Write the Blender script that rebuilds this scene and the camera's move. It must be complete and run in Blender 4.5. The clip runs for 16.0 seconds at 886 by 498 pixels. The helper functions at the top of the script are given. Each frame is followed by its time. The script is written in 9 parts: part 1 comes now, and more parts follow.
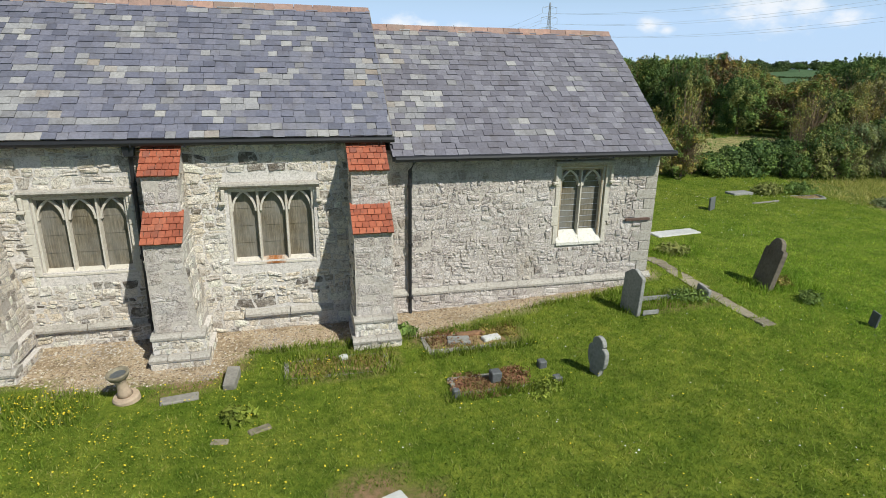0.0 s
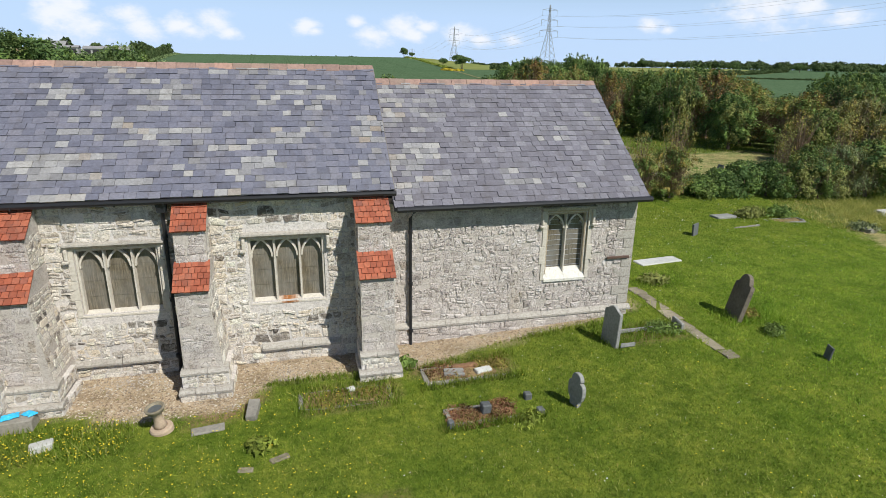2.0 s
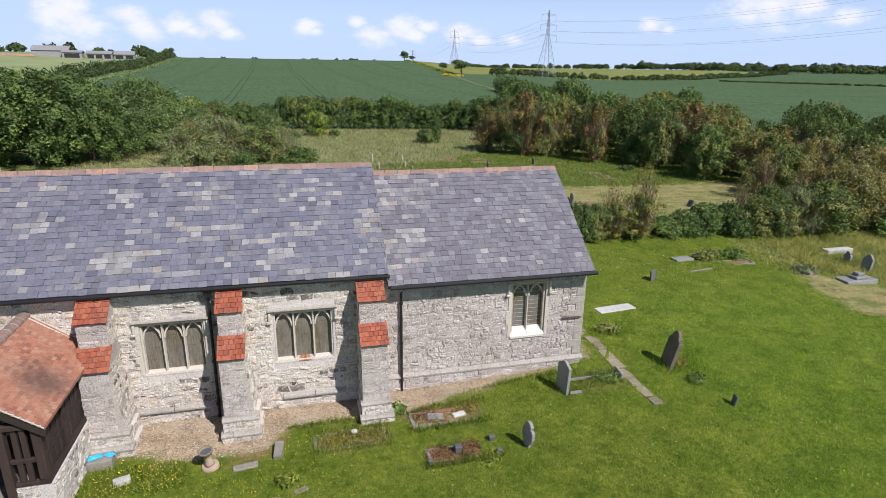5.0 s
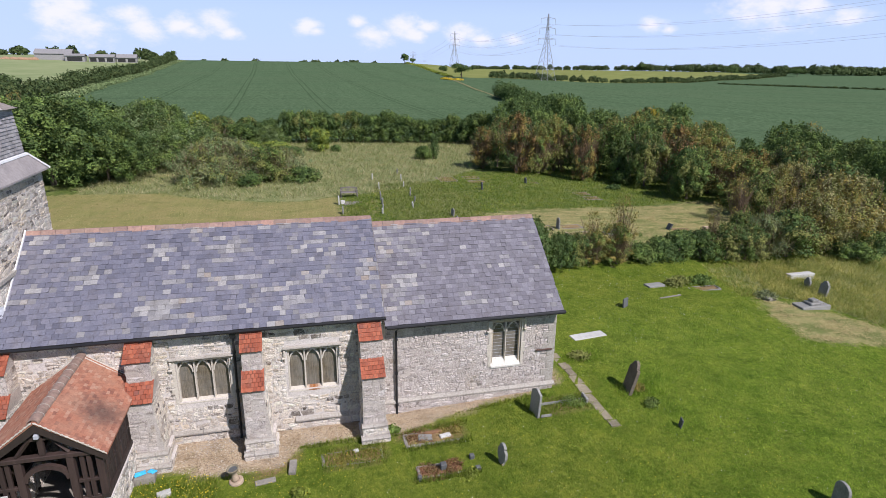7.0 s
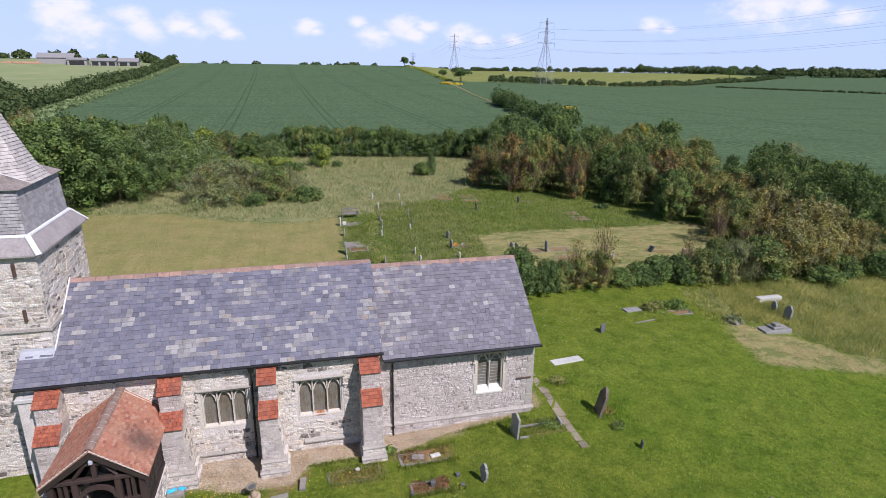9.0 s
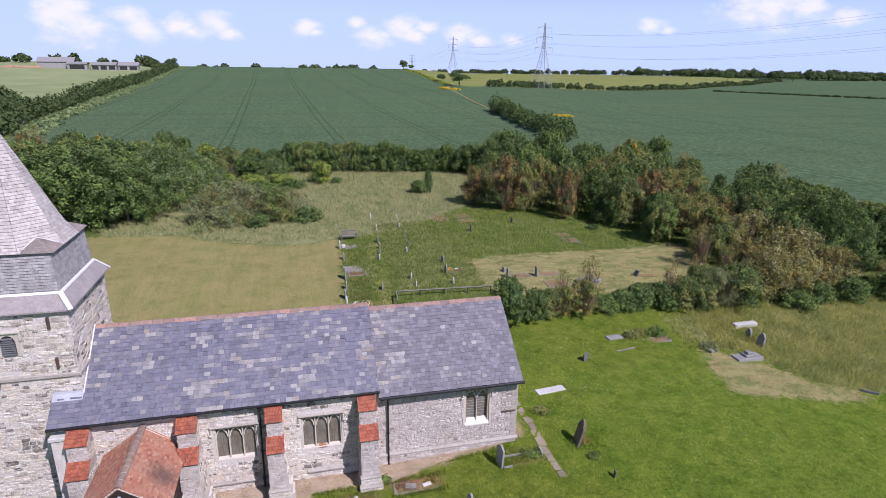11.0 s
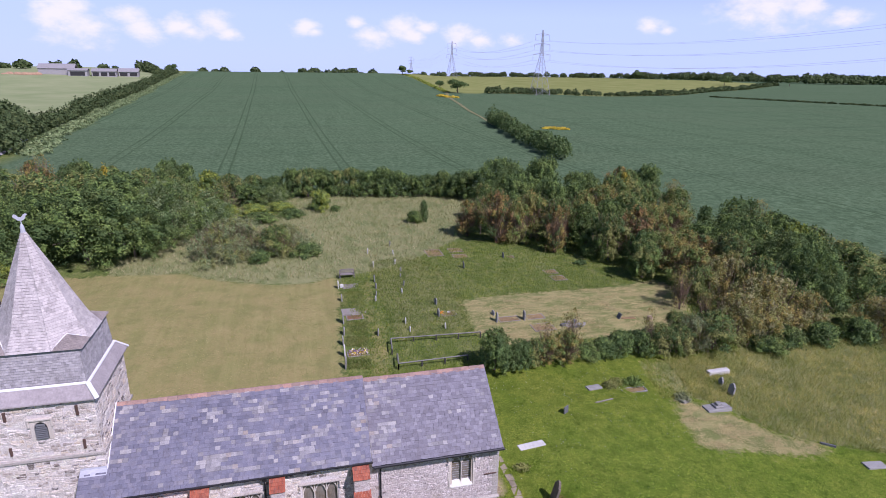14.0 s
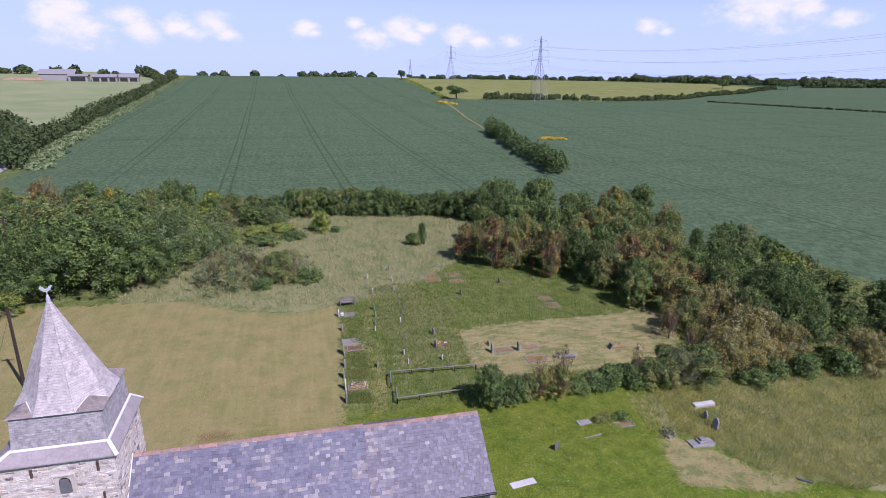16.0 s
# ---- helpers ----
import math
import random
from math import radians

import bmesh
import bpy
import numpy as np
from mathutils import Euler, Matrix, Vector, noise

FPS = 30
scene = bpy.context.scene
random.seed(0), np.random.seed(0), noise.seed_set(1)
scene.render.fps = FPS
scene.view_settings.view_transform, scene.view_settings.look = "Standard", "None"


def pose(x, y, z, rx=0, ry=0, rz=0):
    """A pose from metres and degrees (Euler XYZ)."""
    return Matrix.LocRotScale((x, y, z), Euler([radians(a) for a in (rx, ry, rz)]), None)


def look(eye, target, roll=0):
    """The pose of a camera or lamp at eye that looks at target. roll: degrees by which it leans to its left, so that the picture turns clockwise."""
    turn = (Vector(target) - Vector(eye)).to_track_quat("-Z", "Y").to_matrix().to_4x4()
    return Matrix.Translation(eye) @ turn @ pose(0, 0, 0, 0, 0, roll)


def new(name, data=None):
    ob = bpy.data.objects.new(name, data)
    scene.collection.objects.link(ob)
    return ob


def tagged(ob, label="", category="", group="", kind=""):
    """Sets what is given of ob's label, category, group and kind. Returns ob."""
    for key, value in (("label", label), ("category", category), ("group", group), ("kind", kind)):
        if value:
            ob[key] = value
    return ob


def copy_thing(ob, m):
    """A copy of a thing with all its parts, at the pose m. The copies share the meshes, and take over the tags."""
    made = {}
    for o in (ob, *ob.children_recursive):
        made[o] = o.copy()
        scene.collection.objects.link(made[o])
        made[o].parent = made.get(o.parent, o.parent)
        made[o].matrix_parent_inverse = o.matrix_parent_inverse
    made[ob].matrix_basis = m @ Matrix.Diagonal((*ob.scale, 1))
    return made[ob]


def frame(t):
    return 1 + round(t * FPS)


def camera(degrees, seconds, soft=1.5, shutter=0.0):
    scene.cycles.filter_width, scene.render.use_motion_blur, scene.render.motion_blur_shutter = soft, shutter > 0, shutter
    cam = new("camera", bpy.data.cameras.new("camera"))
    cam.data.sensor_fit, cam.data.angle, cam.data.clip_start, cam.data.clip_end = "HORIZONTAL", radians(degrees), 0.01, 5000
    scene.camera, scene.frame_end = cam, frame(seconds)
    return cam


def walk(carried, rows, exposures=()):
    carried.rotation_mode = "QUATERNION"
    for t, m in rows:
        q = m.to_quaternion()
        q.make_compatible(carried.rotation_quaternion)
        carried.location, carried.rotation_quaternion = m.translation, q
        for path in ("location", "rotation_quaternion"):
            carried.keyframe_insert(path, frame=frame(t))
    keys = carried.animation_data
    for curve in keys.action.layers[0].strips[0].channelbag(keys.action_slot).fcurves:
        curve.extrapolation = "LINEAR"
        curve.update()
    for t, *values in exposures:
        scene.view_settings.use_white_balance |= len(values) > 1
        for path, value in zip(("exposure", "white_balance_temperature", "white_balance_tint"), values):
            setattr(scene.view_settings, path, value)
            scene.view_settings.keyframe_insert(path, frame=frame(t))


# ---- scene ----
cam = camera(74.3, 16.0, soft=0.75)
# the drone's way: seconds, metres from its start (right, ahead, up), yaw, pitch, roll
EYE, TILT, LEAN, TURN = (-8.737, -12.752, 5.571), -17.6, -0.9, -14.0
ROWS = [
    (0.0, 0.000, 0.000, 0.000, 0.0, 0.0, -0.0),
    (0.5, -0.002, -0.234, 0.166, 0.01, 0.05, 0.01),
    (1.0, 0.016, -0.558, 0.392, 0.05, 0.04, 0.01),
    (1.5, 0.040, -0.962, 0.670, 0.05, 0.04, 0.04),
    (2.0, 0.092, -1.434, 0.979, 0.08, 0.02, 0.02),
    (2.5, 0.155, -1.959, 1.301, 0.13, 0.07, 0.03),
    (3.0, 0.220, -2.530, 1.642, 0.15, 0.06, 0.03),
    (3.5, 0.287, -3.124, 1.989, 0.18, 0.08, 0.07),
    (4.0, 0.388, -3.747, 2.345, 0.15, 0.06, 0.08),
    (6.5, 0.952, -7.366, 4.281, 0.21, -0.0, 0.07),
    (7.0, 1.048, -8.162, 4.704, 0.22, -0.0, 0.07),
    (7.5, 1.133, -8.931, 5.125, 0.23, 0.01, 0.1),
    (8.0, 1.223, -9.679, 5.557, 0.25, 0.03, 0.1),
    (8.5, 1.344, -10.442, 5.994, 0.26, 0.02, 0.1),
    (9.0, 1.458, -11.151, 6.456, 0.23, 0.02, 0.08),
    (11.5, 1.924, -14.066, 9.171, 0.12, 0.08, 0.07),
    (12.0, 2.016, -14.583, 9.825, 0.11, 0.08, 0.07),
    (12.5, 2.132, -15.055, 10.506, 0.11, 0.07, 0.08),
    (13.0, 2.253, -15.495, 11.200, 0.09, 0.06, 0.09),
    (13.5, 2.368, -15.923, 11.921, 0.07, 0.07, 0.1),
    (14.0, 2.457, -16.344, 12.654, 0.07, 0.08, 0.09),
    (14.5, 2.516, -16.780, 13.380, 0.07, 0.09, 0.1),
    (15.0, 2.567, -17.270, 14.121, 0.04, 0.11, 0.11),
    (15.5, 2.628, -17.800, 14.923, 0.02, 0.13, 0.12),
    (16.0, 2.677, -18.341, 15.747, -0.0, 0.15, 0.12),
]
walk(cam, [(t, pose(*EYE, TILT, LEAN, TURN) @ pose(x, y, z, 90 + pitch, roll, yaw)) for t, x, y, z, yaw, pitch, roll in ROWS],
     exposures=[(0.0, 0.05, 6300, 4), (4.0, 0.08, 6200, 13), (9.0, 0.06, 5950, 23), (16.0, 0.06, 5600, 40)])

# ---- light ----
SUN_TO = Vector((0.53 * 0.682, -0.85 * 0.682, 0.731)).normalized()
sky = bpy.data.worlds.new("sky")
scene.world = sky
sky.use_nodes = True
wt = sky.node_tree
wt.nodes.clear()


def wnode(kind):
    return wt.nodes.new(kind)


w_out = wnode("ShaderNodeOutputWorld")
w_bg = wnode("ShaderNodeBackground")
w_sky = wnode("ShaderNodeTexSky")
w_sky.sky_type, w_sky.sun_disc = "NISHITA", False
w_sky.sun_elevation = math.asin(SUN_TO.z)
w_sky.sun_rotation = math.atan2(SUN_TO.x, SUN_TO.y)
w_sky.air_density, w_sky.dust_density, w_sky.ozone_density = 1.0, 0.1, 2.5
w_bg.inputs["Strength"].default_value = 0.08
# small fair-weather clouds low in the north: direction and angular size of each
PUFFS = [(-0.301, 0.952, 0.058, 0.035), (-0.275, 0.961, 0.041, 0.041), (-0.289, 0.955, 0.071, 0.031), (-0.221, 0.973, 0.062, 0.027), (-0.203, 0.978, 0.040, 0.028), (-0.158, 0.986, 0.049, 0.026),
         (-0.142, 0.989, 0.041, 0.020), (-0.107, 0.993, 0.055, 0.025), (-0.085, 0.996, 0.040, 0.016), (0.025, 0.998, 0.053, 0.021), (0.039, 0.998, 0.046, 0.013), (0.104, 0.993, 0.061, 0.014),
         (0.130, 0.991, 0.040, 0.029), (0.170, 0.984, 0.056, 0.026), (0.192, 0.980, 0.044, 0.021), (0.211, 0.976, 0.055, 0.017), (0.273, 0.961, 0.047, 0.027), (0.298, 0.954, 0.037, 0.022),
         (0.345, 0.938, 0.040, 0.020), (0.533, 0.844, 0.061, 0.023), (0.553, 0.831, 0.053, 0.012), (0.655, 0.750, 0.087, 0.058), (0.634, 0.769, 0.082, 0.024), (0.689, 0.720, 0.080, 0.027), (0.727, 0.684, 0.065, 0.022)]
w_tc = wnode("ShaderNodeTexCoord")


def wmath(kind, op, *ins):
    n = wnode(kind)
    n.operation = op
    for sock, value in zip(n.inputs, ins):
        if isinstance(value, (tuple, int, float)):
            sock.default_value = value
        else:
            wt.links.new(value, sock)
    return n.outputs["Value"] if op == "LENGTH" or kind == "ShaderNodeMath" else n.outputs["Vector"]


w_dir = w_tc.outputs["Generated"]
w_acc = None
for dx, dy, dz, size in PUFFS:
    off = wmath("ShaderNodeVectorMath", "MULTIPLY", wmath("ShaderNodeVectorMath", "SUBTRACT", w_dir, (dx, dy, dz)), (1.0, 1.0, 1.9))
    near = wmath("ShaderNodeMath", "SUBTRACT", 1.0, wmath("ShaderNodeMath", "DIVIDE", wmath("ShaderNodeVectorMath", "LENGTH", off), size * 1.5))
    w_acc = near if w_acc is None else wmath("ShaderNodeMath", "MAXIMUM", w_acc, near)
w_noise = wnode("ShaderNodeTexNoise")
w_noise.inputs["Scale"].default_value = 26.0
w_noise.inputs["Detail"].default_value = 7.0
w_noise.inputs["Roughness"].default_value = 0.6
wt.links.new(wmath("ShaderNodeVectorMath", "MULTIPLY", w_dir, (1.0, 1.0, 1.8)), w_noise.inputs["Vector"])
w_sum = wmath("ShaderNodeMath", "ADD", wmath("ShaderNodeMath", "MAXIMUM", w_acc, -0.3), wmath("ShaderNodeMath", "MULTIPLY", wmath("ShaderNodeMath", "SUBTRACT", w_noise.outputs["Fac"], 0.5), 2.0))
w_ramp = wnode("ShaderNodeMapRange")
w_ramp.interpolation_type = "SMOOTHSTEP"
w_ramp.inputs["From Min"].default_value, w_ramp.inputs["From Max"].default_value = 0.0, 1.05
w_ramp.inputs["To Max"].default_value = 0.8
wt.links.new(w_sum, w_ramp.inputs["Value"])
w_mix = wnode("ShaderNodeMixRGB")
w_mix.inputs["Color2"].default_value = (12.2, 11.8, 12.1, 1)
wt.links.new(w_ramp.outputs["Result"], w_mix.inputs["Fac"])
# blue summer haze towards the horizon
w_sep = wnode("ShaderNodeSeparateXYZ")
wt.links.new(w_dir, w_sep.inputs["Vector"])
w_low = wnode("ShaderNodeMapRange")
w_low.inputs["From Min"].default_value, w_low.inputs["From Max"].default_value = 0.07, 0.19
w_low.inputs["To Min"].default_value, w_low.inputs["To Max"].default_value = 0.9, 0.0
wt.links.new(w_sep.outputs["Z"], w_low.inputs["Value"])
w_haze = wnode("ShaderNodeMixRGB")
w_haze.inputs["Color2"].default_value = (6.85, 8.8, 12.1, 1)
wt.links.new(w_low.outputs["Result"], w_haze.inputs["Fac"])
wt.links.new(w_sky.outputs["Color"], w_haze.inputs["Color1"])
wt.links.new(w_haze.outputs["Color"], w_mix.inputs["Color1"])
wt.links.new(w_mix.outputs["Color"], w_bg.inputs["Color"])
wt.links.new(w_bg.outputs["Background"], w_out.inputs["Surface"])

sun = new("sun", bpy.data.lights.new("sun", "SUN"))
sun.data.energy, sun.data.angle, sun.data.color = 5.0, radians(0.53), (1.0, 0.95, 0.87)
sun.matrix_world = look(SUN_TO * 60, (0, 0, 0))
scene.view_settings.exposure = 0.0

# ---- small tools ----
rnd = random.Random(7)


def mesh_of(name, bm, mat, smooth=False):
    me = bpy.data.meshes.new(name)
    bmesh.ops.recalc_face_normals(bm, faces=bm.faces)
    bm.to_mesh(me)
    bm.free()
    for m in mat if isinstance(mat, (list, tuple)) else [mat]:
        me.materials.append(m)
    if smooth:
        me.shade_smooth()
    return me


def part(name, bm, mat, parent=None, label="", smooth=False, kind=""):
    """One mesh object from a bmesh, under a thing or a part."""
    ob = new(name, mesh_of(name, bm, mat, smooth))
    if parent:
        ob.parent = parent
    return tagged(ob, label=label, kind=kind)


def thing(name, label, category, group="", kind="", at=(0, 0, 0), turn=0):
    ob = new(name)
    ob.empty_display_size = 0.2
    ob.location, ob.rotation_euler = at, (0, 0, radians(turn))
    return tagged(ob, label, category, group, kind)


def raw_part(name, verts, faces, mat, parent=None, label="", kind="", smooth=False):
    """A mesh straight from arrays of corners and faces, for masses of small pieces."""
    me = bpy.data.meshes.new(name)
    me.from_pydata(verts, [], faces)
    for m in mat if isinstance(mat, (list, tuple)) else [mat]:
        me.materials.append(m)
    if smooth:
        me.shade_smooth()
    ob = new(name, me)
    if parent:
        ob.parent = parent
    return tagged(ob, label=label, kind=kind)


def box(bm, x0, x1, y0, y1, z0, z1, bevel=0.0, jag=0.0):
    m = Matrix.Translation(((x0 + x1) / 2, (y0 + y1) / 2, (z0 + z1) / 2)) @ Matrix.Diagonal((x1 - x0, y1 - y0, z1 - z0, 1))
    made = bmesh.ops.create_cube(bm, size=1, matrix=m)["verts"]
    if bevel:
        edges = {e for v in made for e in v.link_edges}
        made = bmesh.ops.bevel(bm, geom=list(edges), offset=bevel, segments=1, affect="EDGES")["verts"]
    if jag:
        for v in made:
            v.co += Vector((rnd.uniform(-jag, jag), rnd.uniform(-jag, jag), rnd.uniform(-jag, jag)))
    return made


def bx(x0, x1, y0, y1, z0, z1, bevel=0.0, jag=0.0):
    bm = bmesh.new()
    box(bm, x0, x1, y0, y1, z0, z1, bevel, jag)
    return bm


def prism(bm, outline, place, depth):
    """Extrudes a flat outline; place(u, v, w) gives the world corner at depth w (0 or depth)."""
    front = [bm.verts.new(place(u, v, 0)) for u, v in outline]
    back = [bm.verts.new(place(u, v, depth)) for u, v in outline]
    bm.faces.new(front)
    bm.faces.new(back[::-1])
    n = len(outline)
    for i in range(n):
        j = (i + 1) % n
        bm.faces.new((front[j], front[i], back[i], back[j]))
    return front + back


def tube(bm, points, r, sides=8):
    """A round bar along a line of points."""
    rings = []
    pts = [Vector(p) for p in points]
    for i, p in enumerate(pts):
        d = (pts[min(i + 1, len(pts) - 1)] - pts[max(i - 1, 0)]).normalized()
        side = d.orthogonal().normalized() if abs(d.z) > 0.9 else d.cross(Vector((0, 0, 1))).normalized()
        up = side.cross(d).normalized()
        rad = r[i] if isinstance(r, (list, tuple)) else r
        rings.append([bm.verts.new(p + rad * (math.cos(a) * side + math.sin(a) * up)) for a in (2 * math.pi * k / sides for k in range(sides))])
    for a, b in zip(rings, rings[1:]):
        for k in range(sides):
            bm.faces.new((a[k], a[(k + 1) % sides], b[(k + 1) % sides], b[k]))
    bm.faces.new(rings[0][::-1])
    bm.faces.new(rings[-1])


def lathe(bm, profile, sides=24, at=(0, 0, 0)):
    rings = []
    for r, z in profile:
        rings.append([bm.verts.new((at[0] + r * math.cos(2 * math.pi * k / sides), at[1] + r * math.sin(2 * math.pi * k / sides), at[2] + z)) for k in range(sides)])
    for a, b in zip(rings, rings[1:]):
        for k in range(sides):
            bm.faces.new((a[k], a[(k + 1) % sides], b[(k + 1) % sides], b[k]))
    bm.faces.new(rings[0][::-1])
    bm.faces.new(rings[-1])


def smooth_step(a, b, x):
    t = min(1.0, max(0.0, (x - a) / (b - a)))
    return t * t * (3 - 2 * t)


def ground_z(x, y):
    """Height of the land: almost level churchyard, a field rising to a brow in the north, a shallow valley to the north-east."""
    z = -0.15 + 0.32 * smooth_step(-9, 1, x) * (1 - smooth_step(9, 24, x)) * (1 - smooth_step(30, 60, y))
    z -= 0.45 * smooth_step(10, 24, x) * (1 - smooth_step(8, 20, y))
    z += 0.45 * smooth_step(8, 30, y) * (1 - smooth_step(60, 90, y))
    brow = 3.5 * smooth_step(150, 390, y) + 9.0 * smooth_step(360, 600, y) - 26 * smooth_step(640, 1100, y)
    brow += 3.0 * smooth_step(-110, -220, x) * smooth_step(300, 480, y)
    vale = -0.8 * smooth_step(200, 420, y) + 6.8 * smooth_step(430, 730, y) - 5 * smooth_step(800, 1150, y) - 15 * smooth_step(1200, 2000, y)
    side = smooth_step(100, 240, x)
    z += brow * (1 - side) + vale * side - 90 * smooth_step(1050, 3600, y)
    z += 0.06 * noise.noise((x * 0.13, y * 0.13, 0)) + 0.02 * noise.noise((x * 0.6, y * 0.6, 3))
    return z

# ---- materials ----
def material(name, rough=0.8, metal=0.0, spec=0.4):
    m = bpy.data.materials.new(name)
    m.use_nodes = True
    b = m.node_tree.nodes["Principled BSDF"]
    b.inputs["Roughness"].default_value, b.inputs["Metallic"].default_value = rough, metal
    b.inputs["Specular IOR Level"].default_value = spec
    return m, m.node_tree, b


def nd(nt, kind, **inputs):
    n = nt.nodes.new(kind)
    for key, value in inputs.items():
        n.inputs[key.replace("_", " ")].default_value = value
    return n


def coords(nt, scale=(1, 1, 1)):
    g = nt.nodes.new("ShaderNodeNewGeometry")
    mp = nt.nodes.new("ShaderNodeMapping")
    mp.inputs["Scale"].default_value = scale
    nt.links.new(g.outputs["Position"], mp.inputs["Vector"])
    return mp.outputs["Vector"]


def noise_of(nt, vec, scale, detail=4.0, rough=0.6):
    n = nd(nt, "ShaderNodeTexNoise", Scale=scale, Detail=detail, Roughness=rough)
    nt.links.new(vec, n.inputs["Vector"])
    return n.outputs["Fac"]


def ramp(nt, fac, stops):
    r = nt.nodes.new("ShaderNodeValToRGB")
    els = r.color_ramp.elements
    while len(els) < len(stops):
        els.new(0.5)
    for el, (pos, col) in zip(els, stops):
        el.position, el.color = pos, (*col, 1)
    nt.links.new(fac, r.inputs["Fac"])
    return r.outputs["Color"]


def mixc(nt, fac, a, b, blend="MIX"):
    m = nt.nodes.new("ShaderNodeMixRGB")
    m.blend_type = blend
    for sock, value in zip(m.inputs, (fac, a, b)):
        if isinstance(value, (int, float)):
            sock.default_value = value
        elif isinstance(value, tuple):
            sock.default_value = (*value, 1)
        else:
            nt.links.new(value, sock)
    return m.outputs["Color"]


def bump(nt, b, height, strength=0.5, distance=0.02):
    n = nd(nt, "ShaderNodeBump", Strength=strength, Distance=distance)
    nt.links.new(height, n.inputs["Height"])
    nt.links.new(n.outputs["Normal"], b.inputs["Normal"])


def stepped(nt, fac, lo, hi):
    m = nt.nodes.new("ShaderNodeMapRange")
    m.inputs["From Min"].default_value, m.inputs["From Max"].default_value = lo, hi
    nt.links.new(fac, m.inputs["Value"])
    return m.outputs["Result"]


def random_of(nt, source):
    if source == "object":
        return nt.nodes.new("ShaderNodeObjectInfo").outputs["Random"]
    return nt.nodes.new("ShaderNodeNewGeometry").outputs["Random Per Island"]


def pieces(name, stops, source, rough=0.8, grain=14.0, stain=(0.5, 0.5, 0.5), stain_amount=0.4, relief=0.4, spec=0.35, dist=0.01, clusters=0.0):
    """A surface whose pieces differ from one another, with grain and stains."""
    m, nt, b = material(name, rough, spec=spec)
    vec = coords(nt)
    tone = random_of(nt, source)
    if clusters:
        n = nt.nodes.new("ShaderNodeMath")
        n.operation = "MULTIPLY_ADD"
        n.inputs[1].default_value = clusters
        nt.links.new(noise_of(nt, vec, 0.55, 3, 0.6), n.inputs[0])
        nt.links.new(tone, n.inputs[2])
        tone = stepped(nt, n.outputs["Value"], 0.42 * clusters, 1.0 + 0.58 * clusters)
    col = ramp(nt, tone, stops)
    fine = noise_of(nt, vec, grain, 6, 0.65)
    big = noise_of(nt, vec, 0.9, 4)
    col = mixc(nt, 0.55, col, ramp(nt, fine, [(0.25, (0.45, 0.45, 0.45)), (0.75, (1.3, 1.3, 1.3))]), "MULTIPLY")
    col = mixc(nt, stepped(nt, big, 0.5, 0.75), col, mixc(nt, stain_amount, col, stain), "MIX")
    runs = noise_of(nt, coords(nt, (2.2, 2.2, 0.7)), 1.3, 7, 0.75)
    col = mixc(nt, stepped(nt, runs, 0.5, 0.68), col, mixc(nt, 0.4, col, (0.09, 0.075, 0.065)))
    nt.links.new(col, b.inputs["Base Color"])
    bump(nt, b, fine, relief, dist)
    return m


def plain(name, base, rough=0.7, grain=20.0, vary=0.35, metal=0.0, relief=0.2, spec=0.4, stretch=(1, 1, 1), big=1.2):
    m, nt, b = material(name, rough, metal, spec)
    vec = coords(nt, stretch)
    fine = noise_of(nt, vec, grain, 5)
    wide = noise_of(nt, vec, big, 4)
    lo, hi = tuple(c * (1 - vary) for c in base), tuple(min(1, c * (1 + vary)) for c in base)
    col = mixc(nt, 0.5, ramp(nt, fine, [(0.3, lo), (0.7, hi)]), ramp(nt, wide, [(0.3, lo), (0.7, hi)]))
    nt.links.new(col, b.inputs["Base Color"])
    if relief:
        bump(nt, b, fine, relief, 0.01)
    return m


def stone_wall(name, base, dark, light, scale=1.0, cracks=0.5):
    """Weathered rubble masonry seen as the mass behind the stones: lime mortar with stains."""
    m, nt, b = material(name, 0.92, spec=0.2)
    vec = coords(nt)
    fine = noise_of(nt, vec, 22 * scale, 8, 0.7)
    mid = noise_of(nt, vec, 5 * scale, 5)
    big = noise_of(nt, vec, 0.7, 4)
    col = ramp(nt, fine, [(0.25, dark), (0.5, base), (0.8, light)])
    col = mixc(nt, stepped(nt, mid, 0.5, 0.72), col, base)
    col = mixc(nt, stepped(nt, big, 0.52, 0.72), col, mixc(nt, 0.45, col, dark))
    crack = ramp(nt, noise_of(nt, vec, 7.5, 4, 0.6), [(0.0, (1, 1, 1)), (0.462, (1, 1, 1)), (0.485, (0.3, 0.28, 0.26)), (0.505, (1, 1, 1)), (0.6, (1, 1, 1)), (0.612, (0.45, 0.42, 0.4)), (0.63, (1, 1, 1))])
    col = mixc(nt, cracks, col, crack, "MULTIPLY")
    nt.links.new(col, b.inputs["Base Color"])
    bump(nt, b, mixc(nt, 0.5, fine, mid), 0.9, 0.04)
    return m


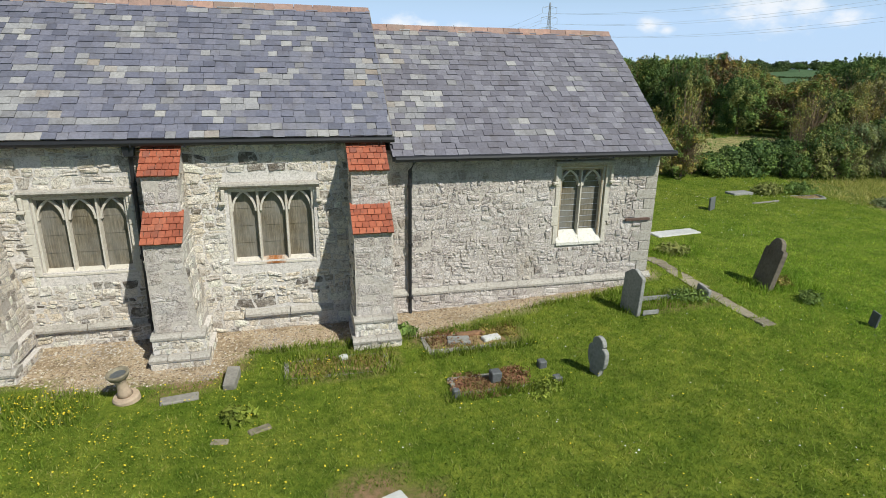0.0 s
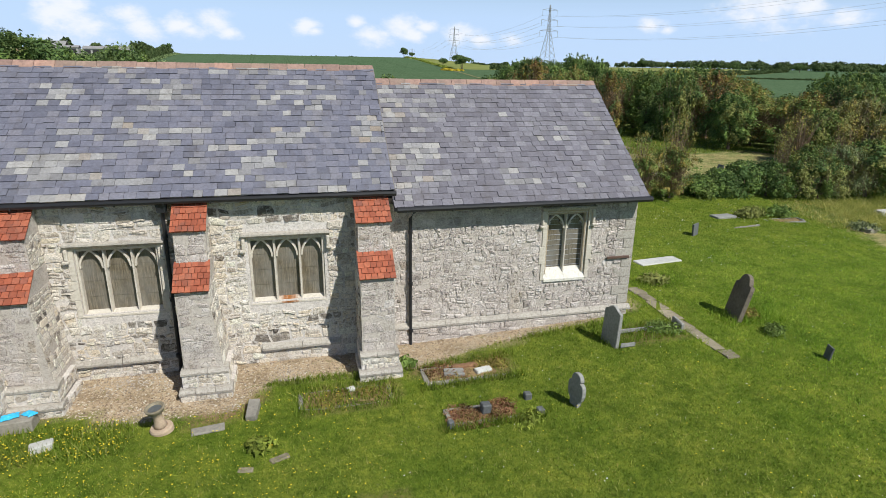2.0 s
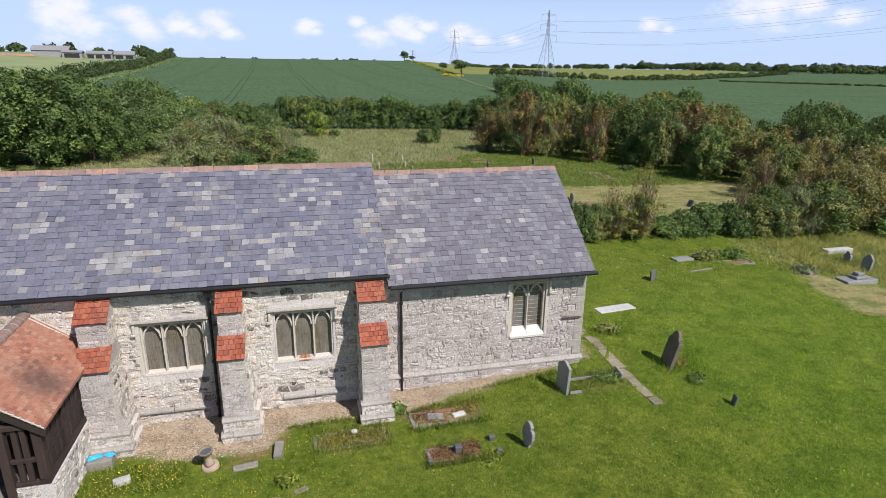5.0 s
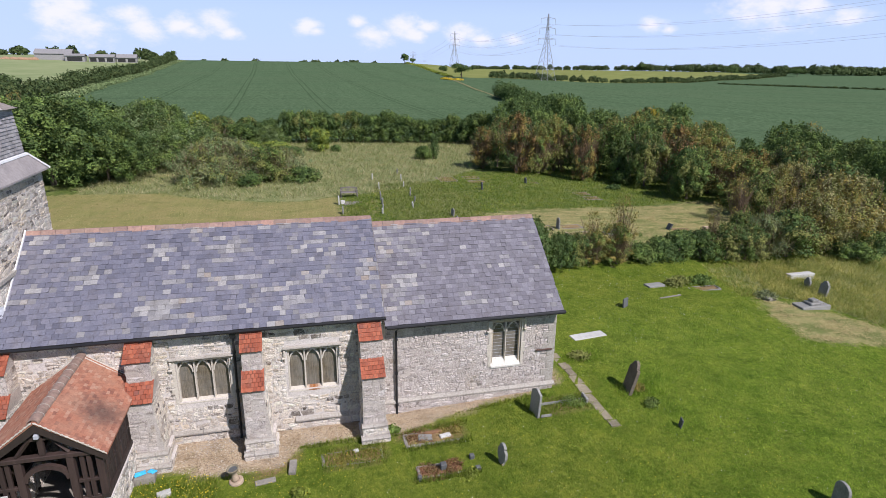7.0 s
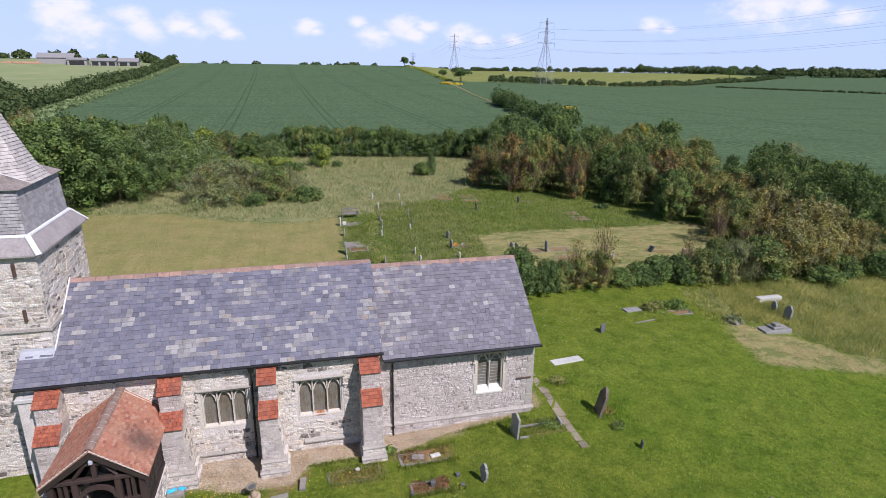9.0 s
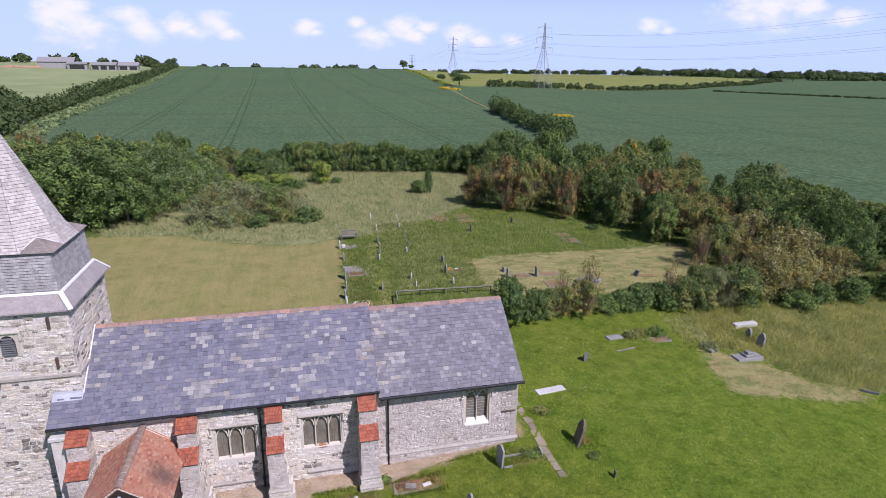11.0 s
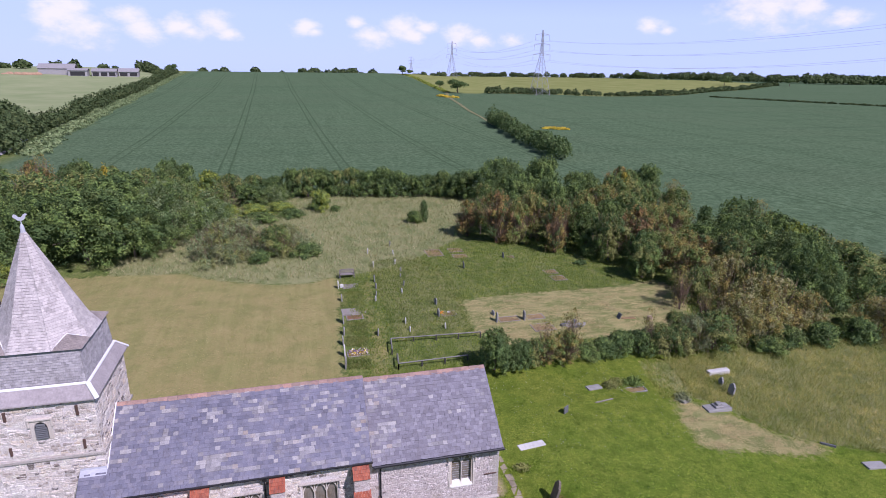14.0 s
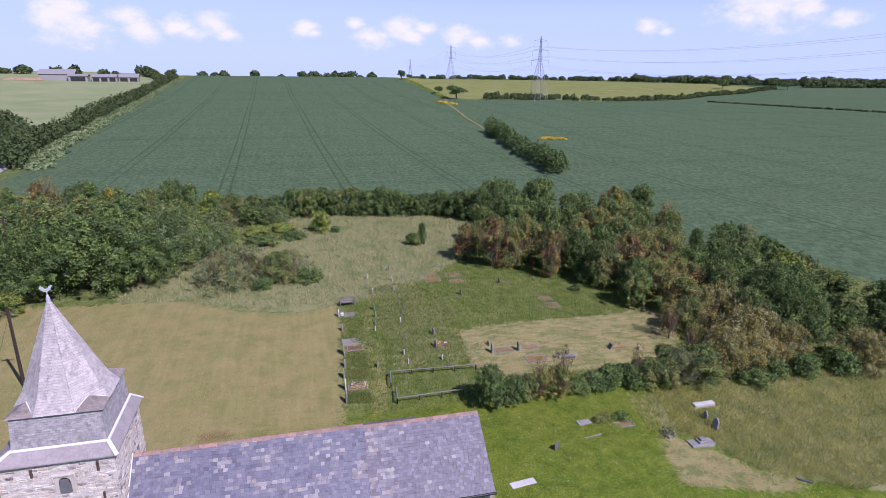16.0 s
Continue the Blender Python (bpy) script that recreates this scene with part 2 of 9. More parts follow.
def masonry(name, stops, source, smear=(0.76, 0.715, 0.65)):
    """Weathered rubble: each stone its own tone, under lime smears, cracks, ochre patches and dark runs."""
    m, nt, b = material(name, 0.95, spec=0.12)
    col = ramp(nt, random_of(nt, source), stops)
    vec = coords(nt)
    fine = noise_of(nt, vec, 26, 8, 0.75)
    mid = noise_of(nt, vec, 6.5, 6, 0.7)
    big = noise_of(nt, vec, 0.8, 5, 0.65)
    runs = noise_of(nt, coords(nt, (3.0, 3.0, 0.5)), 1.0, 6, 0.7)
    col = mixc(nt, 0.75, col, ramp(nt, fine, [(0.28, (0.42, 0.41, 0.40)), (0.5, (0.95, 0.95, 0.95)), (0.75, (1.25, 1.24, 1.22))]), "MULTIPLY")
    col = mixc(nt, stepped(nt, mid, 0.5, 0.62), col, mixc(nt, 0.55, col, smear))
    col = mixc(nt, stepped(nt, big, 0.55, 0.72), col, mixc(nt, 0.45, col, (0.47, 0.37, 0.23)))
    col = mixc(nt, stepped(nt, runs, 0.56, 0.74), col, mixc(nt, 0.5, col, (0.19, 0.175, 0.155)))
    wash = noise_of(nt, coords(nt, (1.0, 1.0, 1.6)), 0.55, 6, 0.7)
    col = mixc(nt, stepped(nt, wash, 0.5, 0.6), col, mixc(nt, 0.5, col, tuple(min(0.86, c * 1.16) for c in smear)))
    crack = ramp(nt, noise_of(nt, vec, 7.5, 4, 0.6), [(0.0, (1, 1, 1)), (0.462, (1, 1, 1)), (0.485, (0.3, 0.28, 0.26)), (0.505, (1, 1, 1)), (0.6, (1, 1, 1)), (0.612, (0.45, 0.42, 0.4)), (0.63, (1, 1, 1))])
    col = mixc(nt, 0.75, col, crack, "MULTIPLY")
    nt.links.new(col, b.inputs["Base Color"])
    bump(nt, b, mixc(nt, 0.45, fine, mixc(nt, 0.4, mid, crack)), 1.0, 0.05)
    return m


STONE_STOPS = [(0.0, (0.150, 0.130, 0.112)), (0.07, (0.260, 0.225, 0.190)), (0.13, (0.460, 0.400, 0.335)), (0.32, (0.640, 0.566, 0.482)), (0.6, (0.770, 0.695, 0.598)), (0.82, (0.700, 0.586, 0.438)), (0.93, (0.820, 0.796, 0.673)), (1.0, (0.509, 0.433, 0.360))]
CHANCEL_STOPS = [(0.0, (0.300, 0.262, 0.240)), (0.08, (0.470, 0.410, 0.372)), (0.4, (0.555, 0.488, 0.448)), (0.75, (0.620, 0.552, 0.512)), (0.94, (0.720, 0.662, 0.622)), (1.0, (0.420, 0.370, 0.340))]
SLATE_NAVE = [(0.0, (0.112, 0.113, 0.146)), (0.2, (0.150, 0.150, 0.190)), (0.6, (0.172, 0.171, 0.213)), (0.85, (0.195, 0.190, 0.228)), (1.0, (0.225, 0.215, 0.235))]
SLATE_PALE = [(0.0, (0.205, 0.198, 0.205)), (0.3, (0.260, 0.252, 0.256)), (0.7, (0.325, 0.315, 0.312)), (0.9, (0.385, 0.368, 0.350)), (1.0, (0.30, 0.25, 0.205))]
SLATE_CHANCEL = [(0.0, (0.140, 0.131, 0.152)), (0.5, (0.178, 0.168, 0.193)), (0.85, (0.205, 0.195, 0.222)), (1.0, (0.245, 0.235, 0.255))]
CLAY_NEW = [(0.0, (0.27, 0.075, 0.04)), (0.5, (0.37, 0.105, 0.055)), (0.9, (0.43, 0.135, 0.07)), (1.0, (0.24, 0.085, 0.06))]
CLAY_OLD = [(0.0, (0.245, 0.105, 0.075)), (0.3, (0.350, 0.145, 0.092)), (0.75, (0.415, 0.178, 0.110)), (1.0, (0.450, 0.270, 0.190))]
mat_stone_each = masonry("rubble stone", STONE_STOPS, "object")
mat_stone_c1 = masonry("chancel stone", CHANCEL_STOPS, "object", (0.62, 0.565, 0.52))
mat_stone_c2 = masonry("chancel stones", CHANCEL_STOPS, "island", (0.62, 0.565, 0.52))
mat_stone_mass = masonry("rubble stones", STONE_STOPS, "island")
mat_mortar = stone_wall("lime mortar", (0.640, 0.590, 0.545), (0.350, 0.315, 0.288), (0.810, 0.765, 0.715))
mat_mortar_grey = stone_wall("grey lime mortar", (0.516, 0.463, 0.412), (0.298, 0.261, 0.228), (0.635, 0.579, 0.524))
mat_ashlar = stone_wall("weathered dressed stone", (0.42, 0.385, 0.335), (0.20, 0.18, 0.155), (0.56, 0.53, 0.47), 0.8)
mat_window_stone = stone_wall("pale window stone", (0.58, 0.53, 0.45), (0.42, 0.37, 0.30), (0.68, 0.64, 0.57), 0.8, 0.1)
mat_tan_stone = stone_wall("tan moulded stone", (0.44, 0.36, 0.26), (0.27, 0.21, 0.15), (0.56, 0.48, 0.37), 0.8, 0.1)
mat_sill = stone_wall("white limestone sill", (0.68, 0.65, 0.58), (0.46, 0.42, 0.35), (0.76, 0.73, 0.67), 0.8, 0.1)
mat_slate_n1 = pieces("old slate", SLATE_NAVE, "object", 0.55, 16, (0.2, 0.2, 0.19), 0.25, 0.3, 0.45, 0.006, clusters=0.5)
mat_slate_n2 = pieces("old slates", SLATE_NAVE, "island", 0.55, 16, (0.2, 0.2, 0.19), 0.25, 0.3, 0.45, 0.006, clusters=0.5)
mat_slate_p1 = pieces("pale lichened slate", SLATE_PALE, "object", 0.7, 18, (0.26, 0.24, 0.2), 0.35, 0.4, 0.3, 0.006)
mat_slate_p2 = pieces("pale lichened slates", SLATE_PALE, "island", 0.7, 18, (0.26, 0.24, 0.2), 0.35, 0.4, 0.3, 0.006)
mat_slate_c1 = pieces("grey slate", SLATE_CHANCEL, "object", 0.55, 16, (0.2, 0.2, 0.19), 0.2, 0.3, 0.45, 0.006)
mat_slate_c2 = pieces("grey slates", SLATE_CHANCEL, "island", 0.55, 16, (0.2, 0.2, 0.19), 0.2, 0.3, 0.45, 0.006)
mat_slate_gap = plain("dark slate undercloak", (0.085, 0.083, 0.095), 0.8, 14, 0.3)
mat_clay_new = pieces("new clay tile", CLAY_NEW, "object", 0.75, 18, (0.35, 0.14, 0.09), 0.3, 0.3, 0.3, 0.005)


def porch_tiles(name, source):
    """Old clay tiles of nearly one red, weathered in soft patches, with a stain of dark moss low on the east slope."""
    m, nt, b = material(name, 0.85, spec=0.2)
    vec = coords(nt)
    col = ramp(nt, random_of(nt, source), CLAY_OLD)
    fine = noise_of(nt, vec, 16, 6, 0.7)
    col = mixc(nt, stepped(nt, noise_of(nt, vec, 1.1, 5, 0.65), 0.4, 0.66), col, mixc(nt, 0.6, col, (0.44, 0.255, 0.17)))
    col = mixc(nt, 0.5, col, ramp(nt, fine, [(0.28, (0.5, 0.48, 0.47)), (0.5, (0.98, 0.98, 0.98)), (0.75, (1.3, 1.27, 1.22))]), "MULTIPLY")
    off = nt.nodes.new("ShaderNodeVectorMath")
    off.operation = "DISTANCE"
    off.inputs[1].default_value = (-15.3, -2.6, 2.8)
    nt.links.new(vec, off.inputs[0])
    edge = nt.nodes.new("ShaderNodeMath")
    edge.operation = "MULTIPLY_ADD"
    edge.inputs[1].default_value = 0.9
    nt.links.new(noise_of(nt, vec, 2.4, 6, 0.7), edge.inputs[0])
    nt.links.new(off.outputs["Value"], edge.inputs[2])
    col = mixc(nt, stepped(nt, edge.outputs["Value"], 1.35, 0.62), col, mixc(nt, 0.72, col, (0.075, 0.055, 0.05)))
    nt.links.new(col, b.inputs["Base Color"])
    bump(nt, b, fine, 0.4, 0.006)
    return m


mat_clay_old1 = porch_tiles("old clay tile", "object")
mat_clay_old2 = porch_tiles("old clay tiles", "island")
mat_clay_ridge = plain("brown weathered ridge tile", (0.27, 0.185, 0.145), 0.85, 9, 0.45, 0, 0.4)
mat_ridge = pieces("ridge tile clay", [(0, (0.26, 0.17, 0.14)), (0.6, (0.36, 0.235, 0.19)), (0.9, (0.42, 0.25, 0.19)), (1, (0.22, 0.19, 0.18))], "object", 0.85, 12, (0.3, 0.27, 0.2), 0.5)
mat_iron = plain("black painted iron", (0.018, 0.018, 0.02), 0.45, 30, 0.4)
mat_rust = plain("rusted iron", (0.10, 0.06, 0.045), 0.8, 30, 0.5)
mat_lead = plain("grey lead sheet", (0.42, 0.43, 0.46), 0.5, 8, 0.2, 0.0, 0.15)
mat_white_lead = plain("pale lead flashing", (0.72, 0.72, 0.72), 0.55, 8, 0.15)
mat_timber = plain("dark stained oak", (0.032, 0.022, 0.018), 0.7, 12, 0.5, 0, 0.4, 0.4, (1, 1, 0.15))
mat_timber_worn = plain("worn brown oak", (0.045, 0.028, 0.023), 0.75, 12, 0.5, 0, 0.4, 0.4, (1, 1, 0.15))
mat_board = plain("grey weathered boards", (0.20, 0.18, 0.165), 0.85, 14, 0.35, 0, 0.3, 0.3, (1, 0.2, 1))
mat_dark = plain("unlit interior plaster", (0.06, 0.055, 0.05), 0.9)
mat_grave = plain("lichened grey headstone", (0.26, 0.255, 0.235), 0.85, 16, 0.4, 0, 0.5, 0.25)
mat_grave_brown = plain("brown lichened headstone", (0.15, 0.125, 0.095), 0.85, 16, 0.5, 0, 0.6, 0.2)
mat_grave_dark = plain("dark slate headstone", (0.11, 0.115, 0.115), 0.65, 18, 0.4, 0, 0.3)
mat_grave_pale = plain("pale marble memorial", (0.52, 0.51, 0.475), 0.7, 9, 0.22, 0, 0.3)
mat_concrete = plain("worn kerb concrete", (0.25, 0.23, 0.195), 0.9, 16, 0.35, 0, 0.5, 0.2)
mat_terracotta = plain("buff cast stone", (0.46, 0.35, 0.25), 0.85, 18, 0.25, 0, 0.4, 0.25)


def glass_material():
    m, nt, b = material("leaded window glass", 0.25, spec=0.5)
    vec = coords(nt)
    grime = noise_of(nt, coords(nt, (14, 14, 1.0)), 3, 8, 0.8)
    wide = noise_of(nt, vec, 1.5, 3)
    col = ramp(nt, grime, [(0.3, (0.045, 0.034, 0.022)), (0.5, (0.14, 0.112, 0.075)), (0.7, (0.32, 0.27, 0.195))])
    # pale grey patches over the grime put reflections into the glass colour
    col = mixc(nt, stepped(nt, wide, 0.3, 0.7), col, mixc(nt, 0.6, col, (0.25, 0.245, 0.23)))
    nt.links.new(col, b.inputs["Base Color"])
    return m


mat_glass = glass_material()


def rusted_sill():
    """Window stone with an orange rust run in the middle of the sill."""
    m, nt, b = material("rust-run sill stone", 0.92, spec=0.2)
    vec = coords(nt)
    fine = noise_of(nt, vec, 20, 7, 0.7)
    col = ramp(nt, fine, [(0.25, (0.44, 0.39, 0.32)), (0.55, (0.60, 0.55, 0.47)), (0.8, (0.70, 0.66, 0.59))])
    sep = nt.nodes.new("ShaderNodeSeparateXYZ")
    nt.links.new(vec, sep.inputs["Vector"])
    off = nt.nodes.new("ShaderNodeMath")
    off.operation = "ADD"
    off.inputs[1].default_value = 9.3
    nt.links.new(sep.outputs["X"], off.inputs[0])
    dist = nt.nodes.new("ShaderNodeMath")
    dist.operation = "ABSOLUTE"
    nt.links.new(off.outputs["Value"], dist.inputs[0])
    wob = nt.nodes.new("ShaderNodeMath")
    wob.operation = "MULTIPLY_ADD"
    nt.links.new(noise_of(nt, coords(nt, (9, 1, 2)), 2.0, 6, 0.8), wob.inputs[0])
    wob.inputs[1].default_value = 0.7
    nt.links.new(dist.outputs["Value"], wob.inputs[2])
    rust = ramp(nt, fine, [(0.3, (0.16, 0.06, 0.02)), (0.7, (0.42, 0.17, 0.055))])
    col = mixc(nt, stepped(nt, wob.outputs["Value"], 0.66, 0.4), col, rust)
    nt.links.new(col, b.inputs["Base Color"])
    bump(nt, b, fine, 0.5, 0.02)
    return m


mat_rust_sill = rusted_sill()

# ---- ground: one sheet from the churchyard to the horizon ----
def spread(lo, hi, step, far_lo, far_hi, grow=1.16, fine=700):
    vals = list(np.arange(lo, hi + 1e-6, step))
    s, v = step, lo
    while v > far_lo:
        s = s * grow if s * grow < 7 or abs(v) > fine else 7
        v -= s
        vals.insert(0, v)
    s, v = step, hi
    while v < far_hi:
        s = s * grow if s * grow < 7 or abs(v) > fine else 7
        v += s
        vals.append(v)
    return np.array(vals)


def inside(px, py, poly):
    hit = np.zeros(px.shape, bool)
    n = len(poly)
    for i in range(n):
        (x0, y0), (x1, y1) = poly[i], poly[(i + 1) % n]
        if y0 == y1:
            continue
        cross = (y0 > py) != (y1 > py)
        hit ^= cross & (px < (x1 - x0) * (py - y0) / (y1 - y0) + x0)
    return hit


STRAW = [(5.3, 26.4), (13.5, 26.9), (21.5, 27.2), (28.5, 28.2), (28.8, 24.2), (24.7, 17.6), (19.2, 16.8), (10.8, 16.4), (6.3, 16.4), (4.6, 20.4)]
CUT = [(15.1, 7.0), (15.1, 5.4), (14.3, 2.7), (14.4, 1.5), (16.9, 0.7), (22.4, -0.2), (22.9, 0.8), (20.2, 2.2), (19.4, 3.8), (19.0, 4.9), (17.3, 6.6)]
LAWN = [(-60, 46), (-34, 41.6), (-25, 41.7), (-22.5, 40.8), (-19.2, 38.4), (-13.1, 35.2), (-9.5, 35.0), (-5.8, 36.3), (-6.3, 27.7), (-6.9, 17.2), (-7.5, 8), (-60, 4)]
ROUGH_EAST = [(17.5, 7.2), (19.3, 5.2), (19.8, 3.9), (20.4, 2.4), (23, 0.6), (26, -1.2), (60, -14), (60, 12), (24, 13), (19, 12.5)]
DULL_EAST = [(15.0, 7.2), (16.4, 12.6), (24, 13), (20, 6), (17.5, 6.8)]
MEADOW = [(-6, 36.2), (-9.5, 35.0), (-13.1, 35.2), (-19.2, 38.4), (-22.5, 40.8), (-30, 41.6), (-30, 80), (26, 80), (22, 60), (14, 52), (9.5, 46), (4, 40.5), (0, 37.5), (-3, 36.4)]
GRAVES = [(-2.2, 19.3), (-2.2, 40), (4, 41), (6, 33), (5.6, 26.3), (4.6, 19.0)]
CROP = [(-72, 120), (-60, 83), (27, 83), (36, 66), (46, 52), (60, 30), (120, 8), (900, -40), (1600, 500), (1600, 1100), (-98, 1100), (-104, 556), (-102, 428), (-90, 280), (-84, 200), (-80, 172)]
MIDFIELD = [(101.5, 590), (100.3, 492), (98.8, 432), (97.7, 392), (111, 381), (163, 404), (203, 436), (261, 432), (321, 448), (396, 500), (463, 532), (576, 608), (566, 724), (419, 876), (337, 1068), (110, 1068)]
PALE = [(-84, 150), (-86, 168), (-90, 212), (-97, 308), (-106, 428), (-108, 556), (-150, 900), (-900, 900), (-900, 120)]
TRACK = [(66, 196, 0.5), (73.2, 252, 0.8), (84, 328, 1.0), (86, 346, 1.1), (97.5, 392, 1.1), (98.8, 432, 1.2), (100.3, 492, 1.4), (101.5, 580, 2.0)]
PATH = [(-3.43, 34.42), (-2.82, 34.27), (-3.01, 26.42), (-3.27, 20.07), (-3.60, 13.66), (-4.78, 14.08), (-4.24, 20.31), (-3.91, 26.80)]
TALL = [[(-5.93, 31.74), (-3.64, 30.99), (-4.07, 26.84), (-6.23, 27.38)],
        [(-6.00, 24.38), (-4.11, 23.75), (-4.31, 21.34), (-6.18, 21.81)],
        [(-6.26, 21.48), (-4.35, 21.00), (-4.48, 19.19), (-6.38, 19.67)],
        [(-6.54, 17.91), (-4.68, 17.31), (-4.76, 15.59), (-6.61, 16.05)]]
GRAVEL = [(-19.4, -0.2), (-19.4, -2.0), (-14.0, -1.75), (-12.6, -2.35), (-10.5, -2.3), (-9.9, -1.35), (-7.9, -1.25), (-6.4, -1.45), (-4.4, -0.75), (-1.5, -0.35), (0.35, 0.3), (0.5, 1.6), (0.05, 1.6), (0.0, 0.3)]
WORN = [[(-17.66, 14.44), (-16.68, 14.76), (-15.34, 14.15), (-15.21, 13.55), (-16.47, 13.59), (-17.42, 13.83)], [(-6.35, -1.45), (-6.2, -2.15), (-4.15, -2.3), (-3.95, -1.5)], [(-9.2, -1.75), (-9.2, -2.7), (-7.1, -2.6), (-7.1, -1.8)], [(-11.2, -1.9), (-11.1, -2.9), (-10.2, -2.7), (-10.1, -1.9)],
        [(-8.35, -5.8), (-8.3, -6.6), (-7.2, -6.6), (-7.3, -5.75)], [(-1.0, -1.5), (-1.0, -0.9), (1.2, -0.9), (1.1, -1.6)]]


def build_ground():
    xs, ys = spread(-38, 42, 0.48, -2600, 2600), spread(-14, 80, 0.48, -260, 4200, fine=640)
    gx, gy = np.meshgrid(xs, ys)
    nx, ny = len(xs), len(ys)
    px, py = gx.ravel(), gy.ravel()
    pz = np.array([ground_z(x, y) for x, y in zip(px.tolist(), py.tolist())])
    idx = np.arange(nx * ny).reshape(ny, nx)
    quads = np.stack([idx[:-1, :-1], idx[:-1, 1:], idx[1:, 1:], idx[1:, :-1]], -1).reshape(-1, 4)
    me = bpy.data.meshes.new("ground")
    me.from_pydata(np.stack([px, py, pz], 1).tolist(), [], quads.tolist())
    me.shade_smooth()
    wob = np.array([noise.noise((x * 0.5, y * 0.5, 9)) for x, y in zip(px.tolist(), py.tolist())])
    wob2 = np.array([noise.noise((x * 0.5, y * 0.5, 19)) for x, y in zip(px.tolist(), py.tolist())])
    near = 0.7 * (np.hypot(px, py) < 120)
    qx, qy = px + wob * near, py + wob2 * near
    rough = np.maximum.reduce([inside(qx, qy, MEADOW) * 1.0, inside(qx, qy, ROUGH_EAST) * 1.0, inside(qx, qy, GRAVES) * 0.55, inside(qx, qy, DULL_EAST) * 0.6])
    worn = np.maximum.reduce([inside(px, py, w) * 1.0 for w in WORN])
    layers = {"dry": np.maximum(inside(qx, qy, LAWN), inside(px, py, PATH)) * 1.0, "straw": np.maximum(inside(qx, qy, STRAW), inside(qx, qy, CUT)) * 1.0, "rough": rough, "crop": inside(px, py, CROP) * 1.0,
              "midfield": inside(px, py, MIDFIELD) * 1.0, "pale": inside(px, py, PALE) * 1.0, "gravel": inside(px + 0.15 * wob, py + 0.15 * wob2, GRAVEL) * 1.0, "worn": worn}
    for key in ("dry", "straw", "rough"):
        # soft borders, that the grass breaks up
        g = layers[key].reshape(ny, nx).astype(float)
        for _ in range(5):
            p = np.pad(g, 1, mode="edge")
            g = (p[:-2, 1:-1] + p[2:, 1:-1] + p[1:-1, :-2] + p[1:-1, 2:] + p[1:-1, 1:-1]) / 5
        layers[key] = g.ravel()
    # glow of backlit grass put into the ground colour, stronger towards the east
    layers["backlit"] = np.clip((px - 1.0) / 6.0, 0, 1) * np.clip((8.5 - py) / 6.0, 0, 1)
    layers["north"] = np.clip((py - 13.0) / 3.0, 0, 1)
    for key, values in layers.items():
        me.attributes.new(key, "FLOAT", "POINT").data.foreach_set("value", values.astype(np.float32))
    m, nt, b = material("grassland", 1.0, spec=0.0)
    vec = coords(nt)

    def layer(name):
        a = nt.nodes.new("ShaderNodeAttribute")
        a.attribute_name = name
        return a.outputs["Fac"]

    ragged = noise_of(nt, vec, 2.2, 8, 0.75)

    def broken(name, width=2.0):
        n = nt.nodes.new("ShaderNodeMath")
        n.operation = "MULTIPLY_ADD"
        n.inputs[1].default_value = width
        nt.links.new(ragged, n.inputs[0])
        nt.links.new(layer(name), n.inputs[2])
        return stepped(nt, n.outputs["Value"], 0.36 + width / 2, 0.66 + width / 2)

    fine = noise_of(nt, vec, 28, 8, 0.75)
    mid = noise_of(nt, vec, 3.0, 5)
    big = noise_of(nt, vec, 0.35, 4)
    green = ramp(nt, fine, [(0.25, (0.080, 0.107, 0.017)), (0.5, (0.140, 0.177, 0.025)), (0.75, (0.215, 0.245, 0.043))])
    green = mixc(nt, stepped(nt, mid, 0.48, 0.72), green, mixc(nt, 0.5, green, (0.19, 0.22, 0.035)))
    green = mixc(nt, stepped(nt, big, 0.45, 0.7), green, mixc(nt, 0.55, green, (0.085, 0.15, 0.014)))
    green = mixc(nt, mixc(nt, 0.7, layer("backlit"), (0, 0, 0)), green, (0.115, 0.178, 0.028))
    green = mixc(nt, layer("north"), green, mixc(nt, 0.7, green, ramp(nt, noise_of(nt, vec, 5, 8, 0.8), [(0.3, (0.055, 0.085, 0.025)), (0.5, (0.105, 0.14, 0.045)), (0.75, (0.21, 0.22, 0.095))])))
    green = mixc(nt, mixc(nt, layer("north"), (0, 0, 0), stepped(nt, noise_of(nt, coords(nt, (1.0, 0.5, 1)), 0.9, 7, 0.75), 0.46, 0.64)), green, mixc(nt, 0.55, green, (0.26, 0.255, 0.115)))
    patch = noise_of(nt, vec, 1.1, 9, 0.78)
    green = mixc(nt, 0.85, green, ramp(nt, patch, [(0.34, (0.45, 0.55, 0.5)), (0.5, (0.95, 0.98, 0.95)), (0.64, (1.3, 1.2, 1.2))]), "MULTIPLY")
    green = mixc(nt, 0.8, green, ramp(nt, noise_of(nt, vec, 5.5, 9, 0.85), [(0.36, (0.4, 0.5, 0.45)), (0.5, (0.95, 0.97, 0.95)), (0.62, (1.5, 1.35, 1.3))]), "MULTIPLY")
    dry = ramp(nt, noise_of(nt, coords(nt, (1, 2.2, 1)), 6, 8, 0.7), [(0.25, (0.195, 0.182, 0.062)), (0.5, (0.285, 0.243, 0.100)), (0.8, (0.405, 0.330, 0.160))])
    dry = mixc(nt, stepped(nt, big, 0.4, 0.65), dry, mixc(nt, 0.5, dry, (0.175, 0.20, 0.06)))
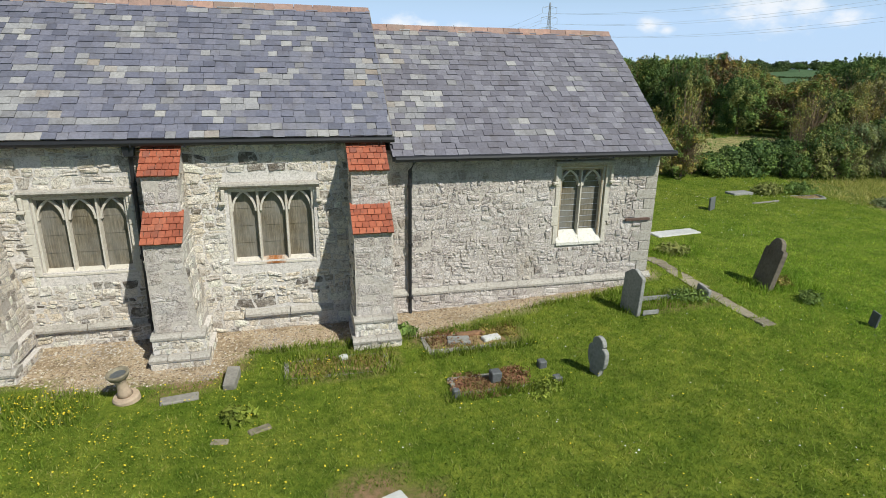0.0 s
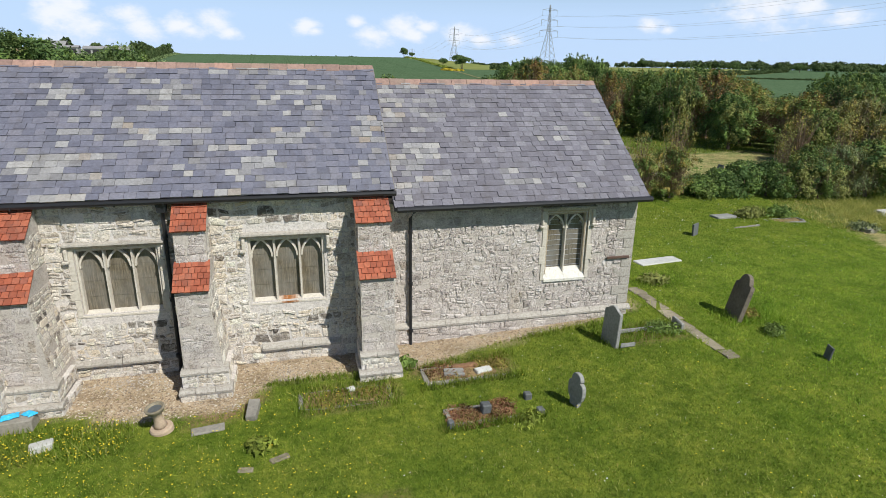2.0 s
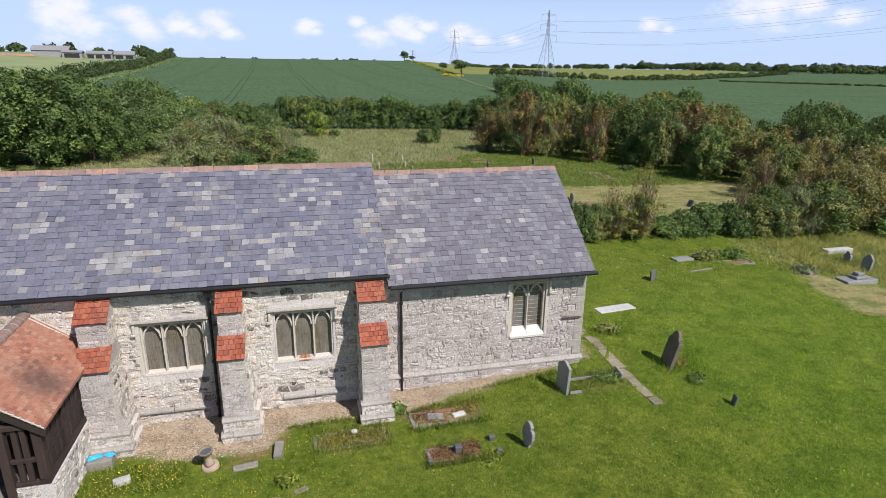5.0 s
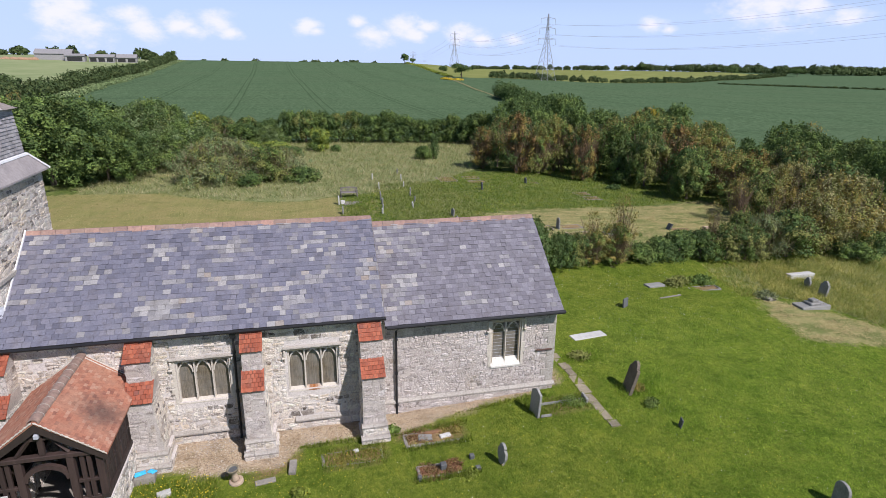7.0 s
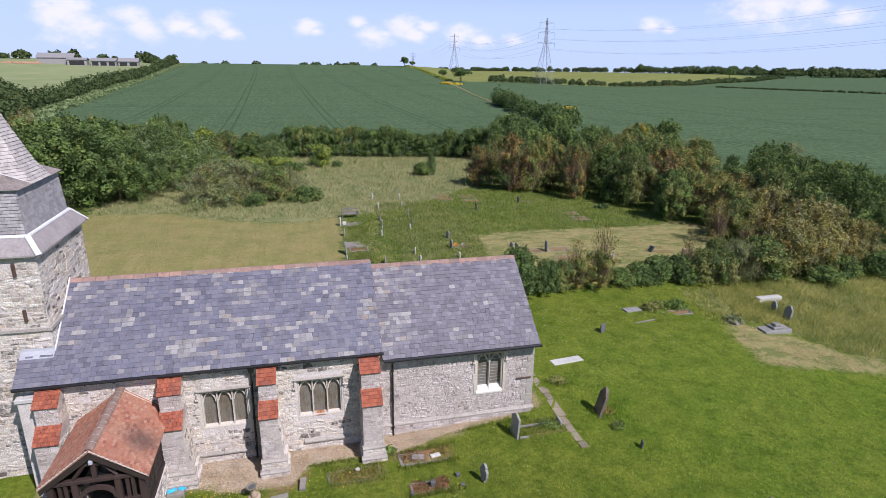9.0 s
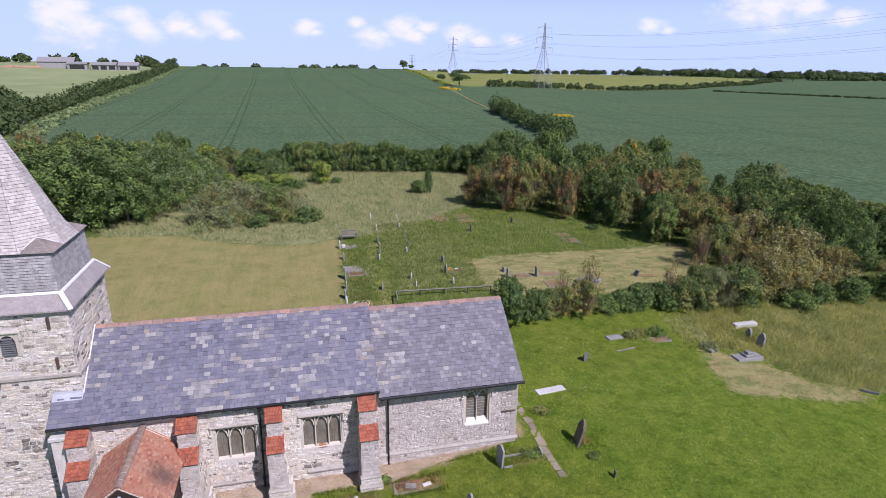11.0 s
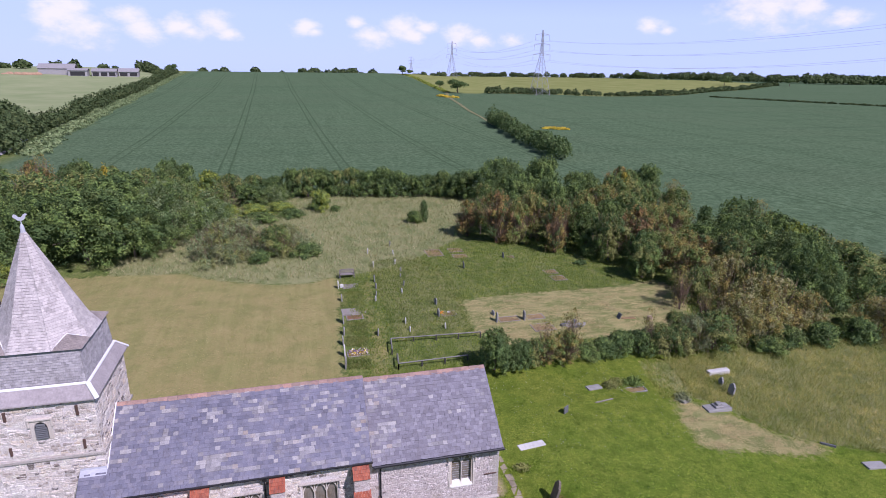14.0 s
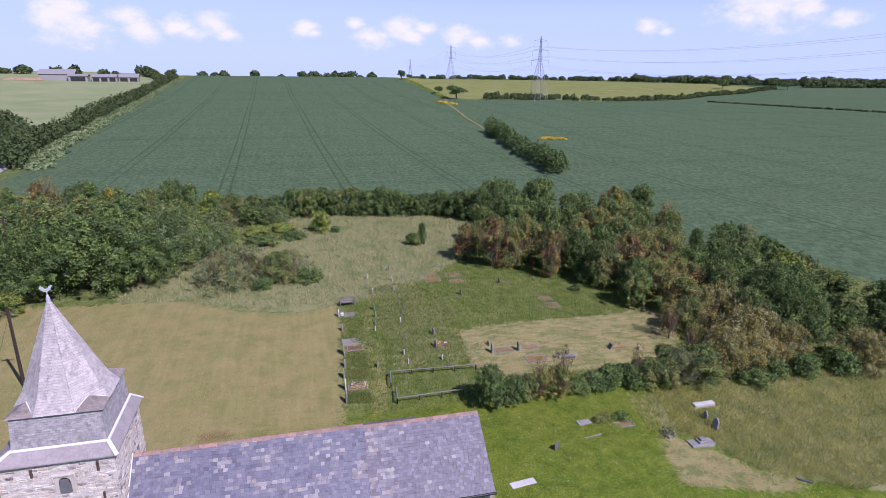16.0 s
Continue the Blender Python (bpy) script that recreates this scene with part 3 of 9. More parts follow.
    dry = mixc(nt, stepped(nt, noise_of(nt, coords(nt, (2.2, 0.12, 1)), 1.1, 4), 0.45, 0.65), dry, mixc(nt, 0.4, dry, (0.33, 0.30, 0.12)))
    dry = mixc(nt, stepped(nt, noise_of(nt, vec, 0.5, 8, 0.75), 0.48, 0.62), dry, mixc(nt, 0.4, dry, (0.15, 0.165, 0.055)))
    straw = ramp(nt, noise_of(nt, coords(nt, (2, 1, 1)), 7, 8, 0.75), [(0.25, (0.15, 0.16, 0.05)), (0.45, (0.26, 0.24, 0.095)), (0.75, (0.45, 0.39, 0.20))])
    straw = mixc(nt, stepped(nt, noise_of(nt, coords(nt, (0.5, 1.0, 1)), 0.9, 7, 0.75), 0.45, 0.56), straw, mixc(nt, 0.8, straw, (0.13, 0.165, 0.05)))
    straw = mixc(nt, stepped(nt, noise_of(nt, coords(nt, (0.4, 1.6, 1)), 1.3, 7, 0.75), 0.54, 0.66), straw, mixc(nt, 0.5, straw, (0.25, 0.20, 0.10)))
    rough_c = ramp(nt, noise_of(nt, vec, 9, 8, 0.75), [(0.25, (0.136, 0.158, 0.060)), (0.5, (0.245, 0.250, 0.112)), (0.8, (0.40, 0.375, 0.205))])
    rough_c = mixc(nt, stepped(nt, noise_of(nt, coords(nt, (1.0, 0.6, 1)), 0.45, 7, 0.7), 0.46, 0.62), rough_c, mixc(nt, 0.65, rough_c, (0.10, 0.15, 0.045)))
    crop = ramp(nt, noise_of(nt, coords(nt, (1.0, 0.7, 1)), 0.9, 9, 0.75), [(0.25, (0.079, 0.125, 0.066)), (0.55, (0.119, 0.182, 0.096)), (0.8, (0.175, 0.240, 0.131))])
    # drill rows, tramlines and uneven growth
    streak = noise_of(nt, coords(nt, (0.35, 0.012, 1)), 1.0, 5, 0.7)
    crop = mixc(nt, stepped(nt, streak, 0.42, 0.68), crop, mixc(nt, 0.16, crop, (0.045, 0.085, 0.04)))
    across = noise_of(nt, coords(nt, (0.008, 0.16, 1)), 1.0, 5, 0.7)
    crop = mixc(nt, stepped(nt, across, 0.48, 0.7), crop, mixc(nt, 0.34, crop, (0.05, 0.09, 0.05)))
    along = nt.nodes.new("ShaderNodeVectorMath")
    along.operation = "DOT_PRODUCT"
    along.inputs[1].default_value = (1 / 26.0, 0.035 / 26.0, 0)
    nt.links.new(vec, along.inputs[0])
    shift = nt.nodes.new("ShaderNodeMath")
    shift.inputs[1].default_value = 10.328
    nt.links.new(along.outputs["Value"], shift.inputs[0])
    whole = nt.nodes.new("ShaderNodeMath")
    whole.operation = "FRACT"
    nt.links.new(shift.outputs["Value"], whole.inputs[0])
    line = ramp(nt, whole.outputs["Value"], [(0.0, (0, 0, 0)), (0.46, (0, 0, 0)), (0.475, (1, 1, 1)), (0.49, (0, 0, 0)), (0.545, (0, 0, 0)), (0.56, (1, 1, 1)), (0.575, (0, 0, 0))])
    crop = mixc(nt, mixc(nt, 0.17, line, (0, 0, 0)), crop, (0.05, 0.085, 0.04))
    crop = mixc(nt, stepped(nt, noise_of(nt, vec, 0.02, 3), 0.45, 0.65), crop, mixc(nt, 0.5, crop, (0.115, 0.165, 0.09)))
    leafy = noise_of(nt, coords(nt, (1.0, 0.6, 1)), 1.1, 9, 0.85)
    crop = mixc(nt, stepped(nt, leafy, 0.58, 0.42), crop, mixc(nt, 0.55, crop, (0.03, 0.055, 0.022)))
    midf = ramp(nt, noise_of(nt, vec, 0.05, 6), [(0.3, (0.17, 0.20, 0.06)), (0.7, (0.24, 0.25, 0.09))])
    pale = ramp(nt, noise_of(nt, vec, 0.05, 6), [(0.3, (0.21, 0.26, 0.12)), (0.7, (0.28, 0.31, 0.16))])
    stones = ramp(nt, noise_of(nt, vec, 45, 3, 0.6), [(0.3, (0.24, 0.17, 0.10)), (0.5, (0.46, 0.35, 0.23)), (0.72, (0.62, 0.52, 0.38))])
    stones = mixc(nt, stepped(nt, noise_of(nt, vec, 1.6, 8, 0.75), 0.47, 0.6), stones, mixc(nt, 0.6, stones, (0.20, 0.15, 0.09)))
    stones = mixc(nt, stepped(nt, noise_of(nt, coords(nt, (1, 1, 0)), 2.7, 8, 0.8), 0.57, 0.64), stones, mixc(nt, 0.7, stones, (0.11, 0.14, 0.03)))
    bare = ramp(nt, noise_of(nt, vec, 9, 6), [(0.3, (0.12, 0.14, 0.03)), (0.55, (0.25, 0.17, 0.09)), (0.8, (0.36, 0.22, 0.13))])
    col = mixc(nt, broken("dry"), green, dry)
    col = mixc(nt, broken("rough", 2.2), col, rough_c)
    col = mixc(nt, layer("crop"), col, crop)
    col = mixc(nt, layer("midfield"), col, midf)
    col = mixc(nt, layer("pale"), col, pale)
    col = mixc(nt, broken("straw"), col, straw)
    col = mixc(nt, layer("worn"), col, bare)
    col = mixc(nt, layer("gravel"), col, stones)
    nt.links.new(col, b.inputs["Base Color"])
    bump(nt, b, mixc(nt, 0.4, fine, mid), 0.9, 0.05)
    me.materials.append(m)
    return tagged(new("ground", me), "level churchyard turf running out into green crop fields", "ground", kind="structure")


ground = build_ground()


def farm_track():
    """Thin trodden strip up the field, just above the soil."""
    bm = bmesh.new()
    rows = []
    for (xa, ya, wa), (xb, yb, wb) in zip(TRACK, TRACK[1:]):
        for i in range(12):
            t = i / 12
            x, y, w = xa + (xb - xa) * t, ya + (yb - ya) * t, wa + (wb - wa) * t
            w *= 1 + 0.3 * noise.noise((y * 0.05, 0, 3))
            x += 1.2 * noise.noise((y * 0.02, 5, 0))
            rows.append([bm.verts.new((x + s * w, y, ground_z(x, y) + 0.12)) for s in (-1, 1)])
    for a, b in zip(rows, rows[1:]):
        bm.faces.new((a[0], a[1], b[1], b[0]))
    ob = part("farm_track", bm, plain("dry trodden grass track", (0.18, 0.18, 0.08), 0.95, 0.8, 0.3, 0, 0.0, 0.1, (1, 1, 1), 0.1))
    tagged(ob, "thin dry grass track between two crop fields", "track", kind="structure")


farm_track()

# ---- the church ----
church = thing("church", "small flint and rubble church with slate roofs and a stone tower", "church")

NAVE = dict(x0=-19.6, x1=-6.95, y0=-0.25, y1=6.15, top=4.1, ridge_y=2.95, ridge_z=6.82, eave_y=-0.58, eave_z=4.12)
CHANCEL = dict(x0=-6.95, x1=0.0, y0=0.0, y1=6.6, top=3.62, ridge_y=3.3, ridge_z=6.46, eave_y=-0.36, eave_z=3.645)


def stone_shape(r, ring, depth):
    """One rough stone from its outline (u, z) on the wall face: sides, a broken front rim and a fan of facets."""
    n = len(ring)
    cu, cz = sum(p[0] for p in ring) / n, sum(p[1] for p in ring) / n
    verts = [(u, 0.012, z) for u, z in ring]
    for u, z in ring:
        d = math.hypot(u - cu, z - cz) + 1e-6
        k = 1 - min(0.35, r.uniform(0.004, 0.02) / d)
        verts.append((cu + (u - cu) * k, -depth * r.uniform(0.35, 1.1), cz + (z - cz) * k))
    verts.append((cu + r.uniform(-0.2, 0.2) * (ring[0][0] - cu), -depth * r.uniform(0.8, 1.3), cz + r.uniform(-0.01, 0.01)))
    faces = [(i, (i + 1) % n, n + (i + 1) % n, n + i) for i in range(n)] + [(n + i, n + (i + 1) % n, 2 * n) for i in range(n)]
    return verts, faces


def rubble(parent, u0, u1, z0, z1, place, holes=(), near=None, limit=300, low=0.10, high=0.22, seed=1, depth=0.03, wide=(0.9, 2.4), mats=None, sparse=0.05):
    """Lays uneven courses of rough rubble over a wall face. place: the pose of the face, whose own x runs along the wall and -y out of it.
    near: the stretch (u, u) in which stones are parts of their own; the rest are one mass."""
    r = random.Random(seed)
    mats = mats or (mat_stone_each, mat_stone_mass)
    single, mass_v, mass_f = 0, [], []

    def wave(u, z):
        if z <= z0 + 0.001 or z >= z1 - 0.05:
            return z
        return z + 0.10 * noise.noise((u * 1.6, z * 2.4, seed)) + 0.032 * noise.noise((u * 6.5, z * 5.0, seed + 7))

    z = z0
    while z < z1 - 0.04:
        h = min(r.uniform(low, high), z1 - z)
        free, cut = [], sorted((max(hu0, u0), min(hu1, u1)) for hu0, hu1, hz0, hz1 in holes if hz0 < z + h and z < hz1 and hu1 > u0 and hu0 < u1)
        at = u0
        for hu0, hu1 in cut:
            if hu0 - at > 0.05:
                free.append((at, hu0))
            at = max(at, hu1)
        if u1 - at > 0.05:
            free.append((at, u1))
        for f0, f1 in free:
            u, tilt0 = f0, 0.0
            while u < f1 - 0.03:
                w = h * r.uniform(*wide)
                last = f1 - u - w < 0.08
                w = f1 - u if last else w
                tilt1 = 0.0 if last else r.uniform(-0.3, 0.3) * h
                levels = [(0.0, 1.0)] if h < 0.14 or r.random() < 0.62 else [(0.0, r.uniform(0.4, 0.6))]
                if levels[0][1] < 1.0:
                    levels.append((levels[0][1], 1.0))
                for l0, l1 in levels:
                    if r.random() < sparse:
                        continue
                    g = r.choice((0.002, 0.003, 0.005, 0.01))

                    def at_point(fu, fl):
                        level = l0 + (l1 - l0) * fl
                        a, b = u + tilt0 * (level - 0.5), u + w + tilt1 * (level - 0.5)
                        uu = a + g + (b - a - 2 * g) * fu
                        zz = wave(uu, z) * (1 - level) + wave(uu, z + h) * level
                        return uu, zz + g * (1 - 2 * fl)

                    c = r.uniform(0.0, 0.16)
                    ring = [at_point(c, 0), at_point(0.5 + r.uniform(-0.2, 0.2), r.uniform(-0.05, 0.05)), at_point(1 - c, r.uniform(0, 0.1)), at_point(1 - r.uniform(0, 0.05), 0.5 + r.uniform(-0.25, 0.25)),
                            at_point(1 - r.uniform(0, 0.16), 1), at_point(0.5 + r.uniform(-0.2, 0.2), 1 + r.uniform(-0.06, 0.05)), at_point(r.uniform(0, 0.14), 1), at_point(r.uniform(0, 0.05), 0.5 + r.uniform(-0.25, 0.25))]
                    verts, faces = stone_shape(r, ring, depth * r.choice((0.2, 0.4, 0.65, 0.9, 1.35)))
                    if near and near[0] <= u + w / 2 <= near[1] and single < limit:
                        me = bpy.data.meshes.new("stone")
                        me.from_pydata(verts, [], faces)
                        me.materials.append(mats[0])
                        ob = new("stone", me)
                        ob.parent = parent
                        ob.matrix_basis = place
                        single += 1
                    else:
                        base = len(mass_v)
                        mass_v += [tuple(place @ Vector(p)) for p in verts]
                        mass_f += [tuple(i + base for i in f) for f in faces]
                u, tilt0 = u + w, tilt1
        z += h
    if mass_v:
        raw_part("rubble_masonry", mass_v, mass_f, mats[1], parent, kind="stuff")


def wall_with_holes(x0, x1, y0, y1, z0, z1, holes):
    """A wall along x with rectangular openings through it, as one shell."""
    xs = sorted({x0, x1, *[h[0] for h in holes], *[h[1] for h in holes]})
    zs = sorted({z0, z1, *[h[2] for h in holes], *[h[3] for h in holes]})

    def solid(i, j):
        if not (0 <= i < len(xs) - 1 and 0 <= j < len(zs) - 1):
            return False
        cx, cz = (xs[i] + xs[i + 1]) / 2, (zs[j] + zs[j + 1]) / 2
        return not any(h[0] < cx < h[1] and h[2] < cz < h[3] for h in holes)

    bm = bmesh.new()
    grid = {(i, j, k): bm.verts.new((x, y, z)) for i, x in enumerate(xs) for j, z in enumerate(zs) for k, y in enumerate((y0, y1))}
    for i in range(len(xs) - 1):
        for j in range(len(zs) - 1):
            if not solid(i, j):
                continue
            for k in (0, 1):
                bm.faces.new([grid[i, j, k], grid[i + 1, j, k], grid[i + 1, j + 1, k], grid[i, j + 1, k]])
            for di, dj, e in ((-1, 0, ((i, j), (i, j + 1))), (1, 0, ((i + 1, j), (i + 1, j + 1))), (0, -1, ((i, j), (i + 1, j))), (0, 1, ((i, j + 1), (i + 1, j + 1)))):
                if not solid(i + di, j + dj):
                    (a, b), (c, d) = e
                    bm.faces.new([grid[a, b, 0], grid[c, d, 0], grid[c, d, 1], grid[a, b, 1]])
    bmesh.ops.delete(bm, geom=[v for v in bm.verts if not v.link_faces], context="VERTS")
    return bm


NAVE_HOLES = [(-13.74, -12.05, 1.46, 3.0), (-10.14, -8.42, 1.46, 3.03)]
CHANCEL_HOLES = [(-2.62, -1.42, 1.42, 3.26)]
UP = Matrix.Identity(4)

nave_wall = part("nave_wall", wall_with_holes(NAVE["x0"], NAVE["x1"], -0.25, 0.4, -0.5, 4.1, NAVE_HOLES), mat_mortar, church, "rubble nave wall of grey and buff stones in lime mortar")
chancel_wall = part("chancel_wall", wall_with_holes(CHANCEL["x0"] + 0.02, CHANCEL["x1"], 0.0, 0.65, -0.5, 3.66, CHANCEL_HOLES), mat_mortar_grey, church, "rubble chancel wall of grey and white stones")


def gable(x0, x1, c, low):
    bm = bmesh.new()
    prism(bm, [(c["y0"] + 0.01, low), (c["y1"], low), (c["y1"], c["top"]), (c["ridge_y"], c["ridge_z"] - 0.12), (c["y0"] + 0.01, c["top"])], lambda u, v, w: (x0 + w, u, v), x1 - x0)
    return bm


part("gable_wall", gable(-0.65, -0.002, dict(CHANCEL, y0=0.66), -0.5), mat_mortar, church, "rubble east gable wall")
part("gable_wall", gable(-7.55, -6.952, dict(NAVE, y0=0.41), -0.5), mat_mortar, church, "rubble gable wall above the chancel roof")
part("north_wall", bx(-19.6, -7.56, 5.6, 6.15, -0.5, 4.05), mat_mortar, church)
part("north_wall", bx(-6.94, -0.66, 6.0, 6.6, -0.5, 3.6), mat_mortar, church)
vestry = part("vestry", bx(-6.85, -2.85, 6.605, 7.9, -0.5, 3.4), mat_mortar, church, "low rubble vestry on the north side")
part("lead_roof", bx(-6.9, -2.75, 6.61, 8.0, 3.405, 3.52, 0.02), mat_grave_dark, vestry, "flat dark lead roof")
part("floor_slab", bx(-19.5, -0.7, 0.66, 5.59, -0.4, -0.05), mat_dark, church)


def slate_roof(name, x0, x1, c, gauge, width, mats, near, label, seed, pale):
    """Courses of separate slates on a roof slope facing south, over a boarded body with its north slope. pale(x, share of the slope): how likely a run of paler slates starts there."""
    r = random.Random(seed)
    run, rise = c["ridge_y"] - c["eave_y"], c["ridge_z"] - c["eave_z"]
    slope = math.hypot(run, rise)
    tilt = math.atan2(rise, run)
    bm = bmesh.new()
    t = 0.10
    yn = 2 * c["ridge_y"] - c["eave_y"]
    prism(bm, [(c["eave_y"] + 0.03, c["eave_z"] - t), (c["ridge_y"], c["ridge_z"] - t), (yn, c["eave_z"] - t), (yn, c["eave_z"] - 0.015), (c["ridge_y"], c["ridge_z"] - 0.015), (c["eave_y"] + 0.03, c["eave_z"] - 0.015)],
          lambda u, v, w: (x0 + w, u, v), x1 - x0)
    roof = part(name, bm, mat_slate_gap, church, label)
    unit_v = [(-0.5, 0, 0), (0.5, 0, 0), (0.5, 1, 0), (-0.5, 1, 0), (-0.5, 0, 1), (0.5, 0, 1), (0.5, 1, 0.35), (-0.5, 1, 0.35)]
    unit_f = [(0, 1, 5, 4), (1, 2, 6, 5), (3, 0, 4, 7), (4, 5, 6, 7)]
    kinds = {}
    for m in (0, 2):
        for k in range(5):
            me = bpy.data.meshes.new("slate")
            me.from_pydata([(x + r.uniform(-0.015, 0.015), y + (r.uniform(-0.04, 0.04) if y == 0 else 0), z) for x, y, z in unit_v], [], unit_f)
            me.materials.append(mats[m])
            kinds[m, k] = me
    lie = Matrix.Translation((0, c["eave_y"], c["eave_z"])) @ Matrix.Rotation(tilt, 4, "X")
    courses = int(slope / gauge)
    single, mass = 0, {0: ([], []), 2: ([], [])}
    for row in range(courses + 1):
        s0 = row * gauge
        if s0 > slope - 0.05:
            break
        x, light = x0 - (width / 2 if row % 2 else 0) - r.uniform(0, 0.03), False
        while x < x1:
            w = width * r.choice((0.82, 0.95, 1.0, 1.05, 1.18))
            a, b = max(x, x0), min(x + w, x1)
            x += w
            if b - a < 0.05:
                continue
            mid = (a + b) / 2
            chance = pale(mid, s0 / slope)
            light = r.random() < (min(0.9, chance + 0.34) if light else chance)
            long = min(gauge * 1.25, slope - s0)
            m = lie @ Matrix.Translation((mid, s0 + r.uniform(-0.007, 0.007), 0.004)) @ Matrix.Rotation(r.uniform(-0.025, 0.025), 4, "Z") @ Matrix.Diagonal((b - a - r.choice((0.003, 0.005, 0.009)), long, 0.022 * r.uniform(0.7, 1.7), 1))
            kind = 2 if light else 0
            if near[0] <= mid <= near[1] and single < 300:
                ob = new("slate", kinds[kind, r.randrange(5)])
                ob.parent = roof
                ob.matrix_basis = m
                single += 1
            else:
                mv, mf = mass[kind]
                base = len(mv)
                mv += [tuple(m @ Vector(p)) for p in unit_v]
                mf += [tuple(i + base for i in f) for f in unit_f]
    raw_part("slating", *mass[0], mats[1], roof, kind="stuff")
    raw_part("slating", *mass[2], mats[3], roof, "paler slates laid in short runs", kind="stuff")
    return roof


def nave_pale(x, f):
    n = noise.noise((x * 0.55, f * 3.0, 4.0)) + 0.6 * noise.noise((x * 1.6, f * 7.0, 8.0))
    return 0.05 + 0.30 * smooth_step(-0.1, 0.55, n)


def chancel_pale(x, f):
    edge = -5.6 + 1.0 * noise.noise((f * 5.0, 0.0, 2.0)) + 0.7 * (f - 0.3)
    return 0.34 if x < edge and f > 0.12 else 0.035


nave_roof = slate_roof("nave_roof", -18.6, -6.76, NAVE, 0.193, 0.235, (mat_slate_n1, mat_slate_n2, mat_slate_p1, mat_slate_p2), (-10.2, -6.5), "blue-grey slate roof patched with runs of paler slates", 5, nave_pale)
chancel_roof = slate_roof("chancel_roof", -6.73, 0.12, CHANCEL, 0.193, 0.235, (mat_slate_c1, mat_slate_c2, mat_slate_p1, mat_slate_p2), (-4.2, 0.3), "grey slate chancel roof, paler where it meets the nave", 6, chancel_pale)

# ---- the tower and its spire ----
TX0, TX1, TY0, TY1 = -23.5, -18.62, 0.56, 5.26
SX0, SX1, SY0, SY1 = -22.66, -18.96, 0.90, 4.66
TIP = (-20.88, 2.72, 15.8)

bm = bmesh.new()
box(bm, TX0, TX1, TY0, TY1, -0.5, 8.62)
tower_wall = part("tower_wall", bm, mat_mortar, church, "rubble stone tower wall")
LOUVRE = (-21.08, -20.58, 6.9, 7.75)
rubble(tower_wall, TX0, TX1, -0.4, 8.5, Matrix.Translation((0, TY0, 0)), holes=[(-21.25, -20.4, 6.8, 7.93)], seed=21, low=0.1, high=0.2, wide=(1.3, 3.2))
rubble(tower_wall, TY0, TY1, 3.8, 8.5, Matrix.Translation((TX1, 0, 0)) @ Matrix.Rotation(radians(90), 4, "Z"), seed=22, low=0.1, high=0.2, wide=(1.3, 3.2))


def ring_band(x0, x1, y0, y1, z0, z1, out, bevel=0.02):
    bm = bmesh.new()
    box(bm, x0 - out, x1 + out, y0 - out, y1 + out, z0, z1, bevel)
    return bm


part("string_course", ring_band(TX0, TX1, TY0, TY1, 5.76, 5.92, 0.09), mat_ashlar, church, "weathered stone string course")


def slope_courses(corners_low, corners_high, gauge, width, seed, lift=0.004, cover=0.94):
    """Slates in courses over a four-cornered slope, given as two low and two high corners."""
    r = random.Random(seed)
    a, b, d, c = Vector(corners_low[0]), Vector(corners_low[1]), Vector(corners_high[0]), Vector(corners_high[1])
    n = (b - a).cross(d - a).normalized()
    long = ((d + c) / 2 - (a + b) / 2).length
    rows = max(1, round(long / gauge))
    mv, mf = [], []
    for row in range(rows):
        f0, f1 = row / rows, (row + cover) / rows
        p0, p1, q0, q1 = a.lerp(d, f0), b.lerp(c, f0), a.lerp(d, f1), b.lerp(c, f1)
        wide = (p1 - p0).length
        count = max(1, round(wide / width))
        cuts = [0.0] + [(i + (0.5 if row % 2 else 0.0) + r.uniform(-0.06, 0.06)) / count for i in range(1 if not row % 2 else 0, count)] + [1.0]
        for u0, u1 in zip(cuts, cuts[1:]):
            if (u1 - u0) * wide < 0.03:
                continue
            g = 0.0015 / max(wide, 0.05)
            t = r.uniform(0.016, 0.032)
            quad = [p0.lerp(p1, u0 + g), p0.lerp(p1, u1 - g), q0.lerp(q1, u1 - g), q0.lerp(q1, u0 + g)]
            base = len(mv)
            mv += [tuple(p + n * lift) for p in quad] + [tuple(quad[0] + n * (lift + t)), tuple(quad[1] + n * (lift + t)), tuple(quad[2] + n * (lift + 0.003)), tuple(quad[3] + n * (lift + 0.003))]
            mf += [tuple(base + i for i in f) for f in ((0, 1, 5, 4), (1, 2, 6, 5), (3, 0, 4, 7), (4, 5, 6, 7))]
    return mv, mf


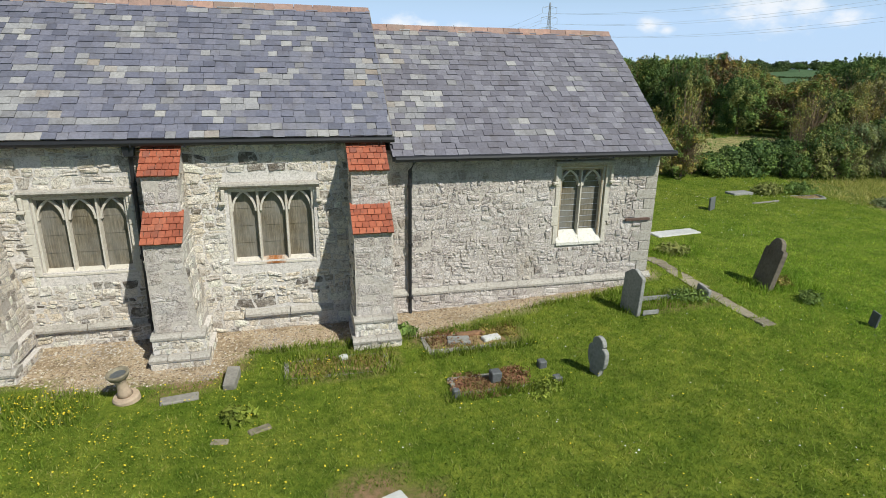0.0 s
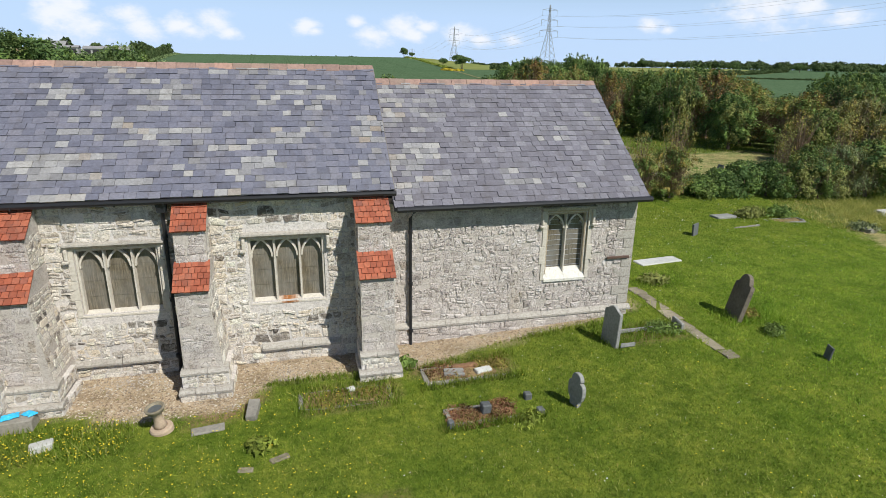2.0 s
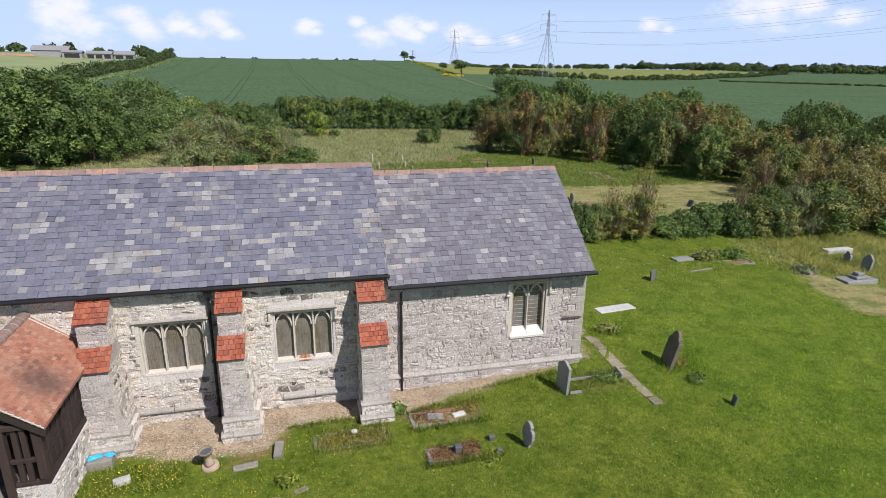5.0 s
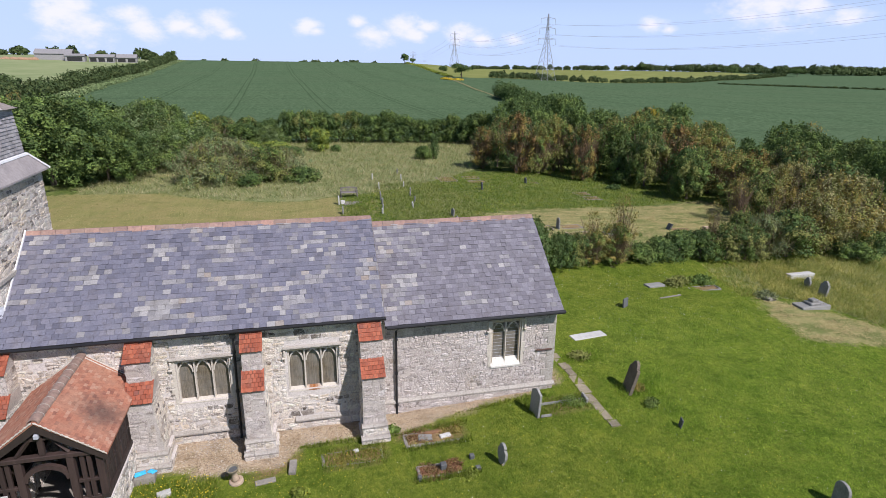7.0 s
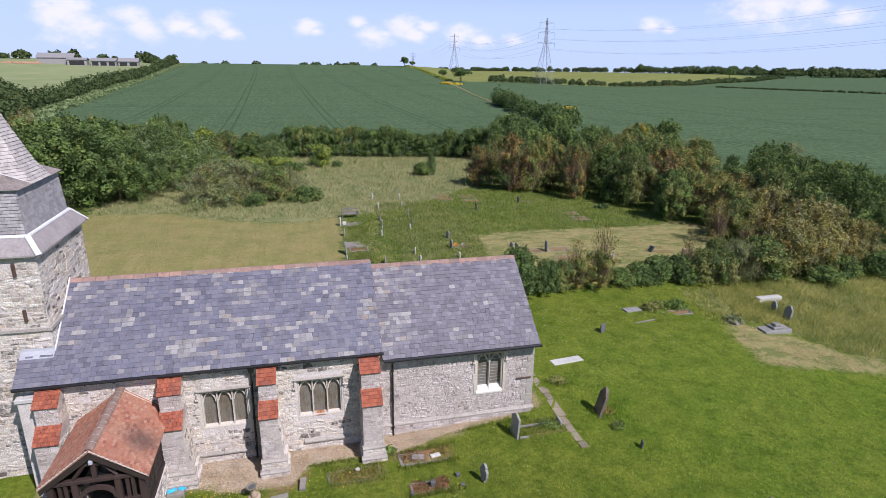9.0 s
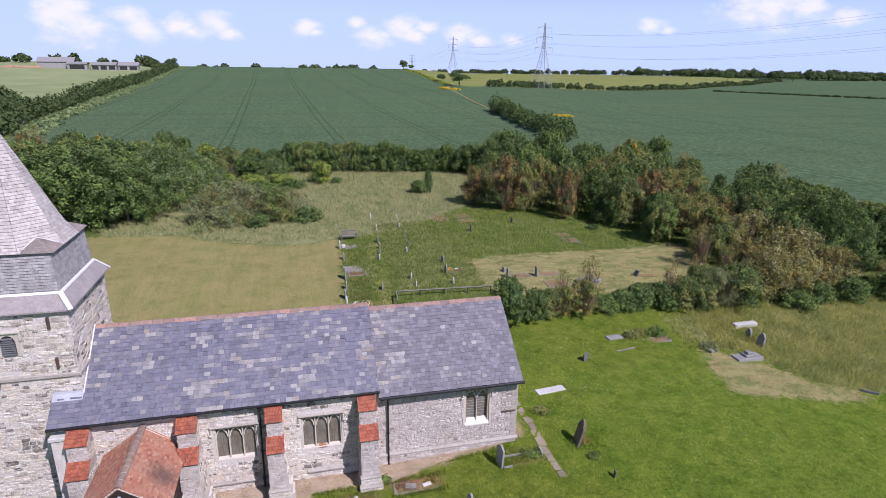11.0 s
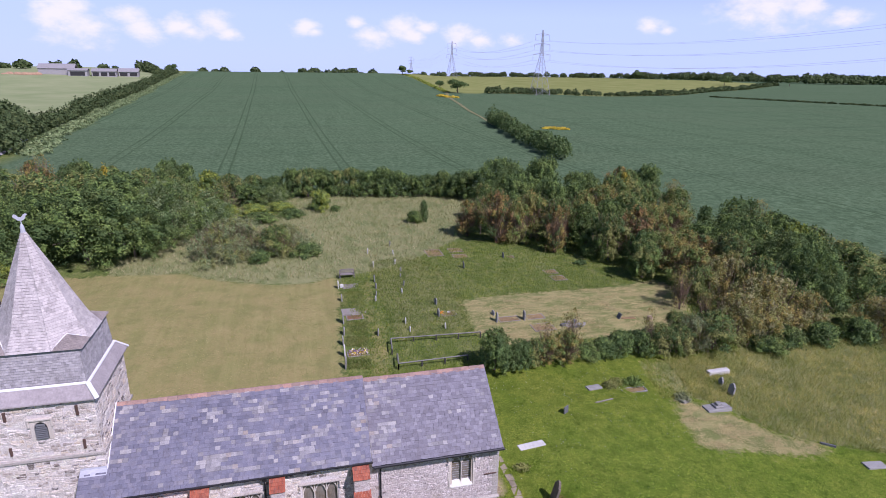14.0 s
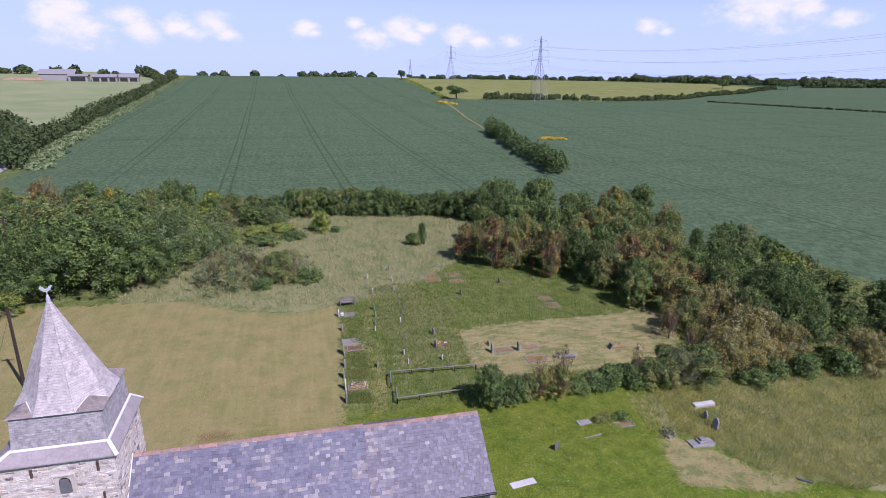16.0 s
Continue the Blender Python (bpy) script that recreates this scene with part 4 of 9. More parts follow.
def skirt(x0, x1, y0, y1, z, X0, X1, Y0, Y1, Z, name, mat, slates, label, gauge=0.19, thick=0.06, width=0.25):
    """A four-sided sloping stage from a low rectangle to a high one, with courses on the sides that show."""
    low = [(x0, y0, z), (x1, y0, z), (x1, y1, z), (x0, y1, z)]
    high = [(X0, Y0, Z), (X1, Y0, Z), (X1, Y1, Z), (X0, Y1, Z)]
    bm = bmesh.new()
    lv, hv = [bm.verts.new(p) for p in low], [bm.verts.new(p) for p in high]
    ev = [bm.verts.new((p[0], p[1], p[2] - thick)) for p in low]
    for i in range(4):
        j = (i + 1) % 4
        bm.faces.new((lv[i], lv[j], hv[j], hv[i]))
        bm.faces.new((ev[i], ev[j], lv[j], lv[i]))
    bm.faces.new(hv)
    bm.faces.new(ev[::-1])
    body = part(name, bm, mat_hung_gap if slates else mat, church, label)
    if slates:
        mv, mf = [], []
        for i in range(4):
            v, f = slope_courses((low[i], low[(i + 1) % 4]), (high[i], high[(i + 1) % 4]), gauge, width, 31 + i)
            base = len(mv)
            mv += v
            mf += [tuple(k + base for k in q) for q in f]
        raw_part("slating", mv, mf, slates, body, kind="stuff")
    return body


SHINGLE = [(0.0, (0.437, 0.400, 0.374)), (0.5, (0.503, 0.460, 0.426)), (1.0, (0.570, 0.523, 0.483))]
mat_shingle = pieces("pale weathered slates", SHINGLE, "island", 0.7, 18, (0.3, 0.28, 0.25), 0.3, 0.3, 0.3, 0.006)
mat_hung = pieces("hung slates", [(0.0, (0.30, 0.285, 0.285)), (0.5, (0.37, 0.35, 0.345)), (1.0, (0.45, 0.425, 0.42))], "island", 0.65, 18, (0.3, 0.28, 0.25), 0.3, 0.3, 0.35, 0.006)
mat_hung_gap = plain("grey slate battens", (0.16, 0.15, 0.15), 0.8, 14, 0.3)
mat_broach = plain("brown lichened slates", (0.25, 0.215, 0.19), 0.8, 16, 0.7, 0, 0.8, 0.3, (1, 1, 2.5))
mat_skirt = plain("weathered boarding", (0.33, 0.295, 0.285), 0.8, 10, 0.3, 0, 0.3)
skirt(TX0 - 0.2, TX1 + 0.2, TY0 - 0.2, TY1 + 0.2, 8.66, SX0 - 0.2, SX1 + 0.16, SY0 - 0.16, SY1 + 0.2, 9.26, "tower_skirt_roof", mat_skirt, None, "weathered grey lean-to skirt roof round the belfry")
skirt(SX0 - 0.13, SX1 + 0.1, SY0 - 0.1, SY1 + 0.13, 9.22, SX0, SX1, SY0, SY1, 10.88, "belfry_stage", mat_hung, mat_hung, "slate-hung belfry stage", 0.12, 0.05, 0.2)
# flat pale lead strips where the skirt meets the belfry, and down its hips


def lead_strip(a, b, wide, out, label):
    """A dressed lead strip from a to b, as wide as given, whose middle stands proud along out."""
    a, b, out = Vector(a), Vector(b), Vector(out).normalized()
    along = (b - a).normalized()
    side = along.cross(out).normalized() * wide / 2
    bm = bmesh.new()
    rings = []
    for k in range(7):
        c = a.lerp(b, k / 6) + out * 0.006 * (k % 2)
        rings.append([bm.verts.new(c + side * u + out * v) for u, v in ((-1.0, -0.03), (-0.9, 0.02), (0.0, 0.045), (0.9, 0.02), (1.0, -0.03))])
    for p, q in zip(rings, rings[1:]):
        for i in range(4):
            bm.faces.new((p[i], p[i + 1], q[i + 1], q[i]))
        bm.faces.new((p[4], p[0], q[0], q[4]))
    bm.faces.new(rings[0][::-1])
    bm.faces.new(rings[-1])
    bmesh.ops.recalc_face_normals(bm, faces=bm.faces)
    return part("flashing", bm, mat_white_lead, church, label)


sx0, sx1, sy0, sy1 = SX0 - 0.19, SX1 + 0.15, SY0 - 0.15, SY1 + 0.19
for a, b, out in (((sx0, sy0), (sx1, sy0), (0, -0.7, 0.7)), ((sx1, sy0), (sx1, sy1), (0.7, 0, 0.7)), ((sx0, sy0), (sx0, sy1), (-0.7, 0, 0.7)), ((sx0, sy1), (sx1, sy1), (0, 0.7, 0.7))):
    lead_strip((*a, 9.25), (*b, 9.25), 0.13, out, "pale lead flashing")
for a, b, out in (((TX1 + 0.2, TY0 - 0.2), (sx1, sy0), (1, -1, 1.2)), ((TX1 + 0.2, TY1 + 0.2), (sx1, sy1), (1, 1, 1.2)), ((TX0 - 0.2, TY0 - 0.2), (sx0, sy0), (-1, -1, 1.2))):
    lead_strip((*a, 8.665), (*b, 9.26), 0.2, out, "pale lead hip flashing")


def spire():
    """An eight-sided spire on a square base, with broaches in the corners."""
    z0, cx, cy = 10.86, (SX0 + SX1) / 2, (SY0 + SY1) / 2
    h = (SX1 - SX0) / 2 + 0.07
    k = math.tan(math.pi / 8) * h
    base = [(h, -k), (h, k), (k, h), (-k, h), (-h, k), (-h, -k), (-k, -h), (k, -h)]
    low = [Vector((cx + u, cy + v, z0)) for u, v in base]
    tip = Vector(TIP)
    foot = [Vector((cx + u * 1.05, cy + v * 1.05, z0)) for u, v in base]
    knee = [(p - Vector((cx, cy, z0))) * 0.97 + Vector((cx, cy, z0)) for p in low]
    knee = [p.lerp(tip, 0.13) for p in knee]
    near_tip = [p.lerp(tip, 0.96) for p in knee]
    bm = bmesh.new()
    rings = [[bm.verts.new(p) for p in ring] for ring in (foot, knee, near_tip)]
    for lv, hv in zip(rings, rings[1:]):
        for i in range(8):
            bm.faces.new((lv[i], lv[(i + 1) % 8], hv[(i + 1) % 8], hv[i]))
    bm.faces.new(rings[0][::-1])
    bm.faces.new(rings[-1])
    body = part("spire", bm, mat_hung_gap, church, "pale grey slated broach spire")
    mv, mf = [], []
    for lower, upper in ((foot, knee), (knee, near_tip)):
        for i in range(8):
            v, f = slope_courses((lower[i], lower[(i + 1) % 8]), (upper[i], upper[(i + 1) % 8]), 0.135, 0.2, 51 + i)
            n = len(mv)
            mv += v
            mf += [tuple(q + n for q in p) for p in f]
    raw_part("slating", mv, mf, mat_shingle, body, kind="stuff")
    for sx, sy in ((1, -1), (1, 1), (-1, 1), (-1, -1)):
        corner = Vector((cx + sx * h * 1.05, cy + sy * h * 1.05, z0))
        a, b = Vector((cx + sx * h * 1.05, cy + sy * k, z0)), Vector((cx + sx * k, cy + sy * h * 1.05, z0))
        top = ((a + b) / 2).lerp(tip, 0.09)
        bm = bmesh.new()
        v = [bm.verts.new(p) for p in (corner, a, b, top)]
        for f in ((0, 1, 3), (0, 3, 2), (1, 2, 3), (0, 2, 1)):
            bm.faces.new([v[i] for i in f])
        broach = part("broach", bm, mat_broach, church, "dark slated corner broach")
        bm = bmesh.new()
        tube(bm, [a, top, b], 0.022, 5)
        part("lead_edge", bm, mat_white_lead, broach)
    bm = bmesh.new()
    lathe(bm, [(0.10, -0.22), (0.085, 0.0), (0.05, 0.12), (0.02, 0.16), (0.018, 0.42), (0.0, 0.43)], 10, TIP)
    part("lead_cap", bm, mat_lead, church, "lead spire cap with iron rod")


spire()


def weathervane():
    z = TIP[2] + 0.16
    bm = bmesh.new()
    outline = [(-0.36, 0.30), (-0.30, 0.44), (-0.18, 0.40), (-0.10, 0.26), (0.06, 0.24), (0.16, 0.40), (0.27, 0.46), (0.36, 0.38), (0.27, 0.32), (0.22, 0.14), (0.06, 0.04), (-0.12, 0.06), (-0.26, 0.18)]
    prism(bm, outline, lambda u, v, w: (TIP[0] + 0.72 * u, TIP[1] - 0.02 + w + 0.15 * u, z + 0.1 + 0.72 * v), 0.04)
    part("weathervane", bm, mat_lead, church, "grey bird-shaped weathervane")


weathervane()


def louvre_window():
    x0, x1, z0, z1 = LOUVRE
    frame_ob = part("belfry_window", bx(x0 - 0.17, x0, TY0 - 0.05, TY0 + 0.02, z0 - 0.08, z1 + 0.05, 0.01), mat_window_stone, church, "stone belfry opening with a pointed head and black louvres")
    part("jamb", bx(x1, x1 + 0.17, TY0 - 0.05, TY0 + 0.02, z0 - 0.08, z1 + 0.05, 0.01), mat_window_stone, frame_ob)
    part("hood", bx(x0 - 0.24, x1 + 0.24, TY0 - 0.13, TY0 + 0.02, z1 + 0.06, z1 + 0.15, 0.015), mat_window_stone, frame_ob)
    for a in (x0 - 0.24, x1 + 0.16):
        part("label_stop", bx(a, a + 0.08, TY0 - 0.12, TY0 + 0.02, z1 - 0.25, z1 + 0.055, 0.015), mat_window_stone, frame_ob)
    mid, spring = (x0 + x1) / 2, z1 - 0.3
    head = [(x0, spring), (x0 + 0.03, spring + 0.13), (x0 + 0.11, spring + 0.23), (mid, z1 - 0.02), (x1 - 0.11, spring + 0.23), (x1 - 0.03, spring + 0.13), (x1, spring)]
    # black plate before the solid wall paints the shade of the pointed opening
    bm = bmesh.new()
    prism(bm, [(x0, z0), (x1, z0)] + head[::-1], lambda u, v, d: (u, TY0 - 0.045 + d, v), 0.05)
    part("shade_plate", bm, mat_iron, frame_ob, "black plate standing for the shade in a pointed opening")
    for half in (head[:4], head[3:]):
        corner = (x0, z1 + 0.05) if half[0][0] == x0 else (x1, z1 + 0.05)
        bm = bmesh.new()
        prism(bm, half + ([(mid, z1 + 0.05), corner] if corner[0] == x0 else [corner, (mid, z1 + 0.05)]), lambda u, v, d: (u, TY0 - 0.06 + d, v), 0.07)
        part("spandrel", bm, mat_window_stone, frame_ob)
    for i in range(8):
        z = z0 + 0.06 + i * 0.09
        inset = 0.01 if z < spring + 0.05 else 0.07 if z < spring + 0.16 else 0.16
        bm = bmesh.new()
        box(bm, x0 + inset, x1 - inset, -0.05, 0.05, -0.008, 0.008)
        bmesh.ops.rotate(bm, verts=bm.verts, cent=(0, 0, 0), matrix=Matrix.Rotation(radians(40), 3, "X"))
        bmesh.ops.translate(bm, verts=bm.verts, vec=(0, TY0 - 0.07, z))
        part("louvre", bm, mat_grave_dark, frame_ob)


louvre_window()
for x, z0, z1 in ((-19.35, 7.85, 8.35), (-19.3, 6.15, 6.62), (-22.1, 7.9, 8.35), (-22.15, 6.2, 6.6)):
    part("tie_plate", bx(x - 0.05, x + 0.05, TY0 - 0.075, TY0 + 0.01, z0, z1, 0.008), mat_rust, church, "rusty iron wall tie")

# ---- buttresses with red tile caps ----
TILE_V = [(-0.5, 0, 0), (0.5, 0, 0), (0.5, 1, 0), (-0.5, 1, 0), (-0.5, 0, 1), (0.5, 0, 1), (0.5, 1, 0.3), (-0.5, 1, 0.3)]
TILE_F = [(0, 1, 5, 4), (1, 2, 6, 5), (3, 0, 4, 7), (4, 5, 6, 7), (3, 2, 1, 0)]
TILE_MESH = bpy.data.meshes.new("tile")
TILE_MESH.from_pydata(TILE_V, [], TILE_F)
TILE_MESH.materials.append(mat_clay_new)


def tile_cap(parent, x0, x1, y_top, z_top, y_low, z_low, rows=5, cols=6, seed=1):
    r = random.Random(seed)
    run, rise = y_top - y_low, z_top - z_low
    long = math.hypot(run, rise)
    lie = Matrix.Translation((0, y_low, z_low)) @ Matrix.Rotation(math.atan2(rise, run), 4, "X")
    g, w = long / rows, (x1 - x0) / cols
    for row in range(rows):
        off = 0.5 * w if row % 2 else 0
        x = x0 - off
        while x < x1 - 0.02:
            a, b = max(x, x0), min(x + w, x1)
            x += w
            if b - a < 0.02:
                continue
            ob = new("tile", TILE_MESH)
            ob.parent = parent
            ob.matrix_basis = lie @ Matrix.Translation(((a + b) / 2, row * g + r.uniform(-0.004, 0.004), 0.002)) @ Matrix.Rotation(r.uniform(-0.015, 0.015), 4, "Z") @ Matrix.Diagonal((b - a - 0.01, g * 1.12, 0.032 * r.uniform(0.8, 1.3), 1))


def buttress(cx, seed, splay=0.0, plinth=True, w=0.39):
    """Two-stage wall buttress: plinth, lower stage, tile cap, upper stage, tile cap."""
    bm = bmesh.new()
    # lower stage, its east side spreading towards the foot
    prism(bm, [(cx - w, -0.4), (cx + w + splay, -0.4), (cx + w + splay * 0.75, 0.5), (cx + w, 1.9), (cx + w, 2.32), (cx - w, 2.32)], lambda u, v, d: (u, -1.44 + d, v), 1.18)
    body = part("buttress", bm, mat_mortar_grey, church, "stepped stone buttress capped with red clay tiles")
    bm = bmesh.new()
    prism(bm, [(-1.44, 2.322), (-0.99, 2.74), (-0.26, 2.74), (-0.26, 2.322)], lambda u, v, d: (cx - w + 0.01 + d, u, v), 2 * w - 0.02)
    box(bm, cx - w + 0.02, cx + w - 0.02, -0.98, -0.26, 2.742, 3.5)
    prism(bm, [(-0.98, 3.502), (-0.42, 3.94), (-0.26, 3.94), (-0.26, 3.502)], lambda u, v, d: (cx - w + 0.02 + d, u, v), 2 * w - 0.04)
    part("upper_stage", bm, mat_mortar_grey, body)
    tile_cap(body, cx - w - 0.03, cx + w + 0.03, -0.95, 2.80, -1.52, 2.30, seed=seed)
    tile_cap(body, cx - w - 0.03, cx + w + 0.02, -0.40, 3.98, -1.05, 3.48, seed=seed + 1)
    r = seed * 7
    if plinth:
        for out, low, top in ((0.13, 0.1, 0.5), (0.27, -0.5, 0.1)):
            e = out * 0.55
            x0, x1, yf = cx - w - e * 0.6, cx + w + e * 0.8 + splay, -1.44 - out
            foot = part("plinth", bx(x0, x1, yf, -0.5, low, top - 0.1), mat_mortar, body, "rough rubble plinth under a worn stone ledge")
            n, x = 0, x0 - 0.02
            while x < x1 - 0.05:
                wd = min(rnd.uniform(0.3, 0.6), x1 + 0.02 - x)
                bm = bmesh.new()
                prism(bm, [(yf - 0.03, top - 0.1), (yf - 0.035, top - 0.05), (yf + 0.03, top - 0.004), (yf + 0.32, top + rnd.uniform(-0.006, 0.012)), (yf + 0.32, top - 0.1)], lambda u, v, d: (x + d, u, v + rnd.uniform(-0.008, 0.008)), wd - 0.008)
                part("ledge_stone", bm, mat_ashlar, foot)
                x += wd
            rubble(foot, x0, x1, max(low, -0.3), top - 0.105, Matrix.Translation((0, yf, 0)), seed=r + 11 + int(out * 100), depth=0.028, low=0.07, high=0.15)
            rubble(foot, yf, -0.5, max(low, -0.3), top - 0.105, Matrix.Translation((x1, 0, 0)) @ Matrix.Rotation(radians(90), 4, "Z"), seed=r + 12, depth=0.02, low=0.08, high=0.16)
    rubble(body, cx - w + 0.005, cx + w - 0.005, 0.5, 2.28, Matrix.Translation((0, -1.44, 0)), seed=r, depth=0.014, low=0.16, high=0.3, wide=(0.9, 1.9), sparse=0.09, mats=(mat_stone_c1, mat_stone_c2))
    rubble(body, cx - w + 0.025, cx + w - 0.025, 2.78, 3.48, Matrix.Translation((0, -0.98, 0)), seed=r + 1, depth=0.016, low=0.12, high=0.26, sparse=0.12, mats=(mat_stone_c1, mat_stone_c2))
    if splay:
        rubble(body, -1.43, -0.27, 0.0, 1.41, Matrix.Translation((cx + w + splay * 0.75, 0, 0.5)) @ Matrix.Rotation(radians(90), 4, "Z") @ Matrix.Rotation(-math.atan2(splay * 0.75, 1.4), 4, "X"), seed=r + 2, depth=0.022)
        rubble(body, -1.43, -0.27, 1.9, 2.3, Matrix.Translation((cx + w, 0, 0)) @ Matrix.Rotation(radians(90), 4, "Z"), seed=r + 5, depth=0.02)
    else:
        rubble(body, -1.42, -0.27, -0.1, 2.3, Matrix.Translation((cx + w, 0, 0)) @ Matrix.Rotation(radians(90), 4, "Z"), seed=r + 2, depth=0.02)
    rubble(body, -0.97, -0.27, 2.76, 3.5, Matrix.Translation((cx + w - 0.02, 0, 0)) @ Matrix.Rotation(radians(90), 4, "Z"), seed=r + 6, depth=0.018)
    rubble(body, 0.27, 1.42, -0.1, 2.3, Matrix.Translation((cx - w, 0, 0)) @ Matrix.Rotation(radians(-90), 4, "Z"), seed=r + 3, depth=0.02)
    rubble(body, 0.27, 0.97, 2.76, 3.5, Matrix.Translation((cx - w + 0.02, 0, 0)) @ Matrix.Rotation(radians(-90), 4, "Z"), seed=r + 7, depth=0.018)
    return body


buttress(-7.31, 61)
buttress(-11.24, 63, 0.18, w=0.34)
buttress(-14.66, 65, 0.22)
buttress(-18.66, 67)

# ---- south porch: timber frame on dwarf walls, old clay tiles ----
porch = thing("church_porch", "timber-framed porch on low rubble walls with a mossy clay tile roof", "porch")
PX, PY0, PY1, PR, PE, PW = -16.41, -3.96, -0.28, 3.61, 2.45, 1.5


def porch_roof(side, near, seed):
    """One tiled slope: side is 1 to the east and -1 to the west."""
    r = random.Random(seed)
    run, rise = PW + 0.08, PR - PE
    long = math.hypot(run, rise)
    y0, y1 = PY0 - 0.12, PY1 + 0.03
    bm = bmesh.new()
    prism(bm, [(PX, PR - 0.08), (PX, PR - 0.02), (PX + side * run, PE - 0.02), (PX + side * run, PE - 0.08)], lambda u, v, d: (u, y0 + 0.02 + d, v), y1 - y0 - 0.02)
    body = part("roof_slope", bm, mat_clay_old2, porch, "old plain clay tiles darkened with moss")
    # the tile's own x runs along the ridge, its y up the slope
    lie = Matrix.Translation((PX + side * run, 0, PE)) @ (Matrix.Rotation(radians(90 * side), 4, "Z") @ Matrix.Rotation(math.atan2(rise, run), 4, "X"))
    me = bpy.data.meshes.new("tile")
    me.from_pydata(TILE_V, [], TILE_F)
    me.materials.append(mat_clay_old1)
    rows, w = 21, 0.165
    g = long / rows
    single, mv, mf = 0, [], []
    for row in range(rows):
        y = y0 - (w / 2 if row % 2 else 0)
        while y < y1:
            a, b = max(y, y0), min(y + w, y1)
            y += w
            if b - a < 0.03:
                continue
            m = lie @ Matrix.Translation((side * (a + b) / 2, row * g + r.uniform(-0.006, 0.006), 0.002)) @ Matrix.Rotation(r.uniform(-0.02, 0.02), 4, "Z") @ Matrix.Diagonal((b - a - 0.005, g * 1.2, 0.018 * r.uniform(0.8, 1.5), 1))
            if near and single < 300:
                ob = new("tile", me)
                ob.parent = body
                ob.matrix_basis = m
                single += 1
            else:
                n = len(mv)
                mv += [tuple(m @ Vector(p)) for p in TILE_V]
                mf += [tuple(i + n for i in f) for f in TILE_F]
    if mv:
        raw_part("tiles", mv, mf, mat_clay_old2, body, kind="stuff")


porch_roof(1, True, 71)
porch_roof(-1, False, 72)

# ---- masonry of the south walls ----
BUTTRESSES = [-7.31, -11.29, -14.66, -18.66]
nave_skip = [(a - 0.06, b + 0.06, c - 0.1, d + 0.16) for a, b, c, d in NAVE_HOLES] + [(x - 0.3, x + 0.3, -1, 5) for x in BUTTRESSES] + [(-10.0, -8.1, 0.22, 0.36)]
rubble(nave_wall, NAVE["x0"], NAVE["x1"], -0.35, 4.02, Matrix.Translation((0, -0.25, 0)), nave_skip, (-10.9, -7.7), 300, 0.06, 0.24, 11, 0.03, wide=(0.9, 2.6))
chancel_skip = [(a - 0.14, b + 0.14, c - 0.1, d + 0.12) for a, b, c, d in CHANCEL_HOLES]
rubble(chancel_wall, -6.92, -0.3, 0.46, 3.6, UP, chancel_skip, (-6.2, -2.7), 300, 0.07, 0.24, 12, 0.026, wide=(0.8, 2.0), mats=(mat_stone_c1, mat_stone_c2))
part("plinth_core", bx(-6.9, -0.01, -0.085, -0.002, -0.5, 0.318), mat_mortar_grey, chancel_wall)
rubble(chancel_wall, -6.9, -0.02, -0.3, 0.32, Matrix.Translation((0, -0.085, 0)), (), None, 0, 0.09, 0.2, 13, 0.026, wide=(1.0, 2.4), mats=(mat_stone_c1, mat_stone_c2))

# dressed quoins up the south-east corner
z, n = 0.48, 0
while z < 3.5:
    h = 0.24 + 0.08 * rnd.random()
    w = 0.52 if n % 2 else 0.3
    part("quoin", bx(-w, 0.022, -0.022, 0.5 if n % 2 == 0 else 0.28, z + 0.006, min(z + h, 3.58), 0.012, 0.005), mat_ashlar, chancel_wall, "squared corner stone")
    z, n = z + h, n + 1


def chamfer_plinth(name, x0, x1, y, z0, z1, out, parent):
    bm = bmesh.new()
    prism(bm, [(y, z0), (y - out, z0), (y - out, z1 - 0.09), (y - 0.012, z1), (y, z1)], lambda u, v, d: (x0 + d, u, v), x1 - x0)
    for v in bm.verts:
        v.co.z += 0.008 * noise.noise((v.co.x * 3, 0, 0))
    return part(name, bm, mat_ashlar, parent, "chamfered stone plinth course")


x = -6.92
while x < 0.05:
    w = min(rnd.uniform(0.55, 1.1), 0.1 - x)
    chamfer_plinth("plinth_stone", x, x + w - 0.008, 0.0, 0.32, 0.46, 0.12, chancel_wall)
    x += w
for x0, x1 in ((-10.0, -9.05), (-9.04, -8.1), (-14.15, -13.1), (-13.09, -11.9)):
    chamfer_plinth("plinth_stone", x0, x1 - 0.008, -0.25, 0.22, 0.36, 0.11, nave_wall)
part("iron_strap", bx(-0.78, -0.1, -0.075, -0.03, 1.86, 1.93, 0.008), mat_rust, church, "dark iron strap bolted to the wall")


# ---- windows ----
def arch_curve(x0, x1, z0, z1, n=7):
    """Pointed arch from one springing to the other."""
    mid, rise = (x0 + x1) / 2, z1 - z0
    left = []
    for i in range(n + 1):
        a = math.pi / 3 * i / n
        left.append((x0 + (x1 - x0) * (1 - math.cos(a)), z0 + rise * math.sin(a) / math.sin(math.pi / 3)))
    return left + [(2 * mid - u, v) for u, v in left[-2::-1]]


